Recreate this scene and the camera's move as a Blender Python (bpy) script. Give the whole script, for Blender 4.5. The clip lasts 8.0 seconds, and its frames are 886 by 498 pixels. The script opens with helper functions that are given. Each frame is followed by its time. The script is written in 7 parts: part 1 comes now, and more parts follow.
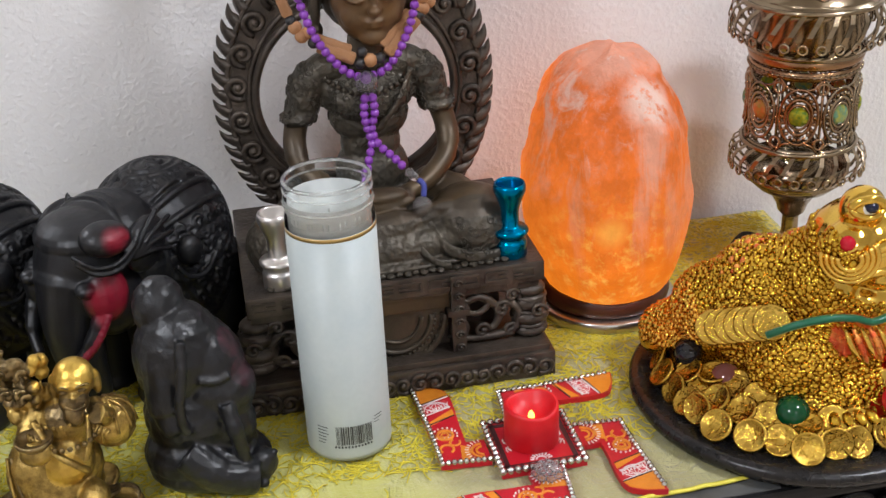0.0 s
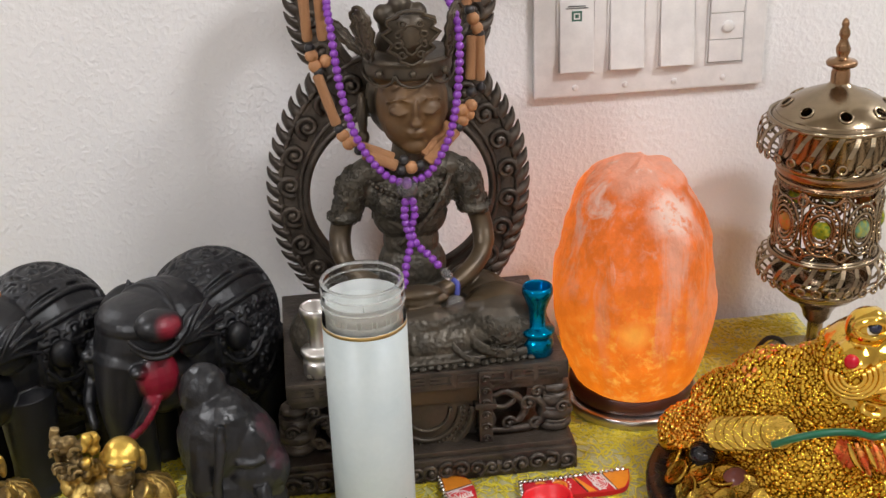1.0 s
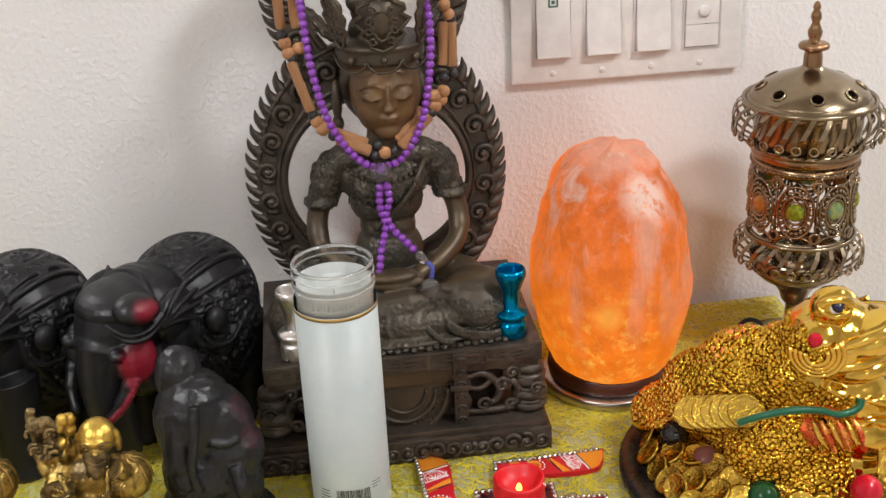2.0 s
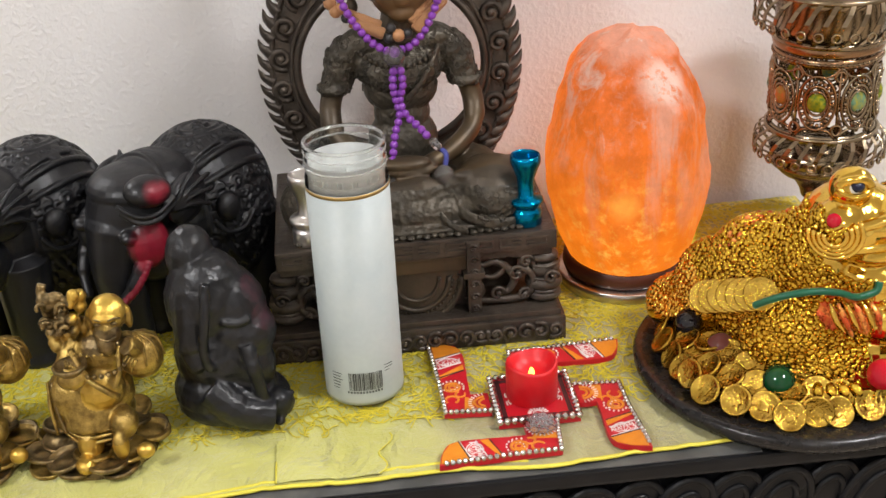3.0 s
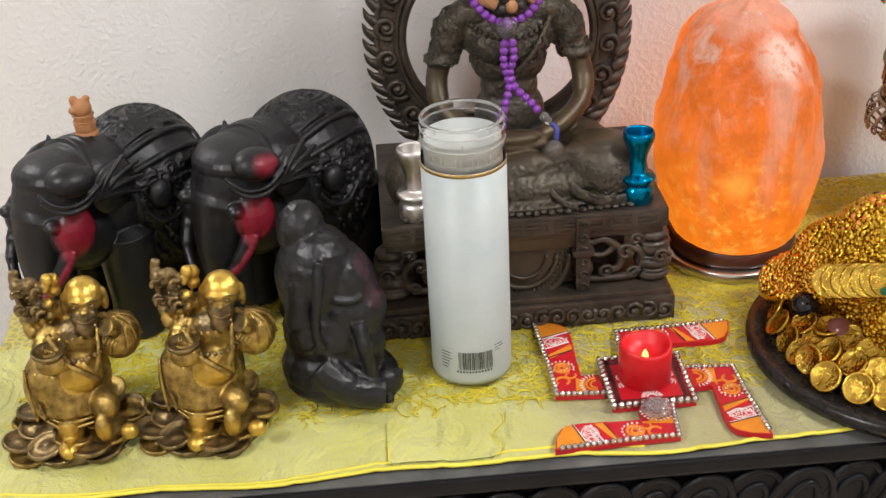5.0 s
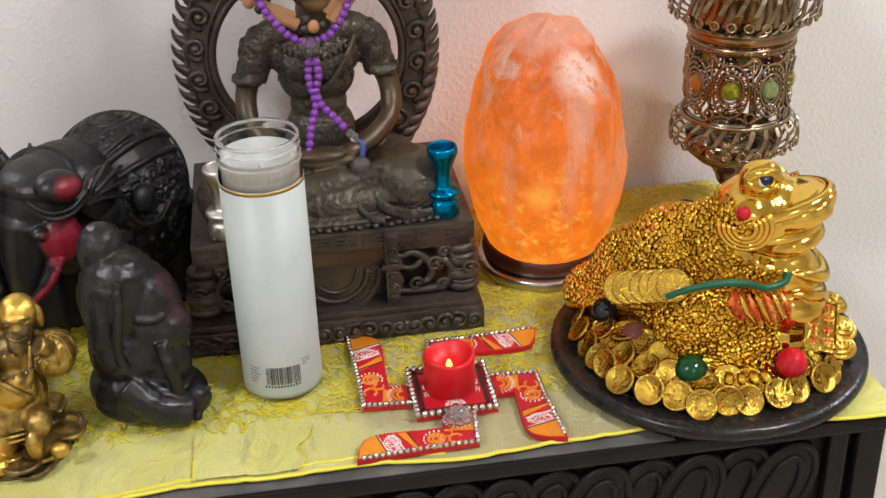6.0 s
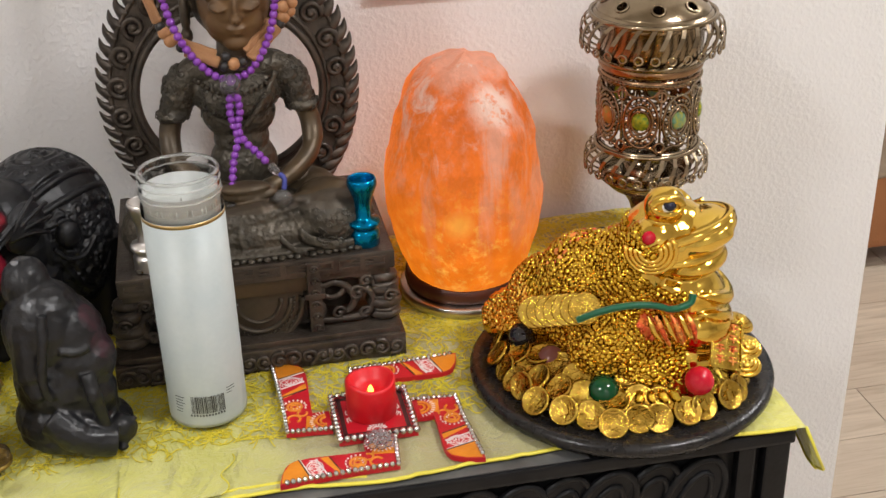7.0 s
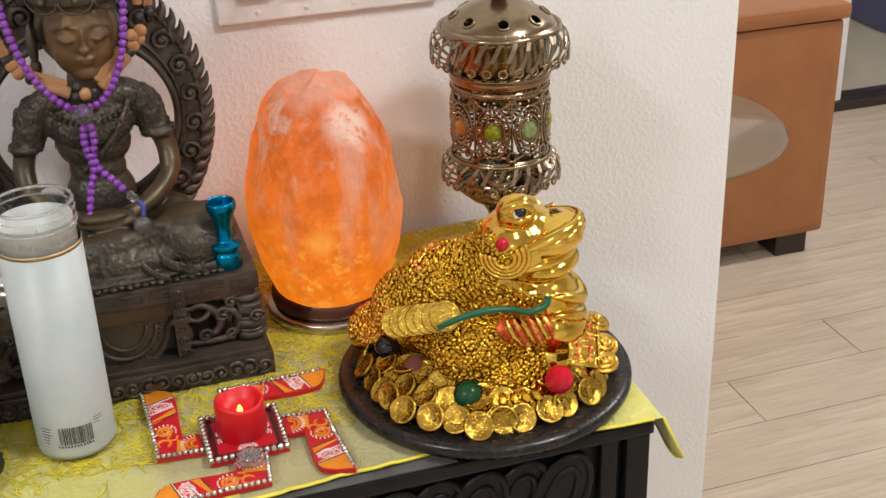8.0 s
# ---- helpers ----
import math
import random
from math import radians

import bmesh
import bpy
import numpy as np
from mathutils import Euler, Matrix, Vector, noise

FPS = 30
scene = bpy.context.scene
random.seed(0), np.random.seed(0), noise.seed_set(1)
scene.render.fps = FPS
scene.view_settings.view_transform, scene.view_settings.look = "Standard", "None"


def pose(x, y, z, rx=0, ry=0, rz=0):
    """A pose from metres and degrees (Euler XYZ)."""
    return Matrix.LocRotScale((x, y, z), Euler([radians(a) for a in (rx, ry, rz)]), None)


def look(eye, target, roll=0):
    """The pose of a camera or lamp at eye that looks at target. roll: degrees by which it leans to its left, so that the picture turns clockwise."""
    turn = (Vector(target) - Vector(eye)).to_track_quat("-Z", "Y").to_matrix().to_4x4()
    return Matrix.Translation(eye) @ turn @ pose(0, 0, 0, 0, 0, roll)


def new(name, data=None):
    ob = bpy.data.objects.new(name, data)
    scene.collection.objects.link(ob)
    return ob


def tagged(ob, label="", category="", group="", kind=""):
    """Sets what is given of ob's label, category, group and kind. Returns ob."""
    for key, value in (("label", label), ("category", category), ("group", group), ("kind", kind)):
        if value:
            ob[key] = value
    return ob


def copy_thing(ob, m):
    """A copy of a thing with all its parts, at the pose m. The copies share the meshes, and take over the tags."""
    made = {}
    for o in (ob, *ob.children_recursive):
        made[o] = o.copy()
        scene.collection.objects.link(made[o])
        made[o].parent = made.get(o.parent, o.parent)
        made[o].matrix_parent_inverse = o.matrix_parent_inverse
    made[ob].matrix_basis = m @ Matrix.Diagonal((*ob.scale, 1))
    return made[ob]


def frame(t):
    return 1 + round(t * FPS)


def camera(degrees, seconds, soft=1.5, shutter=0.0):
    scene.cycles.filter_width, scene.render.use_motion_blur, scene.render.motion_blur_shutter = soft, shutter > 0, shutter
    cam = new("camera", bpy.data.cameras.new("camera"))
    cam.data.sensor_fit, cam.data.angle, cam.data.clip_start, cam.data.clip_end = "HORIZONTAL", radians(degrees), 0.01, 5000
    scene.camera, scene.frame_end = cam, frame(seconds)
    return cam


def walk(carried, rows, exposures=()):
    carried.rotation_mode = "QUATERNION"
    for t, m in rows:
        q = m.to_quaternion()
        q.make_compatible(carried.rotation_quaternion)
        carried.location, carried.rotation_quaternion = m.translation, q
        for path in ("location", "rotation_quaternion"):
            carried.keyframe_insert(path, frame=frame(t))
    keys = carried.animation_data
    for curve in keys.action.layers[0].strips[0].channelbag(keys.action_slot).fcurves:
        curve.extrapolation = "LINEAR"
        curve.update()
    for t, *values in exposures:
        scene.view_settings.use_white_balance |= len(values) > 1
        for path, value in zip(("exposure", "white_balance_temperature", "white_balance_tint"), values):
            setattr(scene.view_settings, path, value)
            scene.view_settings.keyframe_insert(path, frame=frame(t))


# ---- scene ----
cam = camera(39.3, 8.0)
PATH = [
    (0, (0.025, 0.042, 1.302), (0.356, 1.794, 0.397), -2.7),
    (0.5, (0.044, 0.022, 1.335), (0.288, 1.811, 0.475), -2.2),
    (1, (0.051, -0.004, 1.355), (0.274, 1.807, 0.538), -2.0),
    (1.2, (0.052, -0.011, 1.364), (0.27, 1.803, 0.55), -2.0),
    (2.3, (0.09, -0.027, 1.341), (0.277, 1.777, 0.497), -2.9),
    (2.5, (0.086, -0.03, 1.331), (0.276, 1.763, 0.466), -2.7),
    (3, (0.087, -0.034, 1.307), (0.236, 1.742, 0.401), -3.0),
    (3.5, (0.058, -0.032, 1.306), (0.15, 1.729, 0.361), -3.3),
    (4, (0.014, -0.017, 1.316), (0.034, 1.732, 0.346), -3.9),
    (4.2, (0.004, -0.01, 1.32), (0.016, 1.738, 0.349), -4.0),
    (5.3, (0.056, -0.004, 1.316), (0.188, 1.74, 0.346), -2.7),
    (5.5, (0.071, -0.01, 1.319), (0.236, 1.729, 0.346), -2.5),
    (6, (0.103, -0.027, 1.325), (0.349, 1.71, 0.365), -2.0),
    (6.5, (0.12, -0.042, 1.332), (0.424, 1.696, 0.392), -1.7),
    (7, (0.118, -0.058, 1.334), (0.457, 1.688, 0.421), -1.6),
    (7.5, (0.115, -0.069, 1.336), (0.508, 1.676, 0.441), -1.8),
    (8, (0.132, -0.083, 1.339), (0.654, 1.63, 0.448), -2.1),
]
walk(cam, [(t, look(eye, target, roll)) for t, eye, target, roll in PATH], [(0.0, -0.30, 5900, 10), (0.5, -0.29, 6150, 10), (1.0, -0.33, 6200, 10), (2.5, -0.25, 6350, 10), (3.5, -0.13, 6300, 10), (4.0, -0.17, 6350, 10), (5.5, -0.19, 6300, 10), (6.5, -0.33, 6350, 10), (8.0, -0.34, 6450, 10)])

# ---- light ----
world = bpy.data.worlds.new("world")
scene.world = world
world.use_nodes = True
_wt = world.node_tree
_sky = _wt.nodes.new("ShaderNodeTexSky")
_sky.sky_type, _sky.sun_disc, _sky.sun_elevation, _sky.sun_rotation = "NISHITA", False, radians(12), radians(200)
_wt.links.new(_sky.outputs[0], _wt.nodes["Background"].inputs[0])
_wt.nodes["Background"].inputs[1].default_value = 0.05


def lamp(name, m, size, power, color):
    data = bpy.data.lights.new(name, "AREA")
    data.shape, data.size, data.energy, data.color = "DISK", size, power, color
    ob = new(name, data)
    ob.matrix_world = m
    return ob


CEIL = 2.6
WARM = (0.99, 0.97, 0.965)
# all five unseen; the first follows the wall shadows, the rest fill the room
LAMPS = [(1.25, -0.1, 43.0), (-1.3, -0.5, 48.0), (0.4, -2.0, 24.0), (2.4, 1.5, 50.0), (-1.6, 1.8, 30.0)]
for lx, ly, pw in LAMPS:
    lamp("unseen_ceiling_lamp", pose(lx, ly, CEIL - 0.035), 0.34, pw, WARM)
scene.view_settings.exposure = -0.3


# ---- node helpers ----
class Nodes:
    def __init__(self, name):
        self.m = bpy.data.materials.new(name)
        self.m.use_nodes = True
        self.t = self.m.node_tree
        self.b = self.t.nodes["Principled BSDF"]
        self.coord = self.t.nodes.new("ShaderNodeTexCoord")

    def node(self, kind, **values):
        n = self.t.nodes.new(kind)
        for key, value in values.items():
            n.inputs[key.replace("_", " ")].default_value = value
        return n

    def link(self, a, b):
        self.t.links.new(a, b)

    def at(self, stretch=(1, 1, 1)):
        if stretch == (1, 1, 1):
            return self.coord.outputs["Object"]
        n = self.t.nodes.new("ShaderNodeMapping")
        n.inputs["Scale"].default_value = stretch
        self.link(self.coord.outputs["Object"], n.inputs["Vector"])
        return n.outputs[0]

    def noise(self, scale, detail=4.0, rough=0.55, stretch=(1, 1, 1), distortion=0.0):
        n = self.node("ShaderNodeTexNoise", Scale=scale, Detail=detail, Roughness=rough, Distortion=distortion)
        self.link(self.at(stretch), n.inputs["Vector"])
        return n.outputs["Fac"]

    def voronoi(self, scale, feature="F1", stretch=(1, 1, 1)):
        n = self.t.nodes.new("ShaderNodeTexVoronoi")
        n.feature = feature
        n.inputs["Scale"].default_value = scale
        self.link(self.at(stretch), n.inputs["Vector"])
        return n.outputs["Distance"]

    def wave(self, scale, distortion=0.0, kind="BANDS", axis="Z", detail_scale=1.0):
        n = self.t.nodes.new("ShaderNodeTexWave")
        n.wave_type = kind
        if kind == "BANDS":
            n.bands_direction = axis
        n.inputs["Scale"].default_value = scale
        n.inputs["Distortion"].default_value = distortion
        n.inputs["Detail Scale"].default_value = detail_scale
        self.link(self.at(), n.inputs["Vector"])
        return n.outputs["Fac"]

    def ramp(self, fac, lo, hi, a=(0, 0, 0), b=(1, 1, 1)):
        n = self.t.nodes.new("ShaderNodeValToRGB")
        n.color_ramp.elements[0].position, n.color_ramp.elements[1].position = lo, hi
        n.color_ramp.elements[0].color, n.color_ramp.elements[1].color = (*a, 1), (*b, 1)
        self.link(fac, n.inputs[0])
        return n.outputs[0]

    def mix(self, fac, a, b, mode="MIX"):
        n = self.t.nodes.new("ShaderNodeMix")
        n.data_type, n.blend_type = "RGBA", mode
        for slot, value in ((0, fac), (6, a), (7, b)):
            if isinstance(value, (int, float)):
                n.inputs[slot].default_value = value
            elif isinstance(value, tuple):
                n.inputs[slot].default_value = (*value, 1)
            else:
                self.link(value, n.inputs[slot])
        return n.outputs[2]

    def math(self, op, a, b):
        n = self.t.nodes.new("ShaderNodeMath")
        n.operation = op
        for slot, value in ((0, a), (1, b)):
            if isinstance(value, (int, float)):
                n.inputs[slot].default_value = value
            else:
                self.link(value, n.inputs[slot])
        return n.outputs[0]

    def near(self, place, radius, soft):
        n = self.t.nodes.new("ShaderNodeVectorMath")
        n.operation = "DISTANCE"
        self.link(self.coord.outputs["Object"], n.inputs[0])
        n.inputs[1].default_value = place
        return self.ramp(n.outputs["Value"], radius, radius + soft, (1, 1, 1), (0, 0, 0))

    def bump(self, height, strength, distance):
        n = self.node("ShaderNodeBump", Strength=strength, Distance=distance)
        self.link(height, n.inputs["Height"])
        old = self.b.inputs["Normal"].links
        if old:
            self.link(old[0].from_socket, n.inputs["Normal"])
        self.link(n.outputs[0], self.b.inputs["Normal"])
        return self

    def set(self, color=None, rough=None, metal=None, **more):
        for key, value in (("Base Color", color), ("Roughness", rough), ("Metallic", metal)):
            if value is None:
                continue
            if isinstance(value, tuple):
                self.b.inputs[key].default_value = (*value, 1)
            elif isinstance(value, (int, float)):
                self.b.inputs[key].default_value = value
            else:
                self.link(value, self.b.inputs[key])
        for key, value in more.items():
            self.b.inputs[key.replace("_", " ")].default_value = value
        return self


def mottled(name, a, b, scale, rough=0.5, metal=0.0, grain=0.0, grain_scale=400.0, spread=0.15, lo=0.35, hi=0.65, **more):
    """Two tones in patches of a size, with a second finer scale, uneven gloss and fine relief."""
    n = Nodes(name)
    patch = n.ramp(n.noise(scale), lo, hi)
    fine = n.noise(scale * 9, 3)
    color = n.mix(patch, a, b)
    color = n.mix(0.25, color, n.mix(fine, tuple(c * 0.7 for c in a), tuple(min(1, c * 1.2) for c in b)))
    gloss = n.math("ADD", n.math("MULTIPLY", n.noise(scale * 3), spread), rough - spread / 2)
    n.set(color, gloss, metal, **more)
    if grain:
        n.bump(n.noise(grain_scale, 3), grain, 0.001)
    return n


def plain(name, color, rough=0.5, metal=0.0, **more):
    return mottled(name, color, tuple(c * 0.85 for c in color), 60.0, rough, metal, **more).m


# ---- materials ----
_n = Nodes("wall_paint")
_n.set(_n.mix(_n.noise(2.5), (0.76, 0.745, 0.73), (0.81, 0.795, 0.78)), 0.62)
_n.bump(_n.ramp(_n.noise(200, 3, 0.5), 0.42, 0.66), 0.40, 0.0013).bump(_n.noise(700, 2), 0.10, 0.0005)
WALL = _n.m
CEILING = mottled("ceiling_paint", (0.75, 0.74, 0.72), (0.7, 0.69, 0.67), 3, 0.8, grain=0.2).m
TRIM = plain("trim_paint", (0.78, 0.77, 0.75), 0.4)

_n = Nodes("wood_look_tile")
_info = _n.t.nodes.new("ShaderNodeObjectInfo")
_grain = _n.noise(7, 6, 0.6, (0.5, 6, 1), 1.2)
_col = _n.mix(_n.ramp(_grain, 0.3, 0.72), (0.43, 0.345, 0.255), (0.64, 0.54, 0.42))
_col = _n.mix(_n.ramp(_info.outputs["Random"], 0, 1, (0.0, 0.0, 0.0), (0.35, 0.35, 0.35)), _col, (0.44, 0.355, 0.265))
_n.set(_n.mix(_n.ramp(_n.noise(30, 4, 0.6, (0.3, 6, 1)), 0.55, 0.8), _col, (0.33, 0.255, 0.185)), 0.35)
_n.bump(_grain, 0.08, 0.001)
TILE = _n.m
GROUT = plain("grout", (0.42, 0.37, 0.31), 0.85)

BLACKWOOD = mottled("black_painted_wood", (0.005, 0.005, 0.0055), (0.010, 0.010, 0.011), 25, 0.36, Specular_IOR_Level=0.22, grain=0.25, grain_scale=220).m
STONE = mottled("black_carved_stone", (0.0055, 0.0055, 0.0062), (0.013, 0.013, 0.0145), 35, 0.36, spread=0.28, grain=0.9, grain_scale=130, Specular_IOR_Level=0.42).m


def elephant_skin(name, eye):
    n = Nodes(name)
    base = n.mix(n.ramp(n.noise(45), 0.35, 0.7), (0.0055, 0.0055, 0.0065), (0.0125, 0.0125, 0.0142))
    red = n.math("MAXIMUM", n.near((0.039, -0.098, 0.111), 0.0135, 0.004), n.near((0.041, -0.090, 0.119), 0.011, 0.004))
    red = n.math("MAXIMUM", red, n.near((0.038, -0.100, 0.101), 0.009, 0.003))
    if eye:
        red = n.math("MAXIMUM", red, n.math("MAXIMUM", n.near((0.0505, -0.094, 0.158), 0.0066, 0.0025), n.near((0.052, -0.086, 0.160), 0.0055, 0.0025)))
    tint = n.mix(n.noise(120), (0.13, 0.004, 0.012), (0.25, 0.008, 0.024))
    n.set(n.mix(red, base, tint), n.math("ADD", n.math("MULTIPLY", n.noise(60), 0.25), 0.28), Specular_IOR_Level=0.42)
    n.bump(n.noise(110, 4), 0.35, 0.0012).bump(n.noise(400, 3), 0.2, 0.0005)
    return n.m


RED_GLOSS = plain("dark_red_gloss_paint", (0.19, 0.006, 0.02), 0.4)
SKIN_RED = elephant_skin("black_carved_wood_red_eye", True)
SKIN_DARK = elephant_skin("black_carved_wood", False)

_n = mottled("aged_bronze", (0.046, 0.037, 0.027), (0.100, 0.076, 0.050), 38, 0.44, 0.45, spread=0.2)
_n.bump(_n.noise(320, 4), 0.35, 0.001)
BRONZE = _n.m
_n = mottled("carved_bronze_cloth", (0.042, 0.037, 0.029), (0.096, 0.080, 0.057), 45, 0.44, 0.4, spread=0.2)
_n.bump(_n.ramp(_n.voronoi(260, "SMOOTH_F1"), 0.2, 0.6), 0.5, 0.0014).bump(_n.noise(520, 3), 0.3, 0.0008)
BRONZE_CLOTH = _n.m
ARM = mottled("bare_bronze_arm", (0.10, 0.066, 0.032), (0.055, 0.040, 0.024), 34, 0.42, 0.4, grain=0.2).m
FACE = mottled("rubbed_bronze_face", (0.165, 0.085, 0.028), (0.085, 0.050, 0.024), 34, 0.46, 0.2, grain=0.1, grain_scale=300).m
_n = mottled("aged_bronze_dark", (0.034, 0.027, 0.022), (0.105, 0.082, 0.062), 42, 0.40, 0.4, spread=0.25)
_n.bump(_n.noise(230, 5), 0.6, 0.0016)
BRONZE_DARK = _n.m

GOLD = mottled("polished_gold_plate", (0.90, 0.62, 0.13), (0.78, 0.49, 0.07), 30, 0.13, 1.0, spread=0.12).m
GOLD_WART = mottled("sparkling_gold", (0.76, 0.50, 0.055), (0.52, 0.30, 0.025), 80, 0.14, 1.0, grain=0.3, grain_scale=900).m
GOLD_COIN = mottled("gold_coin", (0.60, 0.40, 0.07), (0.40, 0.24, 0.03), 90, 0.18, 1.0, grain=0.8, grain_scale=420).m
# orange glow on the toad's rear left, put into the gold's colour
GOLD_ORANGE = mottled("orange_glow_gold", (0.86, 0.40, 0.05), (0.76, 0.50, 0.08), 60, 0.20, 1.0).m
GOLD_RED = mottled("red_lacquer_on_gold", (0.62, 0.06, 0.02), (0.85, 0.35, 0.08), 90, 0.28, 0.7, lo=0.45, hi=0.6).m
_n = mottled("antique_brass_resin", (0.14, 0.085, 0.022), (0.58, 0.40, 0.11), 120, 0.33, 0.85, spread=0.25, grain=0.8, grain_scale=380)
ANTIQUE = _n.m
ANTIQUE_BRIGHT = mottled("bright_gold_resin", (0.74, 0.50, 0.10), (0.46, 0.28, 0.05), 70, 0.34, 0.85, grain=0.5).m
ANTIQUE_DARK = mottled("tarnished_shaded_brass", (0.06, 0.042, 0.022), (0.34, 0.24, 0.10), 140, 0.33, 0.85, grain=0.5, grain_scale=450).m
LANTERN = mottled("antique_brass_sheet", (0.36, 0.285, 0.19), (0.23, 0.175, 0.11), 35, 0.22, 1.0, spread=0.2, grain=0.12).m
LANTERN_CU = mottled("copper_toned_brass", (0.38, 0.215, 0.115), (0.26, 0.165, 0.09), 40, 0.25, 1.0, spread=0.15).m
SILVER = mottled("brushed_aluminium", (0.78, 0.75, 0.71), (0.66, 0.63, 0.60), 40, 0.38, 1.0).m
BLUE = mottled("blue_anodised_aluminium", (0.0, 0.22, 0.42), (0.0, 0.17, 0.34), 40, 0.2, 0.9).m
STEEL = plain("steel_ring", (0.62, 0.60, 0.56), 0.3, 1.0)
TRAY = mottled("dark_slate_tray", (0.007, 0.0065, 0.0065), (0.018, 0.016, 0.015), 30, 0.27, spread=0.2, grain=0.2, Specular_IOR_Level=0.35).m
ROSEWOOD = mottled("dark_red_wood", (0.10, 0.028, 0.014), (0.06, 0.018, 0.01), 40, 0.4, grain=0.2).m
CARVED_WOOD = mottled("orange_carved_wood", (0.44, 0.20, 0.075), (0.34, 0.14, 0.05), 60, 0.6, grain=0.4, grain_scale=500).m
_n = mottled("tan_bone_bead", (0.50, 0.25, 0.11), (0.38, 0.18, 0.075), 90, 0.55, grain=0.4, grain_scale=600)
_n.bump(_n.wave(5.0, 4.0, axis="DIAGONAL"), 0.5, 0.002)
BONE = _n.m
DARKBEAD = plain("dark_bead", (0.025, 0.022, 0.022), 0.4)
PURPLE = mottled("purple_bead", (0.26, 0.065, 0.43), (0.20, 0.045, 0.35), 150, 0.3).m
CORD = plain("blue_cord", (0.05, 0.06, 0.28), 0.7)
BLACKCORD = plain("black_cable", (0.012, 0.012, 0.012), 0.5)
RED_PLASTIC = mottled("red_wax_shell", (0.62, 0.006, 0.012), (0.54, 0.004, 0.01), 50, 0.42, Subsurface_Weight=0.25, Subsurface_Radius=(0.01, 0.002, 0.001), Subsurface_Scale=0.6).m
RED_PAINT = mottled("red_painted_board", (0.50, 0.008, 0.018), (0.42, 0.006, 0.014), 70, 0.42, grain=0.2).m
RED_DARK = plain("dark_red_edge", (0.36, 0.008, 0.02), 0.5)
ORANGE_PAINT = mottled("orange_gold_paint", (0.72, 0.25, 0.018), (0.62, 0.20, 0.012), 120, 0.4, grain=0.3).m
PINK_PAINT = plain("pink_paint", (0.62, 0.055, 0.06), 0.45)
WHITE_PAINT = plain("white_relief_paint", (0.80, 0.70, 0.66), 0.5)
DARK_PAINT = plain("dark_brown_paint", (0.06, 0.012, 0.012), 0.5)
STUD = plain("silver_stud", (0.80, 0.78, 0.77), 0.16, 1.0)
PLATE = plain("white_plastic", (0.80, 0.77, 0.74), 0.34)
PLATE_GREY = plain("pale_grey_plastic", (0.62, 0.60, 0.58), 0.4)
INK = plain("black_ink", (0.03, 0.03, 0.03), 0.5)
GREEN_INK = plain("dark_green_ink", (0.03, 0.12, 0.08), 0.5)
WAX = mottled("white_wax", (0.58, 0.61, 0.58), (0.52, 0.55, 0.53), 25, 0.5, Subsurface_Weight=0.3, Subsurface_Radius=(0.01, 0.01, 0.01), Subsurface_Scale=0.5).m
_n = Nodes("milky_wax_film")
_n.set(_n.mix(_n.noise(90), (0.74, 0.77, 0.75), (0.84, 0.86, 0.84)), 0.45, 0.0, Transmission_Weight=0.3, IOR=1.05)
RESIDUE = _n.m
LABEL = mottled("white_film_label", (0.455, 0.49, 0.468), (0.395, 0.44, 0.435), 30, 0.42).m
GOLDLINE = plain("gold_printed_line", (0.42, 0.28, 0.09), 0.35, 0.5)
LEATHER = mottled("brown_leather", (0.36, 0.145, 0.05), (0.29, 0.11, 0.037), 7, 0.5, grain=0.5, grain_scale=260).m
LEG = plain("dark_wood_leg", (0.035, 0.022, 0.016), 0.45)
DOORWOOD = mottled("tan_wood", (0.30, 0.20, 0.09), (0.24, 0.155, 0.07), 4, 0.5, grain=0.2).m
MAT = mottled("dark_woven_mat", (0.02, 0.02, 0.021), (0.045, 0.045, 0.045), 25, 0.9, grain=1.0, grain_scale=180).m
PATIO = mottled("patio_ground", (0.42, 0.36, 0.26), (0.34, 0.29, 0.21), 4, 0.8, grain=0.4).m
BLUEBOX = plain("blue_plastic", (0.012, 0.03, 0.22), 0.45)
GREENCORD = plain("dark_green_ribbon", (0.004, 0.10, 0.045), 0.4)


def glass(name, color, ior=1.5, rough=0.0):
    n = Nodes(name)
    n.set(color, rough, 0.0, Transmission_Weight=1.0, IOR=ior, Coat_Weight=0.7, Coat_Roughness=0.02)
    return n.m


GLASS = glass("clear_glass", (0.99, 0.995, 0.99), 1.08)
# whitened glass stands in for bright glints along the jar's rim edges
_n = Nodes("pale_glass_lip")
_n.set((0.93, 0.95, 0.94), 0.08, 0.0, Transmission_Weight=0.75, IOR=1.15, Coat_Weight=1.0)
GLASS_LIP = _n.m
_n = Nodes("sparkling_clear_plastic")
_n.set((0.96, 0.95, 0.97), 0.02, 0.0, Transmission_Weight=0.95, IOR=1.16, Coat_Weight=1.0)
FLOWER = _n.m
_n = Nodes("frosted_clear_plastic")
_n.set((0.97, 0.94, 0.95), 0.05, 0.0, Transmission_Weight=0.92, IOR=1.2, Coat_Weight=1.0)
FROSTED = _n.m
_n = Nodes("clear_crystal")
_n.set((0.93, 0.92, 0.95), 0.03, 0.0, Transmission_Weight=0.95, IOR=1.22, Coat_Weight=1.0, Coat_Roughness=0.02)
CRYSTAL = _n.m
# tan base colour stands in for the brown reflections on the top
_n = Nodes("tan_reflection_glass")
_n.set((0.36, 0.27, 0.185), 0.08, 0.0, Transmission_Weight=0.45, IOR=1.3)
TABLE_GLASS = _n.m
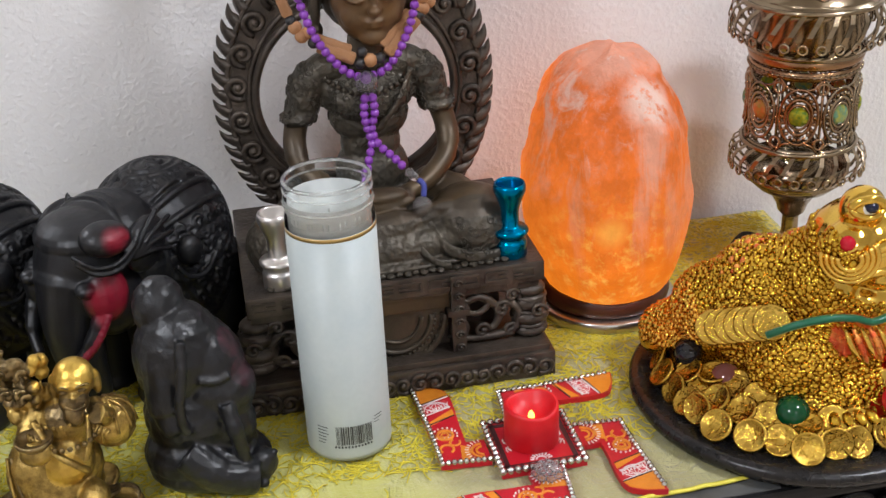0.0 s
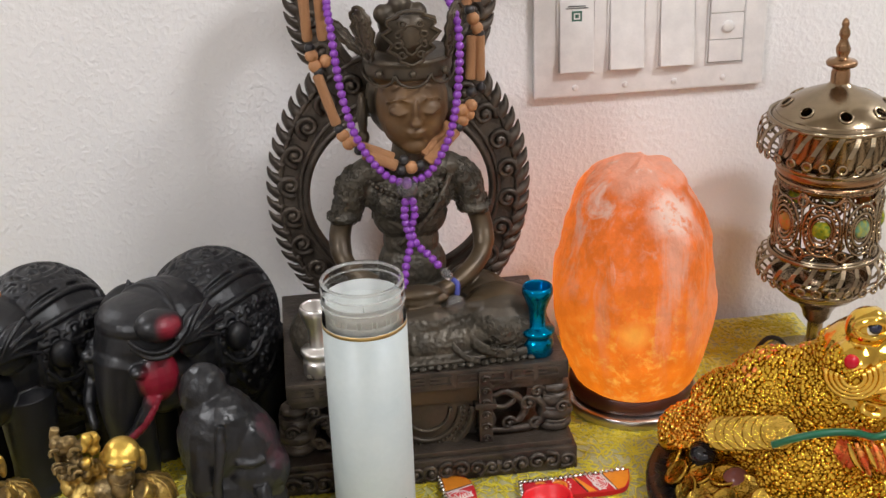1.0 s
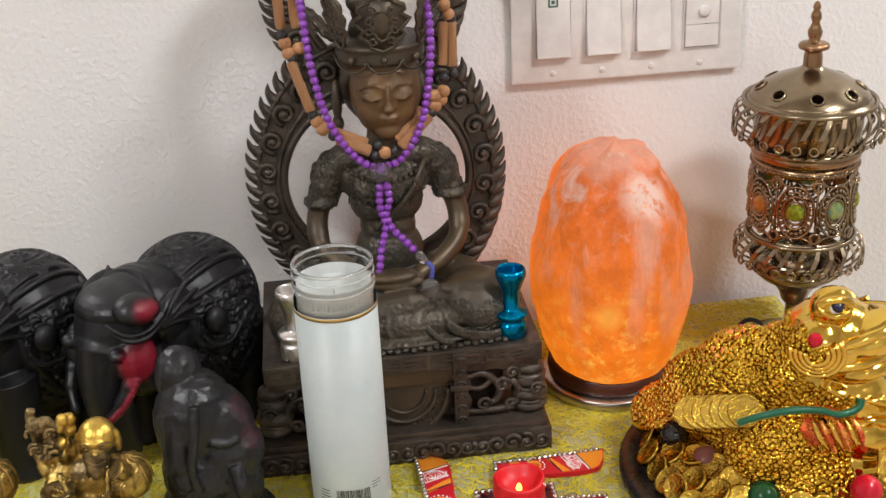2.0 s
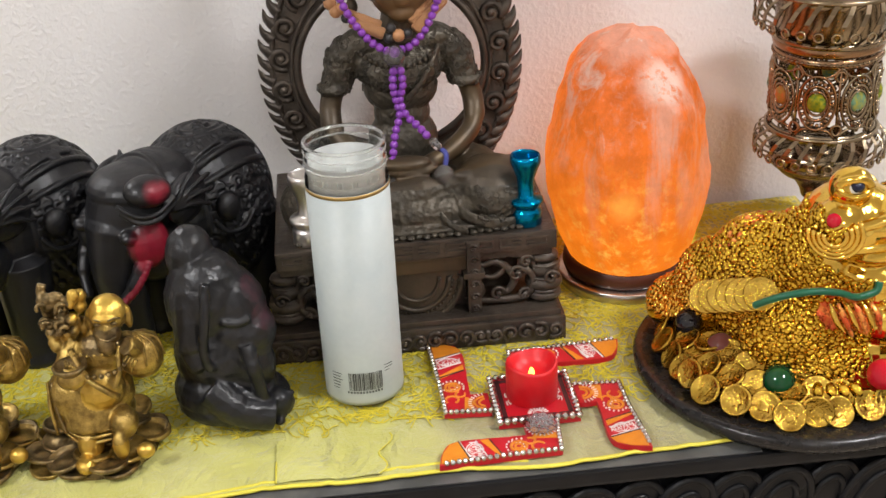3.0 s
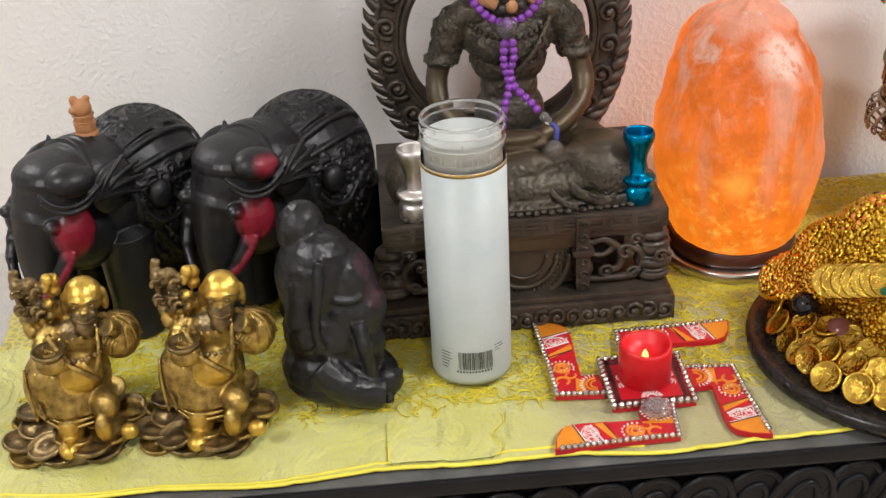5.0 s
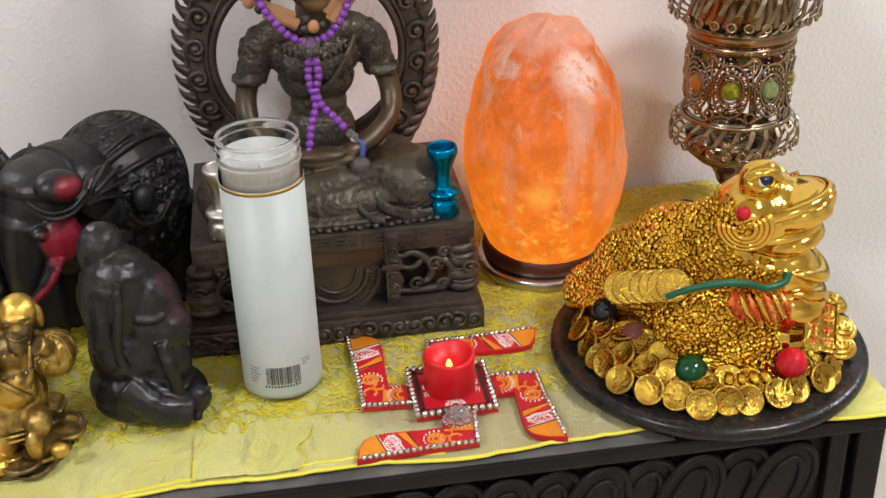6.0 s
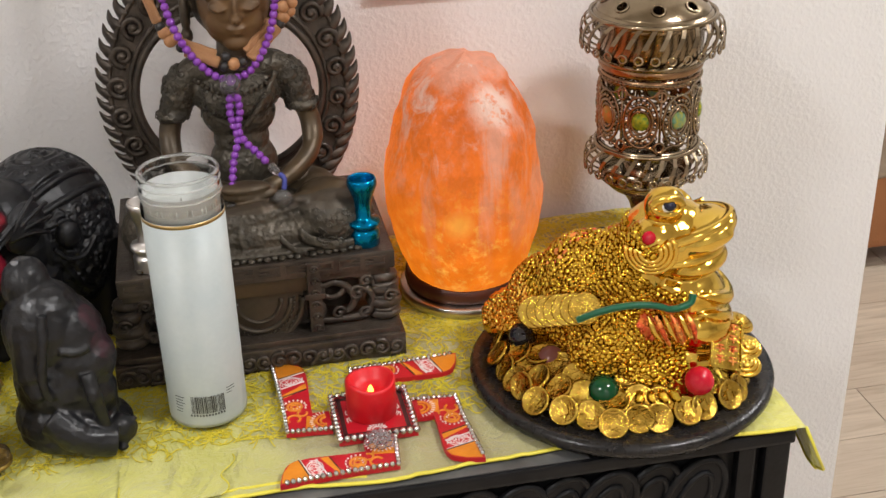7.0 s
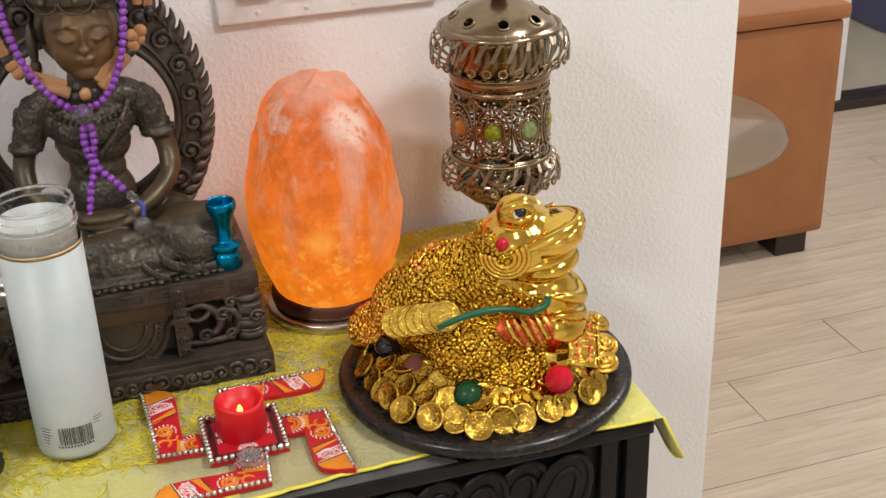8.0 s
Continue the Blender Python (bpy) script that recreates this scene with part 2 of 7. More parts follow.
WINDOW = glass("window_glass", (0.98, 0.98, 0.98), 1.1)
GEM_GREEN = plain("green_glass_ball", (0.004, 0.05, 0.015), 0.08)
GEM_RED = plain("red_glass_ball", (0.50, 0.004, 0.02), 0.08)
GEM_BLACK = plain("black_glass_ball", (0.01, 0.01, 0.014), 0.07)
GEM_PLUM = plain("plum_glass_ball", (0.16, 0.05, 0.04), 0.12)
GEM_YELLOW = mottled("yellow_green_rhinestone", (0.48, 0.42, 0.01), (0.05, 0.16, 0.03), 260, 0.06, 0.4).m
GEM_TEAL = mottled("blue_green_rhinestone", (0.06, 0.25, 0.22), (0.42, 0.40, 0.05), 260, 0.08, 0.4).m
GEM_AMBER = mottled("amber_rhinestone", (0.55, 0.12, 0.03), (0.25, 0.25, 0.05), 220, 0.08, 0.4).m

_n = Nodes("sheer_yellow_cloth")
_fold = _n.noise(16, 4, 0.5)
_plain = _n.mix(_n.ramp(_fold, 0.35, 0.7), (0.44, 0.43, 0.11), (0.58, 0.57, 0.24))
_sep = _n.t.nodes.new("ShaderNodeSeparateXYZ")
_n.link(_n.coord.outputs["Object"], _sep.inputs[0])
# right part coloured darker and tanner for black table showing through and lamp glow
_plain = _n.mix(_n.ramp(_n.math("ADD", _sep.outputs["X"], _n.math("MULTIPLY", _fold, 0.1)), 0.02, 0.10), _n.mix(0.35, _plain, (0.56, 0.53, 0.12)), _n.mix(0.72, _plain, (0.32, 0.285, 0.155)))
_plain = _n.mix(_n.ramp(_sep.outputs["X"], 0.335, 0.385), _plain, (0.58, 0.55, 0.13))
_web = _n.mix(_n.ramp(_n.voronoi(150, "DISTANCE_TO_EDGE"), 0.05, 0.22), (0.66, 0.55, 0.04), (0.36, 0.34, 0.12))
_n.set(_n.mix(_n.ramp(_n.math("ADD", _sep.outputs["Y"], _n.math("MULTIPLY", _n.noise(40), 0.008)), -0.127, -0.121), _plain, _web), 0.5, Sheen_Weight=0.3)
_n.bump(_n.noise(26, 5, 0.55, (1, 0.6, 1), 1.2), 0.75, 0.012).bump(_n.noise(75, 4, 0.6, (1, 1, 1), 1.2), 0.6, 0.004).bump(_n.noise(900, 2), 0.15, 0.0004)
CLOTH = _n.m
HEM = mottled("yellow_hem", (0.74, 0.66, 0.07), (0.66, 0.58, 0.05), 60, 0.5, grain=0.4).m
LACE = mottled("yellow_lace_thread", (0.72, 0.60, 0.035), (0.60, 0.50, 0.03), 50, 0.6, grain=0.3).m
ORGANZA = mottled("grey_organza", (0.13, 0.13, 0.125), (0.045, 0.045, 0.045), 22, 0.4, spread=0.2).m

_n = Nodes("salt_crystal_lit")
_low = _n.t.nodes.new("ShaderNodeSeparateXYZ")
_n.link(_n.coord.outputs["Object"], _low.inputs[0])
_height = _n.ramp(_low.outputs["Z"], 0.03, 0.20)
_streak = _n.ramp(_n.noise(21, 8, 0.62, (1, 1, 0.24), 0.5), 0.52, 0.61)
_cloud = _n.ramp(_n.noise(34, 8, 0.68, (1, 1, 0.6), 0.7), 0.53, 0.64)
_fleck = _n.ramp(_n.noise(120, 6, 0.7, (1, 1, 0.6), 0.5), 0.52, 0.66)
_veil = _n.math("MAXIMUM", _n.math("MULTIPLY", _streak, 0.62), _n.math("MULTIPLY", _n.math("MAXIMUM", _cloud, _n.math("MULTIPLY", _fleck, 0.35)), _n.ramp(_low.outputs["Z"], 0.09, 0.19)))
_veil = _n.math("MULTIPLY", _veil, _n.math("ADD", _n.math("MULTIPLY", _n.ramp(_low.outputs["Z"], 0.05, 0.14), 0.72), 0.10))
_cap = _n.math("MULTIPLY", _n.near((0.018, -0.047, 0.192), 0.013, 0.015), _n.ramp(_n.noise(75, 8, 0.75), 0.40, 0.50))
_rim = _n.math("MULTIPLY", _n.ramp(_n.math("ADD", _low.outputs["Z"], _n.math("MULTIPLY", _n.noise(45, 5, 0.7), 0.05)), 0.224, 0.240), 0.45)
_side = _n.math("MULTIPLY", _n.ramp(_n.math("ADD", _low.outputs["X"], _n.math("MULTIPLY", _n.noise(40, 6, 0.7), 0.06)), 0.082, 0.100), _n.ramp(_low.outputs["Z"], 0.07, 0.12))
_veil = _n.math("MAXIMUM", _n.math("MAXIMUM", _veil, _rim), _n.math("MAXIMUM", _cap, _n.math("MULTIPLY", _side, 0.6)))
_core = _n.math("ADD", _n.math("MULTIPLY", _n.ramp(_n.noise(55, 6, 0.66), 0.40, 0.70), 0.28), _n.math("SUBTRACT", 0.84, _n.math("MULTIPLY", _height, 0.26)))
_glow = _n.mix(_height, (1.10, 0.250, 0.010), (0.95, 0.190, 0.026))
_hot = _n.math("MAXIMUM", _n.near((-0.018, -0.066, 0.098), 0.002, 0.014), _n.math("MULTIPLY", _n.near((-0.012, -0.062, 0.065), 0.02, 0.055), _n.ramp(_n.noise(85, 6, 0.7), 0.50, 0.66)))
_glow = _n.mix(_hot, _glow, (1.30, 0.56, 0.08))
_n.set(_n.mix(_veil, (0.16, 0.028, 0.004), (0.58, 0.43, 0.36)), 0.62, Specular_IOR_Level=0.2)
_n.link(_glow, _n.b.inputs["Emission Color"])
# added boost: the unseen back glows brighter to throw pink onto the wall
_wall_boost = _n.math("ADD", _n.math("MULTIPLY", _n.ramp(_low.outputs["Y"], 0.005, 0.05), 1.0), 1.0)
_n.link(_n.math("MULTIPLY", _wall_boost, _n.math("MULTIPLY", _core, _n.math("SUBTRACT", 1.0, _n.math("MULTIPLY", _veil, 0.74)))), _n.b.inputs["Emission Strength"])
_n.bump(_n.noise(45, 5, 0.6, (1, 1, 0.5)), 0.9, 0.006).bump(_n.noise(200, 4), 0.5, 0.0016)
SALT = _n.m

_n = Nodes("flame_led")
_n.set((1, 0.6, 0.1), 0.4, Emission_Color=(1, 0.50, 0.07, 1), Emission_Strength=5.0)
FLAME = _n.m
_n = Nodes("lamp_diffuser")
_n.set((0.9, 0.9, 0.9), 0.4, Emission_Color=(1, 0.9, 0.78, 1), Emission_Strength=6.0)
DIFFUSER = _n.m


# ---- mesh helpers ----
def faces(bm, verts, polys, mi=0, smooth=True):
    vs = [bm.verts.new(v) for v in verts]
    for p in polys:
        f = bm.faces.new([vs[i] for i in p])
        f.material_index, f.smooth = mi, smooth
    return vs


def lathe(bm, prof, n=32, c=(0, 0, 0), mi=0, m=None, squash=1.0):
    """A turned solid from (radius, height) pairs; ends with radius 0 close it."""
    verts, rings = [], []
    for r, z in prof:
        if r < 1e-6:
            rings.append([len(verts)])
            verts.append(Vector((c[0], c[1], c[2] + z)))
        else:
            rings.append(list(range(len(verts), len(verts) + n)))
            verts += [Vector((c[0] + r * math.cos(6.2832 * i / n), c[1] + squash * r * math.sin(6.2832 * i / n), c[2] + z)) for i in range(n)]
    if m is not None:
        verts = [m @ v for v in verts]
    polys = []
    for a, b in zip(rings, rings[1:]):
        for i in range(n):
            j = (i + 1) % n
            if len(a) == 1 and len(b) > 1:
                polys.append((a[0], b[j], b[i]))
            elif len(b) == 1 and len(a) > 1:
                polys.append((a[i], a[j], b[0]))
            elif len(a) > 1:
                polys.append((a[i], a[j], b[j], b[i]))
    return faces(bm, verts, polys, mi)


def ball(bm, c, r, n=16, mi=0, turn=(0, 0, 0)):
    r = (r, r, r) if isinstance(r, (int, float)) else r
    m = pose(*c, *turn) @ Matrix.Diagonal((*r, 1))
    k = max(4, n // 2)
    prof = [(math.sin(math.pi * i / k), -math.cos(math.pi * i / k)) for i in range(k + 1)]
    prof[0], prof[-1] = (0, -1), (0, 1)
    return lathe(bm, prof, n, mi=mi, m=m)


def tube(bm, pts, r, n=8, mi=0, closed=False, flat=1.0):
    """A round rod along points, with one radius or one for each point."""
    pts = [Vector(p) for p in pts]
    k = len(pts)
    rs = [r] * k if isinstance(r, (int, float)) else list(r)
    verts, polys, side = [], [], None
    for i, p in enumerate(pts):
        if closed:
            d = pts[(i + 1) % k] - pts[i - 1]
        else:
            d = pts[min(i + 1, k - 1)] - pts[max(i - 1, 0)]
        d = d.normalized() if d.length > 1e-9 else Vector((0, 0, 1))
        if side is None:
            side = d.orthogonal().normalized()
        side = (side - d * side.dot(d))
        side = side.normalized() if side.length > 1e-6 else d.orthogonal().normalized()
        up = d.cross(side)
        verts += [p + rs[i] * (math.cos(6.2832 * j / n) * side + flat * math.sin(6.2832 * j / n) * up) for j in range(n)]
    for i in range(k if closed else k - 1):
        a, b = i * n, ((i + 1) % k) * n
        polys += [(a + j, a + (j + 1) % n, b + (j + 1) % n, b + j) for j in range(n)]
    if not closed:
        polys += [tuple(range(n))[::-1], tuple(range((k - 1) * n, k * n))]
    return faces(bm, verts, polys, mi)


def smoothed(pts, steps=6, closed=False):
    """A Catmull-Rom curve through points."""
    pts = [Vector(p) for p in pts]
    k, out = len(pts), []
    for i in range(k if closed else k - 1):
        if closed:
            a, b, c, d = pts[i - 1], pts[i], pts[(i + 1) % k], pts[(i + 2) % k]
        else:
            a, b, c, d = pts[max(i - 1, 0)], pts[i], pts[i + 1], pts[min(i + 2, k - 1)]
        for s in range(steps):
            t = s / steps
            out.append(0.5 * ((2 * b) + (c - a) * t + (2 * a - 5 * b + 4 * c - d) * t * t + (3 * b - a - 3 * c + d) * t ** 3))
    if not closed:
        out.append(pts[-1])
    return out


def box(bm, lo, hi, bevel=0.0, mi=0, m=None, taper=0.0):
    """A block between two corners, with rounded edges; taper draws the top in."""
    start = len(bm.verts)
    (x0, y0, z0), (x1, y1, z1) = lo, hi
    w = taper
    vs = faces(bm, [(x0, y0, z0), (x1, y0, z0), (x1, y1, z0), (x0, y1, z0), (x0 + w, y0 + w, z1), (x1 - w, y0 + w, z1), (x1 - w, y1 - w, z1), (x0 + w, y1 - w, z1)],
               [(3, 2, 1, 0), (4, 5, 6, 7), (0, 1, 5, 4), (1, 2, 6, 5), (2, 3, 7, 6), (3, 0, 4, 7)], mi, False)
    if bevel:
        edges = {e for v in vs for e in v.link_edges}
        made = bmesh.ops.bevel(bm, geom=list(edges), offset=bevel, segments=2, profile=0.7, affect="EDGES")
        for f in made["faces"]:
            f.material_index = mi
        vs = [v for v in bm.verts if v.is_valid][start:]
    if m is not None:
        for v in vs:
            v.co = m @ v.co
    return vs


def prism(bm, outline, z0, z1, mi=0, m=None, smooth=False):
    """An outline in x and y, pulled up from z0 to z1."""
    k = len(outline)
    verts = [Vector((x, y, z)) for z in (z0, z1) for x, y in outline]
    if m is not None:
        verts = [m @ v for v in verts]
    polys = [tuple(range(k))[::-1], tuple(range(k, 2 * k))] + [(i, (i + 1) % k, k + (i + 1) % k, k + i) for i in range(k)]
    return faces(bm, verts, polys, mi, smooth)


def fused(bm, voxel, rounds=3):
    """The union of overlapping closed forms as one skin."""
    me = bpy.data.meshes.new("skin")
    bm.to_mesh(me)
    bm.free()
    ob = new("skin", me)
    mod = ob.modifiers.new("skin", "REMESH")
    mod.mode, mod.voxel_size, mod.use_smooth_shade = "VOXEL", voxel, True
    if rounds:
        sm = ob.modifiers.new("soft", "SMOOTH")
        sm.iterations, sm.factor = rounds, 0.5
    dg = bpy.context.evaluated_depsgraph_get()
    dg.update()
    done = bpy.data.meshes.new_from_object(ob.evaluated_get(dg))
    out = bmesh.new()
    out.from_mesh(done)
    bpy.data.objects.remove(ob)
    bpy.data.meshes.remove(me)
    bpy.data.meshes.remove(done)
    for f in out.faces:
        f.smooth, f.material_index = True, 0
    return out


def mesh_of(bm, *materials):
    me = bpy.data.meshes.new("form")
    bm.normal_update()
    bm.to_mesh(me)
    bm.free()
    for m in materials:
        me.materials.append(m)
    return me


def thing(name, place, label, category, group="", kind=""):
    ob = new(name)
    ob.location = place
    ob.empty_display_size = 0.02
    return tagged(ob, label, category, group, kind)


def root_place(ob):
    while ob.parent:
        ob = ob.parent
    return ob.location.copy()


def part(name, bm, material, parent, label="", world_space=True):
    """One mesh under a thing or a part; forms given in world places are moved to the thing's own."""
    if world_space:
        bmesh.ops.translate(bm, verts=bm.verts, vec=-root_place(parent))
    mats = material if isinstance(material, (list, tuple)) else [material]
    ob = new(name, mesh_of(bm, *mats))
    ob.parent = parent
    return tagged(ob, label)


def piece(name, me, parent, m):
    """One of many alike pieces on a shared mesh; m is its pose in the thing's own space."""
    ob = new(name, me)
    ob.parent = parent
    ob.matrix_basis = m
    return ob


def single(name, bm, material, place, label, category, group="", kind="", world_space=True):
    """A thing that is one mesh."""
    if world_space:
        bmesh.ops.translate(bm, verts=bm.verts, vec=-Vector(place))
    mats = material if isinstance(material, (list, tuple)) else [material]
    ob = new(name, mesh_of(bm, *mats))
    ob.location = place
    return tagged(ob, label, category, group, kind)


def slab(name, lo, hi, material, label, category, bevel=0.0):
    bm = bmesh.new()
    box(bm, lo, hi, bevel)
    return single(name, bm, material, ((lo[0] + hi[0]) / 2, (lo[1] + hi[1]) / 2, lo[2]), label, category, kind="structure")


# ---- the room ----
X0, X1, Y0, Y1 = -3.2, 4.2, -3.2, 3.0
WALL_Y, WX0, WX1 = 1.06, -0.381, 0.821
slab("wall_partition", (WX0, WALL_Y, 0), (WX1, WALL_Y + 0.13, CEIL), WALL, "white textured painted partition wall behind the table", "wall", 0.006)
slab("wall_west", (X0 - 0.1, Y0, 0), (X0, Y1, CEIL), WALL, "white painted side wall of the room", "wall")
slab("wall_east", (X1, Y0, 0), (X1 + 0.1, Y1, CEIL), WALL, "white painted side wall of the room", "wall")
slab("wall_south", (X0 - 0.1, Y0 - 0.1, 0), (X1 + 0.1, Y0, CEIL), WALL, "white painted wall across the room", "wall")
slab("ceiling", (X0 - 0.1, Y0 - 0.1, CEIL), (X1 + 0.1, Y1 + 0.1, CEIL + 0.1), CEILING, "white painted flat ceiling", "ceiling")

# ---- table and cloth ----
TZ = 0.778
TX0, TX1, TY0, TY1 = -0.278, 0.523, 0.645, 1.045
table = thing("console_table", (0.12, 0.85, 0), "black painted wooden console table with carved looped front", "table")
bm = bmesh.new()
box(bm, (TX0, TY0, TZ - 0.012), (TX1, TY1, TZ), 0.003)
part("tabletop", bm, BLACKWOOD, table)
bm = bmesh.new()
box(bm, (TX0 + 0.03, TY0 + 0.012, 0.56), (TX1 - 0.03, TY0 + 0.03, TZ - 0.0122))
part("apron", bm, BLACKWOOD, table)
for px in (TX0 + 0.002, TX1 - 0.044):
    bm = bmesh.new()
    box(bm, (px, TY0 + 0.003, 0), (px + 0.014, TY0 + 0.045, TZ - 0.0122), 0.002)
    box(bm, (px + 0.022, TY0 + 0.003, 0), (px + 0.042, TY0 + 0.045, TZ - 0.0122), 0.002)
    box(bm, (px + 0.012, TY0 + 0.014, 0), (px + 0.024, TY0 + 0.045, TZ - 0.0124))
    part("front_leg", bm, BLACKWOOD, table)
    bm = bmesh.new()
    box(bm, (px, TY1 - 0.045, 0), (px + 0.042, TY1 - 0.003, TZ - 0.0122), 0.003)
    part("back_leg", bm, BLACKWOOD, table)
for px in (TX0 + 0.01, TX1 - 0.03):
    bm = bmesh.new()
    box(bm, (px, TY0 + 0.046, 0.45), (px + 0.02, TY1 - 0.046, TZ - 0.0122))
    part("side_panel", bm, BLACKWOOD, table)
bm = bmesh.new()
box(bm, (TX0 + 0.045, TY1 - 0.03, 0.45), (TX1 - 0.045, TY1 - 0.015, TZ - 0.0122))
part("back_panel", bm, BLACKWOOD, table)


def loop_mesh():
    """A flat leaf-shaped scallop with a rounded rim and an inner loop cut into it."""
    bm = bmesh.new()
    edge = [(0.0235 * math.cos(a) * (1 + 0.18 * math.sin(a)), 0.052 * math.sin(a)) for a in (6.2832 * i / 32 for i in range(32))]
    prism(bm, edge, -0.001, 0.0035, m=pose(0, 0, 0, 90), smooth=False)
    tube(bm, [(x * 0.94, -0.0032, z * 0.96) for x, z in edge], 0.0030, 8, closed=True)
    tube(bm, [(x * 0.50, -0.0038, z * 0.74 - 0.001) for x, z in edge], 0.0026, 8, closed=True)
    return mesh_of(bm, BLACKWOOD)


_loop = loop_mesh()
for i in range(19):
    lx = TX0 + 0.080 + i * 0.0355
    piece("carved_loop", _loop, table, pose(lx - 0.12, TY0 + 0.0085 - 0.85 + 0.0022 * (i % 2), TZ - 0.066, 0, 22, 0))
bm = bmesh.new()
box(bm, (TX0 + 0.045, TY0 + 0.006, 0.655), (TX1 - 0.045, TY0 + 0.012, 0.672), 0.002)
part("carved_rail", bm, BLACKWOOD, table)


def front_edge(x):
    """Where the cloth's front hem runs."""
    return 0.657 + 0.0025 * math.sin(x * 21) + 0.002 * math.sin(x * 47 + 1) - 0.012 * max(0, (x - 0.40) / 0.12) + 0.006 * max(0, 1 - abs(x - 0.36) / 0.06)


def cloth_z(x, y):
    d = y - front_edge(x)
    wrinkle = 0.0058 * sum(math.exp(-((x - fx - 0.12 * (y - 0.66)) / 0.0035) ** 2) for fx in (-0.235, -0.13, -0.04, 0.012, 0.058, 0.105, 0.155, 0.235, 0.27, 0.31)) * max(0, 1 - (y - 0.66) / 0.07)
    wrinkle += noise.noise((x * 11, y * 9, 0.3)) * 0.0018 + noise.noise((x * 34, y * 22, 4.0)) * 0.0018 + 0.0012 * abs(noise.noise((x * 60 + y * 25, y * 30, 9.0)))
    return TZ + 0.0032 + max(-0.0006, wrinkle) * min(1.0, max(0.2, d / 0.03))


bm = bmesh.new()
_nx, _ny = 150, 56
_grid = []
for i in range(_nx + 1):
    x = TX0 - 0.006 + (TX1 + 0.012 - TX0) * i / _nx
    col = []
    for j in range(_ny + 1):
        y = front_edge(x) + (TY1 - 0.004 - front_edge(x)) * (j / _ny) ** 1.2
        col.append(bm.verts.new((x, y, cloth_z(x, y))))
    _grid.append(col)
for i in range(_nx):
    for j in range(_ny):
        bm.faces.new((_grid[i][j], _grid[i + 1][j], _grid[i + 1][j + 1], _grid[i][j + 1])).smooth = True
# the ends hang over the table's sides
for col, sx in ((_grid[0], -1), (_grid[-1], 1)):
    prev = col
    for k in range(1, 6):
        row = []
        for j, v in enumerate(col):
            near_front = min(1.0, (v.co.y - col[0].co.y) / 0.035)
            hang = (0.010 + 0.022 * math.sin(near_front * 1.5708) if sx < 0 else 0.036 + 0.008 * near_front) * (1 + 0.15 * math.sin(v.co.y * 60))
            row.append(bm.verts.new((v.co.x + (-(0.004 + 0.003 * math.sin(v.co.y * 90 + k)) if sx < 0 else 0.002 + 0.0042 * k), v.co.y + 0.0012 * k * (j < 4), TZ + 0.003 - hang * k / 4.2)))
        for j in range(_ny):
            f = bm.faces.new((prev[j], prev[j + 1], row[j + 1], row[j]))
            f.smooth = True
        prev = row
    _lower = [v.co.copy() for v in col[:1]] + [v.co.copy() for v in prev]
bmesh.ops.recalc_face_normals(bm, faces=bm.faces)
cloth = thing("table_runner", (0.12, 0.85, TZ), "sheer pale yellow cloth with lace middle, spread on the table", "tablecloth")
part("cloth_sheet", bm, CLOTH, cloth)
bm = bmesh.new()
_xs = [TX0 + 0.002 + (TX1 - 0.004 - TX0) * i / 160 for i in range(161)]
tube(bm, [(x, front_edge(x), cloth_z(x, front_edge(x)) + 0.0006) for x in _xs], 0.0016, 6, flat=0.6)
tube(bm, [(x, front_edge(x) + 0.006 + 0.003 * math.sin(x * 13), cloth_z(x, front_edge(x) + 0.006) + 0.0004) for x in _xs[:96]], 0.0012, 6, flat=0.5)
tube(bm, _lower, 0.0015, 6, flat=0.7)
# a doubled-over piece near the middle of the front edge
_fold_edge = lambda u: 0.098 + 0.004 * math.sin(u * 9) + 0.008 * (u - 0.5)
fold = bmesh.new()
_rows = []
for i in range(25):
    row = []
    for j in range(13):
        v_ = j / 12
        x = 0.022 + (_fold_edge(v_) - 0.022) * i / 24
        y = front_edge(x) + 0.004 + 0.048 * v_
        row.append(fold.verts.new((x, y, cloth_z(x, y) + 0.0018 + 0.0005 * math.sin(x * 130 + y * 60))))
    _rows.append(row)
for i in range(24):
    for j in range(12):
        fold.faces.new((_rows[i][j], _rows[i + 1][j], _rows[i + 1][j + 1], _rows[i][j + 1])).smooth = True
tube(bm, [v.co.copy() for v in _rows[-1]], 0.0009, 6, flat=0.5)
tube(bm, [v.co.copy() for v in _rows[0][:7]], 0.0010, 6, flat=0.5)
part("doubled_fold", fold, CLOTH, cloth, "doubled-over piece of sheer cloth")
part("hem", bm, HEM, cloth, "bright yellow rolled hem")
# lace: loose yellow threads over the middle of the cloth
rng = random.Random(3)
bm = bmesh.new()
for _ in range(8500):
    x, y = rng.uniform(TX0 + 0.035, TX1 - 0.006), rng.uniform(0.724, 1.03)
    a, turn_ = rng.uniform(0, 6.28), rng.uniform(-1.3, 1.3)
    pts = []
    for s in range(5):
        pts.append((x, y, cloth_z(x, max(y, 0.7)) + 0.0010 + 0.0006 * math.sin(s * 1.9)))
        x, y, a = x + 0.0036 * math.cos(a), y + 0.0036 * math.sin(a), a + turn_ * 0.45
    if min(p[0] for p in pts) > TX0 and max(p[0] for p in pts) < TX1:
        tube(bm, pts, 0.00050, 4)
tagged(part("lace", bm, LACE, cloth, "tangled yellow lace threads"), kind="stuff")
bm = bmesh.new()
box(bm, (TX0 + 0.06, TY0 + 0.003, TZ + 0.0003), (0.36, 0.70, TZ + 0.0012))
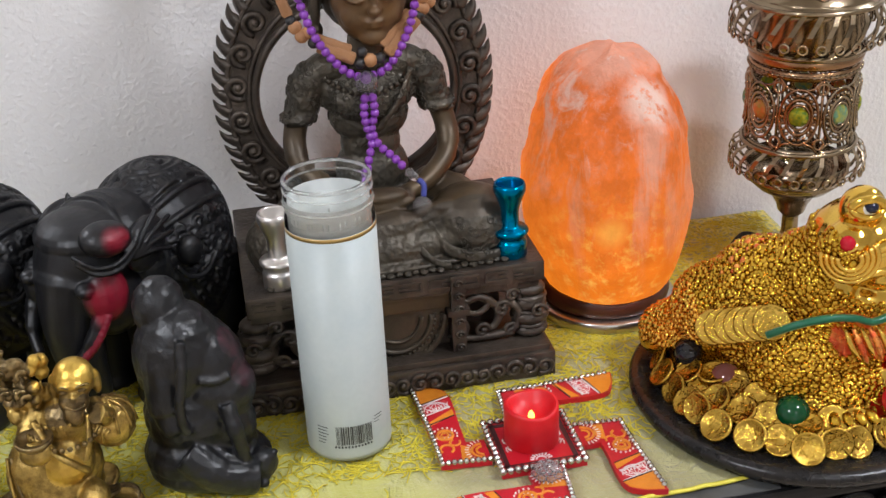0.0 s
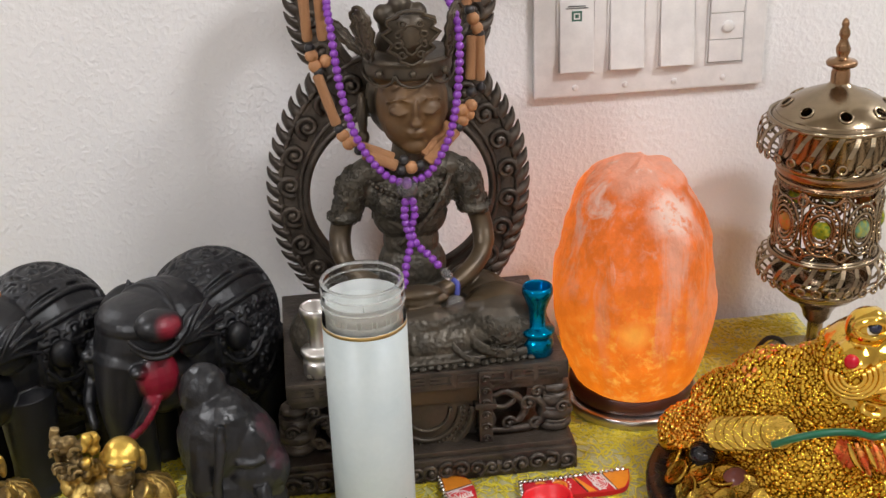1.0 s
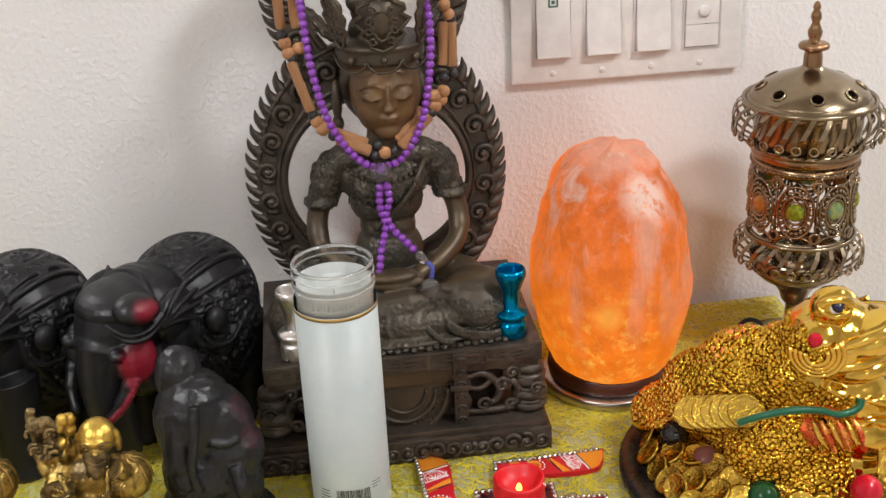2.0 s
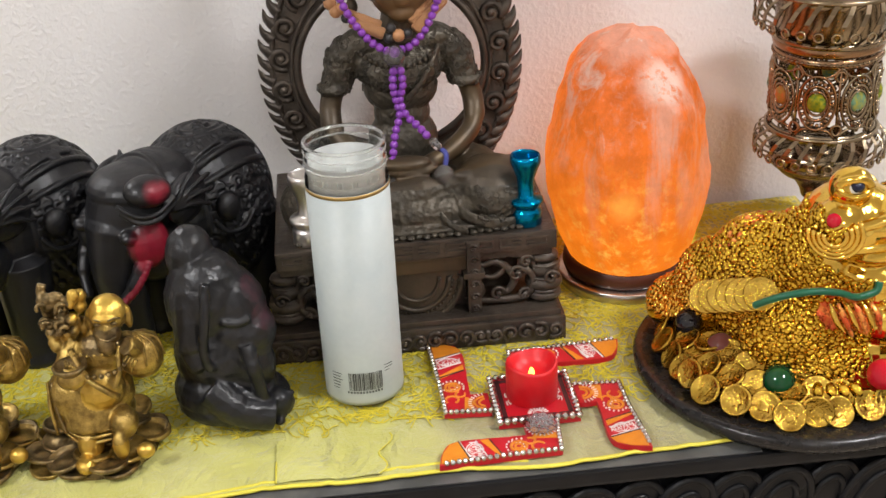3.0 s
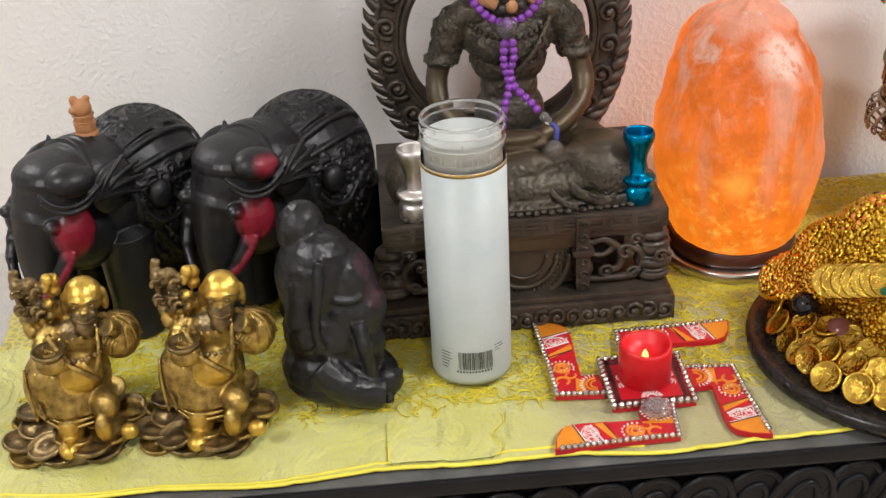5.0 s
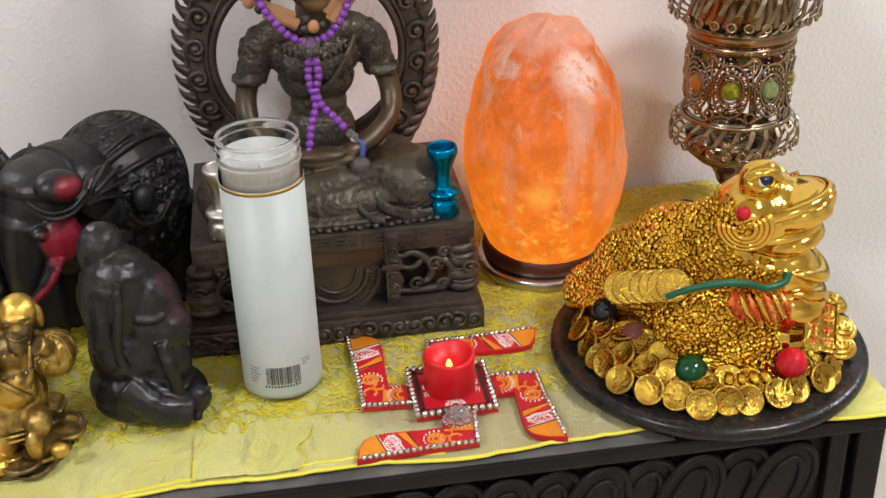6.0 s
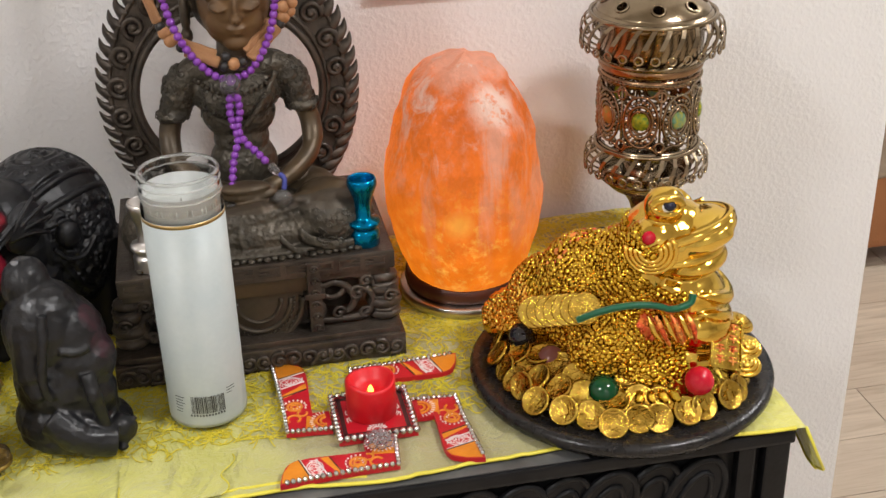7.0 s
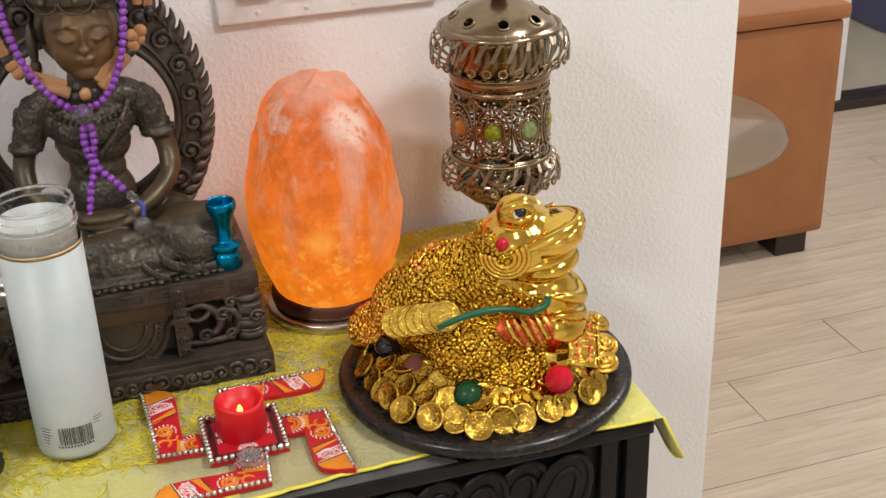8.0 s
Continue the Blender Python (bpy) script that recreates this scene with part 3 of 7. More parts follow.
single("organza_strip", bm, ORGANZA, (0.05, 0.66, TZ), "thin grey organza strip under the yellow cloth", "cloth")

# ---- glass prayer candle ----
CX, CY = 0.0893, 0.773
candle = thing("jar_candle", (CX, CY, 0.7825), "tall white candle in a glass jar with gold line", "candle")
bm = bmesh.new()
lathe(bm, [(0, 0), (0.026, 0), (0.0286, 0.0022), (0.0296, 0.006), (0.0296, 0.180), (0.0288, 0.1835), (0.0288, 0.1865), (0.0296, 0.1885), (0.0293, 0.1935), (0.0284, 0.197), (0.0284, 0.2), (0.0293, 0.2025),
           (0.0293, 0.2045), (0.0286, 0.206), (0.0272, 0.2055), (0.0268, 0.2), (0.0272, 0.19), (0.0275, 0.184), (0.0277, 0.176), (0.0277, 0.0065), (0, 0.0055)], 64)
part("jar", bm, GLASS, candle, "clear glass jar", False)
for _r, _z, _t in ((0.0281, 0.2046, 0.0012), (0.0289, 0.1985, 0.0007), (0.0291, 0.1893, 0.0008)):
    bm = bmesh.new()
    tube(bm, [(_r * math.cos(6.2832 * i / 56), _r * math.sin(6.2832 * i / 56), _z) for i in range(56)], _t, 8, closed=True)
    part("glass_lip", bm, GLASS_LIP, candle, "pale rounded glass ring", False)
bm = bmesh.new()
lathe(bm, [(0, 0.0062), (0.0274, 0.0072), (0.0275, 0.1765), (0.0275, 0.1835), (0.0269, 0.1835), (0.0258, 0.1800), (0.022, 0.1768), (0.018, 0.1760), (0.010, 0.1752), (0, 0.175)], 48)
part("wax", bm, WAX, candle, "white wax filling", False)
bm = bmesh.new()
lathe(bm, [(0.0270, 0.1788), (0.0275, 0.1790), (0.0275, 0.1915), (0.0272, 0.1920), (0.0270, 0.1915), (0.0270, 0.1788)], 64)
part("wax_residue", bm, RESIDUE, candle, "milky wax film left on the glass", False)
bm = bmesh.new()
lathe(bm, [(0.0293, 0.0030), (0.0296, 0.0030), (0.0299, 0.0065), (0.0299, 0.1745), (0.0298, 0.1745)], 64)
part("label_film", bm, LABEL, candle, "white wrapped film label", False)
bm = bmesh.new()
lathe(bm, [(0.0299, 0.1715), (0.03005, 0.1715), (0.03005, 0.1742), (0.0299, 0.1742)], 64)
part("gold_line", bm, GOLDLINE, candle, "thin printed gold line", False)
bm = bmesh.new()
lathe(bm, [(0, 0.174), (0.0008, 0.174), (0.0007, 0.182), (0, 0.182)], 6)
part("wick", bm, WAX, candle, "", False)


def print_on(bm, a0, a1, z0, z1, r=0.03, mi=0):
    k = max(1, int((a1 - a0) / 3))
    vs = [(r * math.cos(radians(a0 + (a1 - a0) * i / k)), r * math.sin(radians(a0 + (a1 - a0) * i / k)), z) for i in range(k + 1) for z in (z0, z1)]
    faces(bm, vs, [(2 * i, 2 * i + 2, 2 * i + 3, 2 * i + 1) for i in range(k)], mi)


rng = random.Random(8)
bm = bmesh.new()
a = -113.0
while a < -64:
    w = rng.choice((0.7, 0.7, 1.2, 1.8))
    print_on(bm, a, a + w, 0.0165 if rng.random() < 0.9 else 0.0145, 0.0315, 0.03012)
    a += w + rng.choice((0.7, 0.9, 1.5))
part("barcode", bm, INK, candle, "black printed barcode", False)
bm = bmesh.new()
for i in range(12):
    a = -116 + i * 4.4
    print_on(bm, a, a + 2.4, 0.0138, 0.0156, 0.03012)
for j in range(6):
    print_on(bm, -140, -140 + rng.uniform(10, 20), 0.0165 + j * 0.0026, 0.0172 + j * 0.0026, 0.03012)
for j in range(3):
    print_on(bm, -60, -60 + rng.uniform(8, 16), 0.0295 + j * 0.0024, 0.0301 + j * 0.0024, 0.03012)
part("print_lines", bm, INK, candle, "tiny printed lines", False)

# ---- turned metal cups on the pedestal ----
PT = 0.8745


def metal_cup(place, material, label):
    ob = thing("metal_cup", place, label, "metal cup")
    bm = bmesh.new()
    lathe(bm, [(0, 0), (0.0118, 0), (0.0125, 0.0008), (0.0125, 0.012), (0.0118, 0.0135), (0.0105, 0.0148), (0.0105, 0.0165), (0.0128, 0.0188), (0.0137, 0.0205), (0.0137, 0.0225), (0.0125, 0.0240), (0.0078, 0.0252),
               (0.0066, 0.027), (0.0066, 0.038), (0.0074, 0.043), (0.0104, 0.052), (0.0122, 0.057), (0.0122, 0.0605), (0.0114, 0.0632), (0.0106, 0.0635), (0.0100, 0.062), (0.0095, 0.057), (0.006, 0.048), (0, 0.046)], 40)
    for v in bm.verts:
        v.co.z *= 0.92
    part("cup_body", bm, material, ob, "", False)
    bm = bmesh.new()
    lathe(bm, [(0.0137, 0.0191), (0.01385, 0.0195), (0.01385, 0.0201), (0.0137, 0.0205)], 40)
    part("groove_ring", bm, material, ob, "", False)
    return ob


metal_cup((0.2288, 0.848, PT), BLUE, "shiny blue anodised turned metal cup on the pedestal")
metal_cup((0.056, 0.848, PT), SILVER, "shiny silver turned metal cup on the pedestal")

# ---- salt lamp ----
SX, SY = 0.327, 0.918
salt = thing("salt_lamp", (SX, SY, 0.7815), "glowing orange salt rock lamp on a wooden base", "lamp")
bm = bmesh.new()
lathe(bm, [(0, 0), (0.0585, 0), (0.0592, 0.001), (0.0592, 0.0085), (0.058, 0.0095), (0, 0.0095)], 56)
part("metal_ring", bm, STEEL, salt, "pale metal base ring", False)
bm = bmesh.new()
lathe(bm, [(0, 0.0096), (0.050, 0.0096), (0.0535, 0.012), (0.0545, 0.017), (0.0535, 0.0235), (0.051, 0.026), (0, 0.026)], 56)
part("wooden_base", bm, ROSEWOOD, salt, "dark red wooden base", False)
bm = bmesh.new()
_prof = [(0, 0.022), (0.030, 0.022), (0.046, 0.0225), (0.056, 0.027), (0.0645, 0.040), (0.0715, 0.060), (0.0755, 0.084), (0.0755, 0.108), (0.0725, 0.134), (0.0665, 0.160), (0.0590, 0.181), (0.0490, 0.199), (0.0370, 0.2125), (0.020, 0.2215), (0, 0.2255)]
_curve = smoothed([(r, 0, z) for r, z in _prof], 5)
lathe(bm, [(max(0, p.x) if 0 < i < len(_curve) - 1 else 0, p.z) for i, p in enumerate(_curve)], 128)
# broken faces of the rock: azimuth, height, tilt, reach
_cuts = [(radians(a_), z_, radians(t_), r_) for a_, z_, t_, r_ in ((-150, 0.185, 34, 0.053), (-112, 0.178, 26, 0.0535), (-62, 0.190, 42, 0.0475), (-20, 0.178, 24, 0.0585), (-98, 0.11, 2, 0.0705), (-55, 0.10, 0, 0.0715), (-128, 0.09, -3, 0.0710), (-30, 0.06, -14, 0.068), (-80, 0.045, -24, 0.0625), (60, 0.16, 24, 0.064), (120, 0.1, 5, 0.071))]
for v in bm.verts:
    p = v.co.copy()
    out = Vector((p.x, p.y, 0))
    if out.length > 1e-5:
        ang = math.atan2(p.y, p.x)
        lump = 0.0075 * noise.noise((p.x * 24 + 3, p.y * 24, p.z * 13)) + 0.003 * abs(noise.noise((p.x * 45, p.y * 45 + 2, p.z * 20))) + 0.002 * noise.noise((p.x * 70, p.y * 70, p.z * 45)) + 0.0009 * noise.noise((p.x * 190, p.y * 190, p.z * 150))
        facet = 0.0045 * abs(math.sin(ang * 3.5 + p.z * 6)) * min(1, p.z / 0.1)
        v.co += out.normalized() * (lump - facet) * min(1, (p.z - 0.0215) / 0.015)
    for az, zc, tl, rr in _cuts:
        nrm = Vector((math.cos(az) * math.cos(tl), math.sin(az) * math.cos(tl), math.sin(tl)))
        over = (v.co - Vector((rr * math.cos(az), rr * math.sin(az), zc))).dot(nrm)
        if over > 0:
            v.co -= nrm * over * 0.8
    v.co.x = v.co.x * 0.91 + 0.004 * max(0, p.z - 0.12) / 0.1
    if p.z > 0.17:
        v.co.z += 0.004 * noise.noise((p.x * 45, p.y * 45, 7))
part("salt_rock", bm, SALT, salt, "glowing orange salt crystal rock with pale veins", False)
# ---- switch plate ----
plate = thing("switch_plate", (0.3755, WALL_Y - 0.0005, 1.0745), "white wall plate with three rocker switches and a dimmer", "light switch")
bm = bmesh.new()
_y = -0.0065
box(bm, (-0.107, _y, -0.057), (0.107, 0.0, 0.057), 0.0022)
part("cover_plate", bm, PLATE, plate, "", False)
for i in range(4):
    sx = -0.069 + 0.046 * i
    bm = bmesh.new()
    for lo, hi in (((sx - 0.0178, _y - 0.0014, -0.0348), (sx - 0.0163, _y + 0.001, 0.0348)), ((sx + 0.0163, _y - 0.0014, -0.0348), (sx + 0.0178, _y + 0.001, 0.0348)),
                   ((sx - 0.0163, _y - 0.0014, -0.0348), (sx + 0.0163, _y + 0.001, -0.0333)), ((sx - 0.0163, _y - 0.0014, 0.0333), (sx + 0.0163, _y + 0.001, 0.0348))):
        box(bm, lo, hi)
    frame_ob = part("switch_frame", bm, PLATE_GREY if i == 3 else PLATE, plate, "", False)
    if i < 3:
        bm = bmesh.new()
        vs = box(bm, (sx - 0.0155, _y - 0.0045, -0.0325), (sx + 0.0155, _y + 0.001, 0.0325), 0.0012)
        for v in vs:
            if v.co.y < _y - 0.001:
                v.co.y -= 0.0032 * (-(v.co.z) / 0.0325 if i else v.co.z / -0.0325 * 0.8)
        part("rocker", bm, PLATE, frame_ob, "", False)
    else:
        for z0, z1 in ((-0.0325, -0.0125), (-0.0118, 0.0118), (0.0125, 0.0325)):
            bm = bmesh.new()
            box(bm, (sx - 0.0155, _y - 0.0028, z0), (sx + 0.0155, _y + 0.001, z1), 0.0006)
            part("dimmer_button", bm, PLATE, frame_ob, "", False)
        bm = bmesh.new()
        lathe(bm, [(0, 0), (0.0052, 0), (0.0055, 0.0008), (0.0052, 0.002), (0.004, 0.0026), (0, 0.0028)], 24, m=pose(sx + 0.001, _y - 0.0027, 0, 90))
        part("dimmer_knob", bm, PLATE, frame_ob, "", False)
    for sz in (-0.0485, 0.0485):
        bm = bmesh.new()
        lathe(bm, [(0, 0), (0.0029, 0), (0.0027, 0.0008), (0.0016, 0.0013), (0, 0.0014)], 16, m=pose(sx, _y + 0.0002, sz, 90))
        box(bm, (sx - 0.0003, _y - 0.00145, sz - 0.0024), (sx + 0.0003, _y - 0.0011, sz + 0.0024))
        part("screw", bm, PLATE, plate, "", False)
bm = bmesh.new()
for z, w in ((0.0262, 0.008), (0.0244, 0.010), (0.0108, 0.009), (0.0092, 0.008), (0.0076, 0.0065)):
    box(bm, (-0.069 - w, _y - 0.0033, z), (-0.069 + w, _y - 0.002, z + 0.0006))
part("printed_lines", bm, INK, plate, "unreadable small print", False)
bm = bmesh.new()
for lo, hi in ((-0.0045, -0.003), (0.003, 0.0045)):
    box(bm, (-0.069 + lo, _y - 0.0036, 0.0132), (-0.069 + hi, _y - 0.002, 0.0222))
    box(bm, (-0.069 - 0.003, _y - 0.0036, 0.0177 + lo), (-0.069 + 0.003, _y - 0.002, 0.0177 + hi))
box(bm, (-0.0705, _y - 0.0036, 0.0162), (-0.0675, _y - 0.002, 0.0192))
part("printed_square", bm, GREEN_INK, plate, "dark green printed square", False)

# ---- carved pedestal with halo ----
PX = 0.1375
pedestal = thing("carved_pedestal", (PX, 0.905, 0.7825), "dark bronze carved throne pedestal with a flaming halo frame", "pedestal")


def spiral(r, turns, n=26, lift=0.0, hand=1):
    return [(hand * r * (1 - 0.88 * i / n) * math.cos(6.2832 * turns * i / n), -lift * i / n, r * (1 - 0.88 * i / n) * math.sin(6.2832 * turns * i / n)) for i in range(n + 1)]


bm = bmesh.new()
box(bm, (0.0185, 0.816, 0.7825), (0.2545, 1.0, 0.8035), 0.0015)
part("plinth", bm, BRONZE_DARK, pedestal)
bm = bmesh.new()
box(bm, (0.022, 0.8195, 0.8036), (0.251, 0.996, 0.8085), 0.0012)
box(bm, (0.052, 0.868, 0.8085), (0.224, 0.985, 0.852), 0.001)
box(bm, (PX - 0.042, 0.8415, 0.8086), (PX + 0.042, 0.868, 0.852), 0.001)
part("pedestal_body", bm, BRONZE_DARK, pedestal)
bm = bmesh.new()
box(bm, (0.031, 0.833, 0.852), (0.2465, 0.987, 0.8585), 0.0012)
box(bm, (0.0285, 0.8295, 0.8586), (0.250, 0.99, 0.8745), 0.0015)
part("top_slab", bm, BRONZE_DARK, pedestal)


def scroll_mesh(r, thick, turns=1.4, hand=1, material=BRONZE_DARK):
    bm = bmesh.new()
    pts = spiral(r, turns, 20, 0.002, hand)
    tube(bm, pts, [thick * (0.55 + 0.45 * (1 - i / len(pts))) for i in range(len(pts))], 6)
    ball(bm, (0, -0.001, 0), thick * 1.2, 8)
    return mesh_of(bm, material)


_curl, _curl_b = scroll_mesh(0.0074, 0.0022), scroll_mesh(0.0074, 0.0022, hand=-1)
off = Vector((PX, 0.905, 0.7825))
for i in range(19):
    x = 0.0270 + i * 0.01215
    piece("plinth_scroll", (_curl, _curl_b)[i % 2], pedestal, Matrix.Translation(Vector((x, 0.8155, 0.793)) - off) @ pose(0, 0, 0, 0, (i * 67) % 360, 0))
_fret = bmesh.new()
box(_fret, (-0.0085, -0.0012, 0.0025), (0.0085, 0.0006, 0.0042))
box(_fret, (-0.0085, -0.0012, -0.0042), (0.0085, 0.0006, -0.0025))
box(_fret, (-0.0085, -0.0012, -0.0025), (-0.0068, 0.0006, 0.0025))
box(_fret, (0.002, -0.0012, -0.0005), (0.0085, 0.0006, 0.001))
_fret = mesh_of(_fret, BRONZE_DARK)
for i in range(10):
    x = 0.041 + i * 0.0215
    piece("fret_relief", _fret, pedestal, Matrix.Translation(Vector((x, 0.8295, 0.8668)) - off) @ pose(0, 0, 0, 0, 180 * (i % 2), 0))

# hanging cloth carved in the middle of the front
bm = bmesh.new()
_u = [(0.036 * math.cos(a), 0.040 * math.sin(a)) for a in (math.pi + math.pi * i / 24 for i in range(25))]
prism(bm, _u + [(0.036, 0.012), (-0.036, 0.012)], 0, 0.006, m=pose(PX, 0.8405, 0.8395, 90))
for s in (1.0, 0.72, 0.5):
    tube(bm, [(PX + s * x, 0.8335, 0.8395 + s * y * 0.98) for x, y in _u], 0.0023 * s + 0.0006, 6)
for s in (0.93, 0.8):
    for i in range(25):
        x, y = _u[i]
        ball(bm, (PX + s * x, 0.8335, 0.8395 + s * y), 0.0015, 6)
part("carved_drape", bm, BRONZE, pedestal, "carved hanging cloth panel")
bm = bmesh.new()
box(bm, (PX - 0.043, 0.8325, 0.8445), (PX + 0.043, 0.8405, 0.8572), 0.0012)
part("smooth_panel", bm, ARM, pedestal, "smooth rubbed bronze panel")
for sd in (-1, 1):
    bm = bmesh.new()
    sx = PX + sd * 0.0455
    box(bm, (sx - 0.0055, 0.8265, 0.806), (sx + 0.0055, 0.8415, 0.8725), 0.0012)
    for k in range(6):
        tube(bm, [(sx + q[0] * 0.6, 0.8262, 0.812 + 0.0108 * k + q[2] * 0.6) for q in spiral(0.0062, 1.3, 14, 0.0, sd)], 0.0011, 5)
    box(bm, (sx - 0.0085, 0.825, 0.8395), (sx + 0.0085, 0.8415, 0.8445), 0.001)
    part("carved_strap", bm, BRONZE_DARK, pedestal, "carved hanging strap")
    bm = bmesh.new()
    cx = PX + sd * 0.0745
    # leafy openwork: strands round a dark hollow
    P = lambda x, z, y=0.836: (cx + sd * x, y, 0.83 + z)
    for pts, r in (
        ([P(-0.034, 0.026), P(-0.022, 0.016), P(-0.012, 0.018), P(-0.002, 0.012), P(0.004, 0.002), P(0.0, -0.008), P(-0.010, -0.012)], 0.003),
        ([P(-0.036, -0.012), P(-0.024, -0.016), P(-0.008, -0.017), P(0.008, -0.016), P(0.018, -0.010), P(0.020, 0.002), P(0.012, 0.010), P(0.006, 0.006)], 0.0034),
        ([P(-0.018, 0.022), P(-0.006, 0.024), P(0.008, 0.022), P(0.018, 0.016), P(0.022, 0.006)], 0.0026),
        ([P(-0.034, 0.018), P(-0.030, 0.004), P(-0.024, -0.006), P(-0.030, -0.016)], 0.0042),
        ([P(-0.026, 0.008), P(-0.014, 0.004), P(-0.006, 0.008), P(-0.002, 0.016)], 0.0024),
    ):
        line = smoothed(pts, 6)
        tube(bm, line, [r * (1 - 0.55 * abs(2 * i / len(line) - 1) ** 2) for i in range(len(line))], 7, flat=1.3)
    for x, z, r in ((0.006, 0.006, 0.0075), (-0.010, -0.010, 0.006), (0.014, 0.017, 0.0055), (0.012, -0.013, 0.006)):
        tube(bm, [Vector(P(x, z, 0.8345)) + Vector(q) for q in spiral(r, 1.3, 18, 0.002, sd)], 0.0017, 6)
    part("openwork_scroll", bm, BRONZE_DARK, pedestal, "carved leafy openwork panel")
    for yy in (0.842, 0.972):
        bm = bmesh.new()
        px = PX + sd * 0.1035
        for z, rx, rz in ((0.8135, 0.0145, 0.0065), (0.8245, 0.0155, 0.0082), (0.8365, 0.0135, 0.0085), (0.8475, 0.0125, 0.0062)):
            ball(bm, (px, yy, z), (rx, rx * 0.9, rz), 16)
        for z in (0.819, 0.8305, 0.842):
            lathe(bm, [(0.0118, -0.0012), (0.0138, 0), (0.0118, 0.0012)], 20, (px, yy, z))
        tube(bm, [(px + sd * 0.004 + q[0], yy - 0.0135, 0.833 + q[2]) for q in spiral(0.0065, 1.3, 16)], 0.0016, 6)
        part("corner_post", bm, BRONZE_DARK, pedestal, "bulging carved corner post")

# the halo: a wide body ring and a head ring above it
HX, HY = 0.1355, 0.966


def ring_band(bm, cz, w0, h0, w1, h1, a0=0, a1=360, n=96, y0=-0.004, y1=0.004):
    verts, polys = [], []
    full = a1 - a0 >= 360
    k = n if full else n + 1
    for i in range(k):
        a = radians(a0 + (a1 - a0) * i / n)
        for w, h, y in ((w0, h0, y0), (w1, h1, y0), (w1, h1, y1), (w0, h0, y1)):
            verts.append((HX + w * math.cos(a), HY + y, cz + h * math.sin(a)))
    for i in range(n):
        p, q = 4 * i, 4 * ((i + 1) % k)
        polys += [(p + j, p + (j + 1) % 4, q + (j + 1) % 4, q + j) for j in range(4)]
    faces(bm, verts, polys, 0, False)


def oval(cz, w, h, y, n=96):
    return [(HX + w * math.cos(6.2832 * i / n), HY + y, cz + h * math.sin(6.2832 * i / n)) for i in range(n)]


RINGS = [(0.975, 0.0785, 0.074, 0.1, 0.122), (1.138, 0.052, 0.066, 0.0735, 0.0885)]
bm = bmesh.new()
for k, (cz, w0, h0, w1, h1) in enumerate(RINGS):
    ring_band(bm, cz, w0, h0, w1, h1, y0=-0.004 + 0.003 * k, y1=0.004 + 0.003 * k)
    for s, r in ((0.0, 0.0034), (0.22, 0.0022), (0.97, 0.0022)):
        tube(bm, oval(cz, w0 + (w1 - w0) * s, h0 + (h1 - h0) * s, -0.004 + 0.003 * k), r, 8, closed=True)
halo = part("halo_frame", bm, BRONZE_DARK, pedestal, "double oval halo frame")
bm = bmesh.new()
tube(bm, smoothed([(0, 0, -0.002), (0.004, -0.001, 0.0015), (0.008, -0.001, 0.006), (0.0098, 0, 0.0135)], 4), [0.0066, 0.0068, 0.0068, 0.0066, 0.0062, 0.0057, 0.0051, 0.0044, 0.0036, 0.0028, 0.0019, 0.0011, 0.0003], 7, flat=0.6)
_tooth = mesh_of(bm, BRONZE_DARK)
_ring_curl, _ring_curl_b = scroll_mesh(0.0100, 0.0030, 1.6), scroll_mesh(0.0100, 0.0030, 1.6, -1)
bm = bmesh.new()
ball(bm, (0, 0, 0), (0.0042, 0.003, 0.0042), 10)
_boss = mesh_of(bm, BRONZE_DARK)
for k, (cz, w0, h0, w1, h1) in enumerate(RINGS):
    count = 62 if k == 0 else 50
    for i in range(count):
        a = 6.2832 * (i + 0.5) / count
        x, z = w1 * math.cos(a), h1 * math.sin(a)
        if cz + z < 0.885 or (k == 0 and cz + z > 1.082) or (k == 1 and z < -0.052):
            continue
        lean = math.degrees(math.atan2(z / h1 ** 2, x / w1 ** 2))
        right = x > 0
        m = Matrix.Translation(Vector((HX + x * 0.985, HY - 0.002 + 0.003 * k, cz + z * 0.985)) - off)
        # each flame points outwards and up
        m = m @ (pose(0, 0, 0, 0, -(lean - 12) * 0.75, 0) if right else pose(0, 0, 0, 0, 0, 180) @ pose(0, 0, 0, 0, -((180 - lean if lean > 0 else -180 - lean) - 12) * 0.75, 0))
        piece("flame_tooth", _tooth, halo, m)
    count = 24 if k == 0 else 18
    for i in range(count):
        a = 6.2832 * (i + 0.5) / count
        x, z = (w0 + 0.6 * (w1 - w0)) * math.cos(a), (h0 + 0.6 * (h1 - h0)) * math.sin(a)
        if cz + z < 0.88:
            continue
        m = Matrix.Translation(Vector((HX + x, HY - 0.0045 + 0.003 * k, cz + z)) - off) @ pose(0, 0, 0, 0, -math.degrees(a) + 60, 0)
        piece("halo_curl", _ring_curl if x > 0 else _ring_curl_b, halo, m)

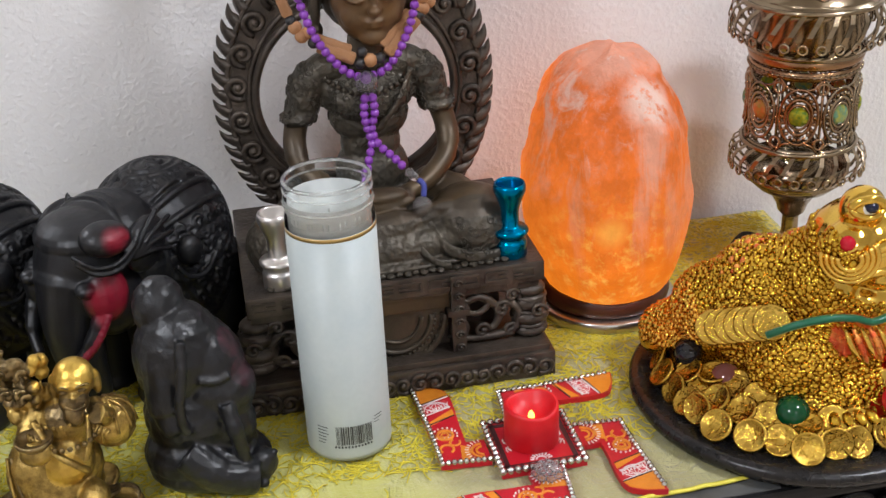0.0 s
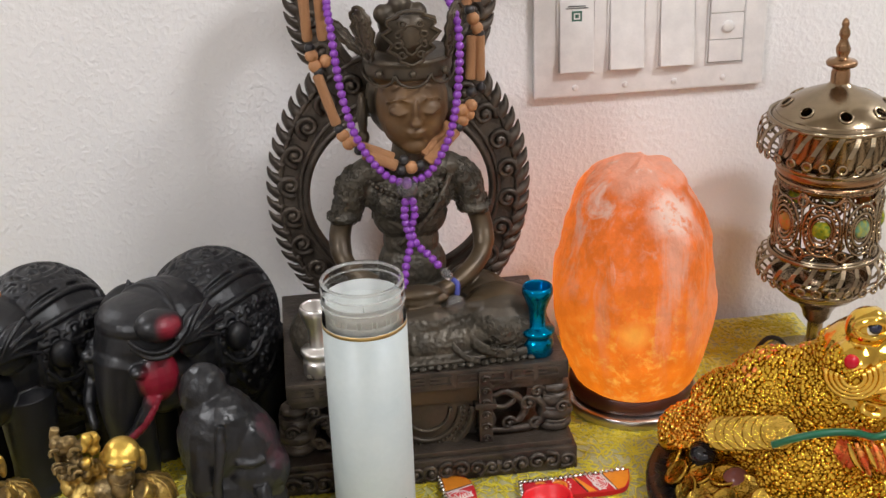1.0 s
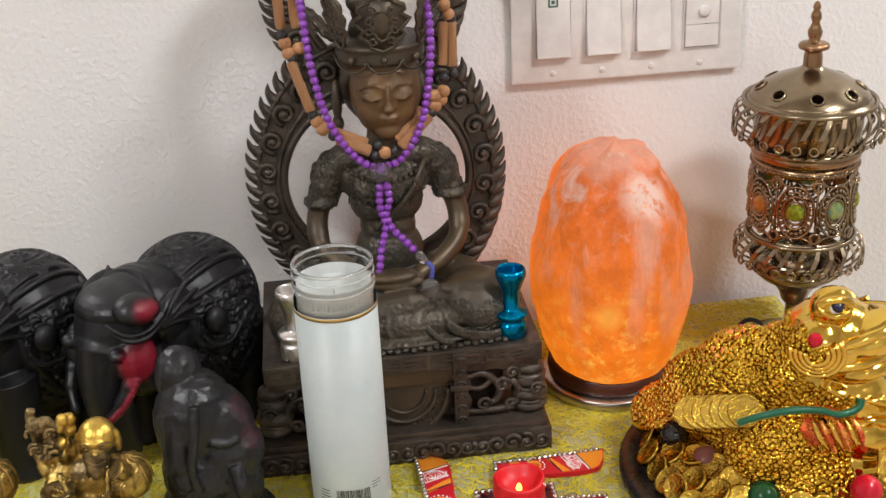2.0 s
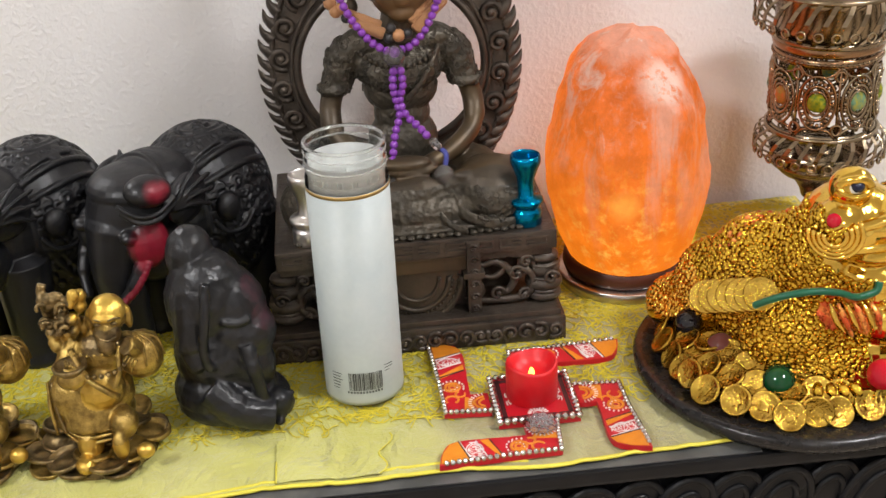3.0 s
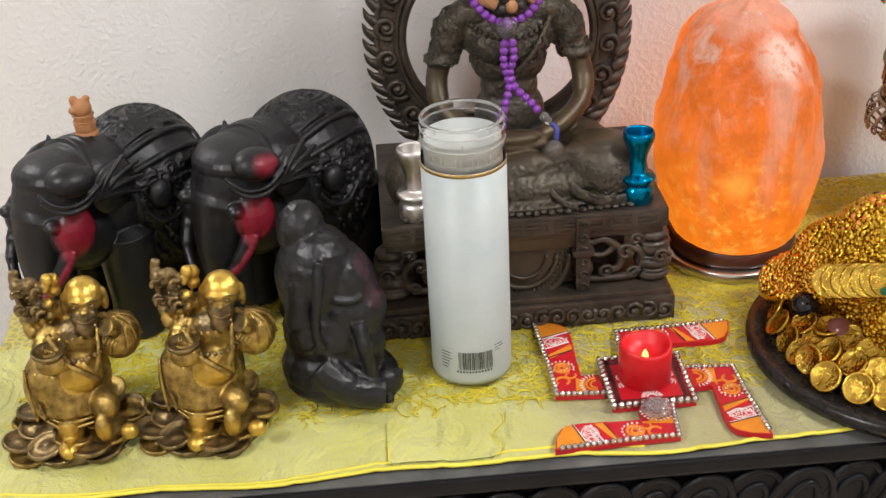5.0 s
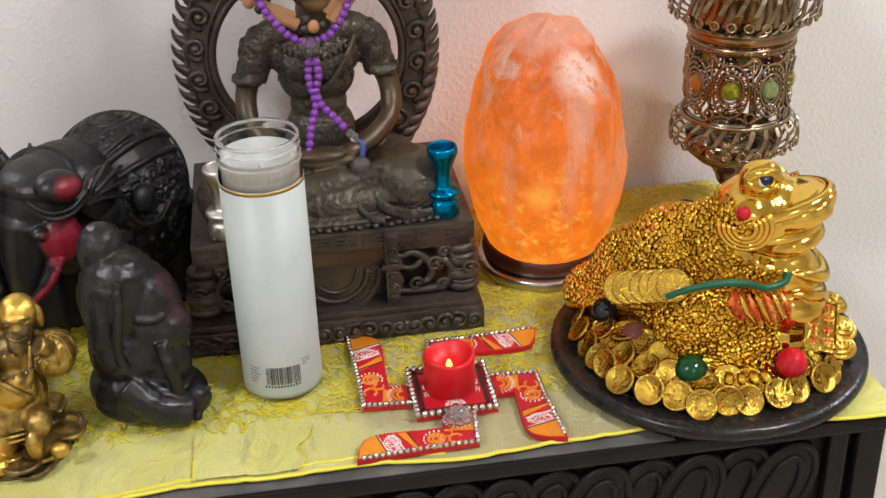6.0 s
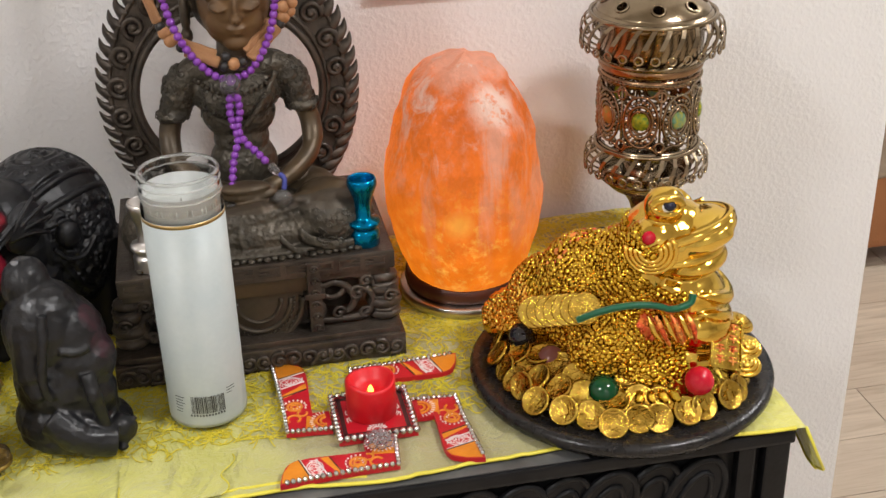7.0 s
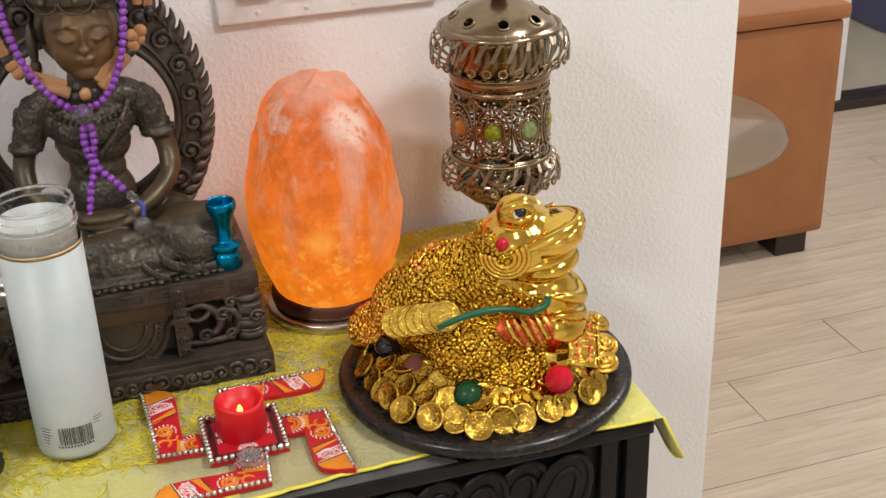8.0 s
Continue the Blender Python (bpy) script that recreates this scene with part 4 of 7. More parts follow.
# ---- seated figure, one mesh ----
FX, FY = 0.138, 0.932
bm = bmesh.new()
FX = 0.140
for c, r in (((FX, 0.93, 0.893), (0.052, 0.036, 0.022)), ((FX, FY, 0.922), (0.029, 0.024, 0.028)), ((FX, FY, 0.945), (0.0235, 0.0195, 0.024)), ((FX, FY, 0.968), (0.0310, 0.0225, 0.024)),
             ((FX, FY, 0.988), (0.0385, 0.0250, 0.0235)), ((FX - 0.042, FY, 0.998), (0.0140, 0.0150, 0.0150)), ((FX + 0.042, FY, 0.998), (0.0140, 0.0150, 0.0150)),
             ((FX, 0.916, 0.984), (0.029, 0.0125, 0.017)), ((FX - 0.024, FY, 1.008), (0.022, 0.016, 0.0115)), ((FX + 0.024, FY, 1.008), (0.022, 0.016, 0.0115)), ((FX - 0.048, 0.931, 0.986), (0.0130, 0.0140, 0.018)), ((FX + 0.048, 0.931, 0.986), (0.0130, 0.0140, 0.018)),
             ((FX, 0.892, 0.886), (0.078, 0.038, 0.019)), ((FX, 0.872, 0.8785), (0.100, 0.038, 0.0065)),
             ((0.070, 0.882, 0.890), (0.036, 0.034, 0.029)), ((0.205, 0.874, 0.892), (0.036, 0.034, 0.031))):
    ball(bm, c, r, 24)
tube(bm, [(0.10, 0.925, 0.897), (0.08, 0.905, 0.896), (0.068, 0.886, 0.894)], [0.024, 0.024, 0.021], 16)
tube(bm, [(0.176, 0.925, 0.897), (0.196, 0.905, 0.896), (0.208, 0.886, 0.894)], [0.024, 0.024, 0.021], 16)
tube(bm, smoothed([(0.058, 0.874, 0.892), (0.095, 0.862, 0.896), (0.14, 0.862, 0.900), (0.185, 0.868, 0.908)], 5), [0.017] * 6 + [0.0140] * 6 + [0.009] * 4, 14)
tube(bm, smoothed([(0.216, 0.874, 0.892), (0.18, 0.860, 0.888), (0.138, 0.854, 0.887), (0.10, 0.858, 0.888)], 5), [0.016] * 6 + [0.014] * 6 + [0.010] * 4, 14)
ball(bm, (0.193, 0.866, 0.912), (0.022, 0.0085, 0.0062), 16, turn=(0, 4, 8))
ball(bm, (0.10, 0.866, 0.906), (0.022, 0.009, 0.007), 16, turn=(0, -6, -6))
for s in (-1, 1):
    X = lambda v: FX + s * v
    tube(bm, smoothed([(X(0.045), FY, 1.000), (X(0.051), 0.930, 0.979), (X(0.0585), 0.926, 0.955), (X(0.0555), 0.912, 0.936), (X(0.036), 0.894, 0.923), (X(0.012), 0.880, 0.917)], 5),
         [0.0130] * 4 + [0.0115] * 3 + [0.0090] * 7 + [0.0080] * 7 + [0.0070] * 5, 14)
    lathe(bm, [(0.0, -0.003), (0.0132, -0.003), (0.0142, 0), (0.0132, 0.003), (0, 0.003)], 20, (X(0.0530), 0.929, 0.9715))
    ball(bm, (X(0.0345), 0.925, 1.057), (0.0045, 0.008, 0.018), 12)
    ball(bm, (X(0.0345), 0.925, 1.038), (0.0052, 0.006, 0.0068), 10)
ball(bm, (0.14, 0.876, 0.917), (0.024, 0.012, 0.0062), 16)
ball(bm, (0.137, 0.874, 0.923), (0.021, 0.010, 0.0055), 16)
tube(bm, [(0.139, FY - 0.002, 0.995), (0.142, 0.925, 1.035)], [0.0165, 0.0135], 16)
for c, r in (((0.144, 0.921, 1.066), (0.0290, 0.030, 0.036)), ((0.144, 0.914, 1.052), (0.0245, 0.0215, 0.0225)), ((0.144, 0.903, 1.0370), (0.0115, 0.0095, 0.0080)), ((0.1315, 0.9050, 1.0535), (0.0105, 0.0095, 0.0125)), ((0.1565, 0.9050, 1.0535), (0.0105, 0.0095, 0.0125)), ((0.143, 0.936, 1.066), (0.034, 0.026, 0.036)),
             ((0.144, 0.8890, 1.0580), (0.0052, 0.0058, 0.0042)), ((0.144, 0.8915, 1.066), (0.0030, 0.0045, 0.010)), ((0.1315, 0.8965, 1.0675), (0.0080, 0.0048, 0.0044)), ((0.1565, 0.8965, 1.0675), (0.0080, 0.0048, 0.0044)),
             ((0.144, 0.8935, 1.0495), (0.0078, 0.0036, 0.0020)), ((0.144, 0.8942, 1.0462), (0.0060, 0.0036, 0.0022)), ((0.142, 0.928, 1.092), (0.0325, 0.0315, 0.014)),
             ((0.140, 0.932, 1.110), (0.0215, 0.0215, 0.016)), ((0.139, 0.932, 1.125), (0.0175, 0.0175, 0.013)), ((0.139, 0.928, 1.140), (0.0092, 0.009, 0.0095)), ((0.126, 0.927, 1.134), (0.0078, 0.008, 0.008)), ((0.152, 0.927, 1.134), (0.0078, 0.008, 0.008))):
    ball(bm, c, r, 24)
for s in (-1, 1):
    B = lambda v: 0.144 + s * v
    tube(bm, smoothed([(B(0.0045), 0.8915, 1.0738), (B(0.010), 0.8915, 1.0765), (B(0.017), 0.8945, 1.0758), (B(0.022), 0.899, 1.0720)], 4), 0.0008, 6)
    tube(bm, smoothed([(B(0.005), 0.8930, 1.0665), (B(0.0125), 0.8905, 1.0645), (B(0.020), 0.8960, 1.0668)], 4), 0.0011, 6)
lathe(bm, [(0, -0.006), (0.0335, -0.006), (0.0348, -0.004), (0.0348, 0.005), (0.0365, 0.007), (0.0352, 0.0095), (0, 0.0095)], 40, (0.1425, 0.9245, 1.0965))
fig = fused(bm, 0.0014, 2)
for f in fig.faces:
    c = f.calc_center_median()
    if c.z > 1.030 and c.z < 1.0895 and c.y < 0.920 and abs(c.x - 0.143) < 0.0285 and c.y < 0.915:
        f.material_index = 2
    elif (c.z > 0.967 and c.z < 1.021 and abs(c.x - FX) < 0.075) or c.z < 0.909 or (abs(c.x - FX) < 0.034 and c.z < 0.968 and c.y > 0.9):
        f.material_index = 1
    elif c.z < 0.970 and c.z > 0.908 and c.y > 0.862:
        f.material_index = 3
# crown leaves, necklaces, sashes and hems laid on the figure
for i, a in enumerate((168, -150, -90, -30, 12)):
    h, w0 = (0.034, 0.0125) if i in (0, 4) else (0.043, 0.0125) if i in (1, 3) else (0.043, 0.0185)
    base = Vector((0.1425 + 0.0350 * math.cos(radians(a)), 0.9245 + 0.0350 * math.sin(radians(a)), 1.1035))
    m = Matrix.Translation(base) @ pose(0, 0, 0, 42 if i in (0, 4) else 10, 0, a + 90)
    leaf = []
    for q in (6.2832 * k / 32 for k in range(32)):
        lobes = 1 + 0.20 * math.cos(11 * q)
        leaf.append((w0 * lobes * math.sin(q) * (1 - 0.30 * math.cos(q)), h * 0.5 * (1 - math.cos(q))))
    mm = m @ pose(0, 0, 0, 90)
    ring = [(x * 0.96, y) for x, y in leaf]
    inner = [(x * 0.42, h * 0.2 + y * 0.55) for x, y in leaf]
    # a pierced leaf: an outer band and an inner leaf joined by curls
    for hw, pts in ((0.0019, ring), (0.0016, inner)):
        tube(fig, [mm @ Vector((x, y, 0)) for x, y in pts], hw, 6, closed=True, flat=0.8)
    prism(fig, [(x * 0.90, h * 0.03 + y * 0.92) for x, y in leaf], -0.0006, 0.0007, m=mm)
    for k in range(4):
        for s in (-1, 1):
            c0 = mm @ Vector((s * w0 * (0.55 if k in (1, 2) else 0.38), h * (0.2 + 0.19 * k), 0.0006))
            e1, e2 = mm.to_3x3() @ Vector((1, 0, 0)), mm.to_3x3() @ Vector((0, 1, 0))
            tube(fig, [c0 + 0.0032 * (1 - 0.5 * j / 9) * (math.cos(s * j * 0.8 + k) * e1 + math.sin(s * j * 0.8 + k) * e2) for j in range(10)], 0.0010, 5)
for cx, w in ((0.118, 0.011), (0.143, 0.013), (0.168, 0.011)):
    pts = [(cx + w * math.cos(q), 0.9245 - math.sqrt(max(1e-6, 0.0362 ** 2 - (cx + w * math.cos(q) - 0.1425) ** 2)), 1.0955 + 0.009 * math.sin(q)) for q in (math.pi + math.pi * k / 12 for k in range(13))]
    tube(fig, pts, 0.0011, 6)
    ball(fig, (cx, 0.8885 + abs(cx - 0.143) * 0.25, 1.0965), 0.0032, 8)
for k in range(17):
    a = radians(-160 + 140 * k / 16)
    ball(fig, (0.14 + 0.034 * math.cos(a), 0.926 + 0.022 * math.sin(a), 1.004 - 0.012 * math.sin(-a) ** 2), 0.0022, 6)
tube(fig, smoothed([(0.172, 0.918, 1.004), (0.160, 0.905, 0.985), (0.145, 0.905, 0.966), (0.128, 0.908, 0.950)], 6), 0.0028, 8, mi=1, flat=0.7)
for k in range(30):
    x = 0.048 + 0.18 * k / 29
    y = 0.834 + 0.0022 * (k % 2) + 0.6 * (x - FX) ** 2
    ball(fig, (x, y, 0.8762), (0.0036, 0.004, 0.0018), 8, mi=1)
tube(fig, smoothed([(0.165, 0.866, 0.908), (0.172, 0.852, 0.896), (0.182, 0.842, 0.886), (0.205, 0.838, 0.880), (0.225, 0.845, 0.879)], 6), 0.0050, 10, mi=1, flat=0.45)
tube(fig, smoothed([(0.150, 0.862, 0.906), (0.158, 0.846, 0.892), (0.168, 0.838, 0.882), (0.180, 0.834, 0.878)], 6), 0.003, 8, mi=1, flat=0.5)
for k in range(9):
    x = 0.10 + 0.008 * k
    tube(fig, smoothed([(x, 0.862, 0.893), (x + 0.002, 0.848, 0.886), (x + 0.004, 0.838, 0.879)], 3), 0.0013, 5, mi=1)
# chased scrolls on the bodice, sleeves and knees
fig.normal_update()
_rs = random.Random(8)
_spots, _taken = [(f.calc_center_median(), f.normal.copy()) for f in fig.faces if f.material_index == 1], {}
_rs.shuffle(_spots)
for c, nrm in _spots:
    key = (int(c.x / 0.0075), int(c.y / 0.0075), int(c.z / 0.0075))
    if key in _taken or nrm.y > 0.1 or len(_taken) > 330 or not (0.968 < c.z < 1.012 or (0.884 < c.z < 0.907 and c.x > 0.19)):
        continue
    _taken[key] = 1
    e1 = nrm.cross(Vector((0.3, 0.2, 1))).normalized()
    e2 = nrm.cross(e1)
    q0, h0 = _rs.uniform(0, 6.28), _rs.choice((-1, 1))
    tube(fig, [c + nrm * 0.0002 + (0.0034 - 0.00024 * q) * (math.cos(q0 + h0 * q * 0.75) * e1 + math.sin(q0 + h0 * q * 0.75) * e2) for q in range(11)], 0.00055, 5, mi=1)
for f in fig.faces:
    f.smooth = True
single("seated_statue", fig, [BRONZE, BRONZE_CLOTH, FACE, ARM], (FX, FY, PT), "dark bronze seated meditating statue with a crown", "statue")

# ---- bead strings on the statue ----
def string_of(pts, gap):
    """Places every gap metres along a curve."""
    line = smoothed(pts, 10)
    out, left = [line[0]], gap
    for a, b in zip(line, line[1:]):
        d = (b - a).length
        while d >= left:
            a = a + (b - a) * (left / d)
            d = (b - a).length
            out.append(a.copy())
            left = gap
        left -= d
    return out


mala = thing("prayer_beads", (0.135, 0.90, 1.005), "purple bead string with clear crystal beads, hung on the statue", "bead string")
bm = bmesh.new()
ball(bm, (0, 0, 0), 0.00335, 12)
_bead = mesh_of(bm, PURPLE)
_moff = Vector((0.135, 0.90, 1.005))
_left = [(0.135, 0.892, 1.008), (0.118, 0.892, 1.018), (0.1, 0.891, 1.045), (0.0895, 0.893, 1.082), (0.0845, 0.90, 1.13), (0.0855, 0.93, 1.155), (0.105, 0.948, 1.19), (0.135, 0.952, 1.215)]
_right = [(0.135, 0.896, 1.008), (0.153, 0.894, 1.016), (0.17, 0.893, 1.046), (0.178, 0.893, 1.09), (0.179, 0.90, 1.13), (0.172, 0.93, 1.152), (0.155, 0.948, 1.19), (0.135, 0.952, 1.215)]
_backs = [(0.100, 0.972, 1.185), (0.112, 0.965, 1.160), (0.122, 0.962, 1.136)]
_backs2 = [(0.178, 0.972, 1.185), (0.165, 0.965, 1.160), (0.158, 0.962, 1.145)]
_drops = [[(0.134, 0.893, 0.999), (0.132, 0.894, 0.982), (0.134, 0.896, 0.968), (0.136, 0.894, 0.957), (0.131, 0.886, 0.944), (0.128, 0.878, 0.930), (0.126, 0.87, 0.916)],
          [(0.138, 0.893, 0.999), (0.140, 0.894, 0.982), (0.137, 0.896, 0.968), (0.141, 0.893, 0.956), (0.150, 0.886, 0.948), (0.157, 0.879, 0.941)]]
for pts in (_left, _right, _backs, _backs2, *_drops):
    for n_, p in enumerate(string_of(pts, 0.0062)):
        if n_ or pts is _left or pts in (_backs, _backs2):
            piece("bead", _bead, mala, Matrix.Translation(p - _moff))
for c, r in (((0.1345, 0.8865, 1.0075), 0.0085), ((0.166, 0.862, 0.9155), 0.0078)):
    bm = bmesh.new()
    ball(bm, c, r, 24)
    part("crystal_bead", bm, FLOWER, mala, "clear round crystal bead")
for a, b in (((0.158, 0.878, 0.940), (0.166, 0.872, 0.932)), ((0.1255, 0.868, 0.913), (0.125, 0.866, 0.901))):
    bm = bmesh.new()
    a, b = Vector(a), Vector(b)
    tube(bm, [a, a + (b - a) * 0.2, a + (b - a) * 0.7, b], [0.0012, 0.004, 0.0035, 0.001], 8)
    part("crystal_drop", bm, CRYSTAL, mala, "clear faceted crystal drop")
bm = bmesh.new()
tube(bm, smoothed([(0.166, 0.872, 0.933), (0.169, 0.868, 0.930), (0.168, 0.866, 0.922)], 5), 0.0021, 8)
part("tassel_cord", bm, CORD, mala, "dark blue cord")
bm = bmesh.new()
tube(bm, smoothed([(0.125, 0.866, 0.902), (0.124, 0.862, 0.892), (0.126, 0.860, 0.886)], 5), 0.0016, 8)
part("tassel_cord", bm, CORD, mala, "dark blue cord")

neck = thing("bone_necklace", (0.135, 0.90, 1.02), "tan tube bead necklace with dark beads, hung on the statue", "necklace")
_noff = Vector((0.135, 0.90, 1.02))
bm = bmesh.new()
lathe(bm, [(0, -0.5), (0.8, -0.5), (1, -0.46), (0.94, -0.2), (1, 0), (0.94, 0.2), (1, 0.46), (0.8, 0.5), (0, 0.5)], 10)
_tubebead = mesh_of(bm, BONE)
bm = bmesh.new()
ball(bm, (0, 0, 0), 0.0052, 12)
_roundbead = mesh_of(bm, BONE)
bm = bmesh.new()
ball(bm, (0, 0, 0), 0.0042, 10)
_darkbead = mesh_of(bm, DARKBEAD)


def tube_bead(a, b, r):
    a, b = Vector(a), Vector(b)
    d = b - a
    piece("tube_bead", _tubebead, neck, Matrix.Translation((a + b) / 2 - _noff) @ d.to_track_quat("Z", "Y").to_matrix().to_4x4() @ Matrix.Diagonal((r, r, d.length, 1)))


for a, b, r in (((0.0655, 0.926, 1.185), (0.0675, 0.924, 1.118), 0.0042), ((0.077, 0.926, 1.185), (0.079, 0.924, 1.118), 0.0042), ((0.0725, 0.915, 1.094), (0.0845, 0.905, 1.056), 0.0042),
                ((0.103, 0.897, 1.0345), (0.128, 0.893, 1.0235), 0.0048), ((0.101, 0.899, 1.040), (0.126, 0.897, 1.029), 0.0042),
                ((0.152, 0.894, 1.0245), (0.1765, 0.905, 1.045), 0.0048), ((0.149, 0.897, 1.030), (0.172, 0.908, 1.050), 0.0042),
                ((0.190, 0.915, 1.082), (0.1925, 0.92, 1.115), 0.0042), ((0.198, 0.917, 1.080), (0.199, 0.922, 1.115), 0.0042), ((0.1905, 0.925, 1.138), (0.189, 0.926, 1.185), 0.0042), ((0.198, 0.926, 1.140), (0.198, 0.926, 1.185), 0.0042)):
    tube_bead(a, b, r)
for p in ((0.0695, 0.918, 1.108), (0.0715, 0.917, 1.100), (0.0795, 0.919, 1.103), (0.0885, 0.903, 1.048), (0.0925, 0.901, 1.042), (0.0975, 0.901, 1.044), (0.139, 0.892, 1.022), (0.182, 0.907, 1.052), (0.187, 0.909, 1.056), (0.189, 0.908, 1.063), (0.182, 0.907, 1.060),
          (0.194, 0.921, 1.128), (0.197, 0.922, 1.120)):
    piece("round_bead", _roundbead, neck, Matrix.Translation(Vector(p) - _noff))
for p in ((0.0685, 0.919, 1.114), (0.074, 0.916, 1.096), (0.086, 0.904, 1.053), (0.100, 0.898, 1.037), (0.1315, 0.892, 1.0205), (0.1335, 0.893, 1.028), (0.146, 0.893, 1.0225), (0.179, 0.906, 1.047), (0.190, 0.911, 1.073), (0.198, 0.914, 1.075), (0.192, 0.923, 1.134), (0.199, 0.922, 1.116)):
    piece("dark_bead", _darkbead, neck, Matrix.Translation(Vector(p) - _noff))

# ---- openwork brass lantern ----
LX, LY = 0.5045, 0.941
lantern = thing("brass_lantern", (LX, LY, 0.7815), "antique brass openwork lantern with coloured gems", "lantern")
bm = bmesh.new()
lathe(bm, [(0, 0), (0.048, 0), (0.049, 0.002), (0.045, 0.006), (0.02, 0.012), (0.010, 0.02), (0.007, 0.03), (0.007, 0.046), (0.009, 0.05), (0, 0.051)], 40)
part("lantern_foot", bm, LANTERN, lantern, "", False)
bm = bmesh.new()
lathe(bm, [(0.008, 0.046), (0.0115, 0.050), (0.0135, 0.057), (0.019, 0.066), (0.026, 0.071), (0.032, 0.074), (0.037, 0.079), (0.0395, 0.083), (0.037, 0.0825), (0.03, 0.077), (0.018, 0.069), (0.009, 0.052)], 48)
part("lower_cup", bm, LANTERN, lantern, "", False)


def basket(prof, strips, twist, width, name):
    """A bulging ring of slanting metal strips between two hoops."""
    bm = bmesh.new()
    for r, z in (prof[0], prof[-1]):
        lathe(bm, [(r - 0.0012, z - 0.0022), (r + 0.0012, z - 0.0022), (r + 0.0014, z), (r + 0.0012, z + 0.0022), (r - 0.0012, z + 0.0022), (r - 0.0012, z - 0.0022)], 56)
    hoops = part(name, bm, LANTERN, lantern, "pair of brass hoops with slanting strips between them", False)
    k = len(prof)
    bm = bmesh.new()
    pts = [Vector((r * math.cos(twist * i / (k - 1)), r * math.sin(twist * i / (k - 1)), z)) for i, (r, z) in enumerate(prof)]
    verts, polys = [], []
    for i, p in enumerate(pts):
        side = Vector((-p.y, p.x, 0)).normalized() * width
        outn = Vector((p.x, p.y, 0)).normalized() * 0.0005
        verts += [p - side - outn, p + side - outn, p + side + outn, p - side + outn]
    for i in range(k - 1):
        q = 4 * i
        polys += [(q + j, q + (j + 1) % 4, q + 4 + (j + 1) % 4, q + 4 + j) for j in range(4)]
    polys += [(3, 2, 1, 0), (4 * k - 4, 4 * k - 3, 4 * k - 2, 4 * k - 1)]
    faces(bm, verts, polys, 0, False)
    mid = pts[k // 2 - 1]
    outv = Vector((mid.x, mid.y, 0)).normalized()
    tube(bm, [mid + outv * 0.0012 + 0.0036 * (math.cos(q) * Vector((-outv.y, outv.x, 0)) + math.sin(q) * Vector((0, 0, 1))) for q in (6.2832 * i / 10 for i in range(10))], 0.0011, 5, closed=True)
    strip = mesh_of(bm, LANTERN)
    for s in range(strips):
        piece("strip", strip, hoops, pose(0, 0, 0, 0, 0, 360 * s / strips))


basket([(0.039, 0.084), (0.048, 0.089), (0.0545, 0.097), (0.0565, 0.105), (0.0545, 0.112), (0.047, 0.118)], 26, 0.32, 0.0019, "lower_basket")
basket([(0.047, 0.200), (0.055, 0.205), (0.0615, 0.213), (0.0635, 0.223), (0.0615, 0.232), (0.055, 0.2385)], 28, 0.36, 0.0021, "upper_basket")
bm = bmesh.new()
lathe(bm, [(0.0435, 0.190), (0.0455, 0.190), (0.0465, 0.193), (0.0475, 0.199), (0.0445, 0.199), (0.0435, 0.190)], 56)
lathe(bm, [(0.0425, 0.181), (0.0450, 0.181), (0.0450, 0.1885), (0.0425, 0.1885), (0.0425, 0.181)], 56)
part("upper_band", bm, LANTERN_CU, lantern, "copper toned band", False)
bm = bmesh.new()
lathe(bm, [(0.0425, 0.114), (0.0450, 0.114), (0.0450, 0.1215), (0.0425, 0.1215), (0.0425, 0.114)], 56)
for i in range(60):
    a = 6.2832 * i / 60
    ball(bm, (0.0452 * math.cos(a), 0.0452 * math.sin(a), 0.1178), 0.0014, 6)
part("lower_band", bm, LANTERN, lantern, "", False)
bm = bmesh.new()
for i in range(60):
    a = 6.2832 * i / 60
    ball(bm, (0.0452 * math.cos(a), 0.0452 * math.sin(a), 0.1848), 0.0016, 6)
tube(bm, [(0.0450 * math.cos(6.2832 * i / 56), 0.0450 * math.sin(6.2832 * i / 56), 0.1848) for i in range(56)], 0.0008, 6, closed=True)
part("beaded_band", bm, LANTERN, lantern, "", False)


def on_drum(a, u, z, r=0.0442):
    q = a + u / r
    return Vector((r * math.cos(q), r * math.sin(q), z))


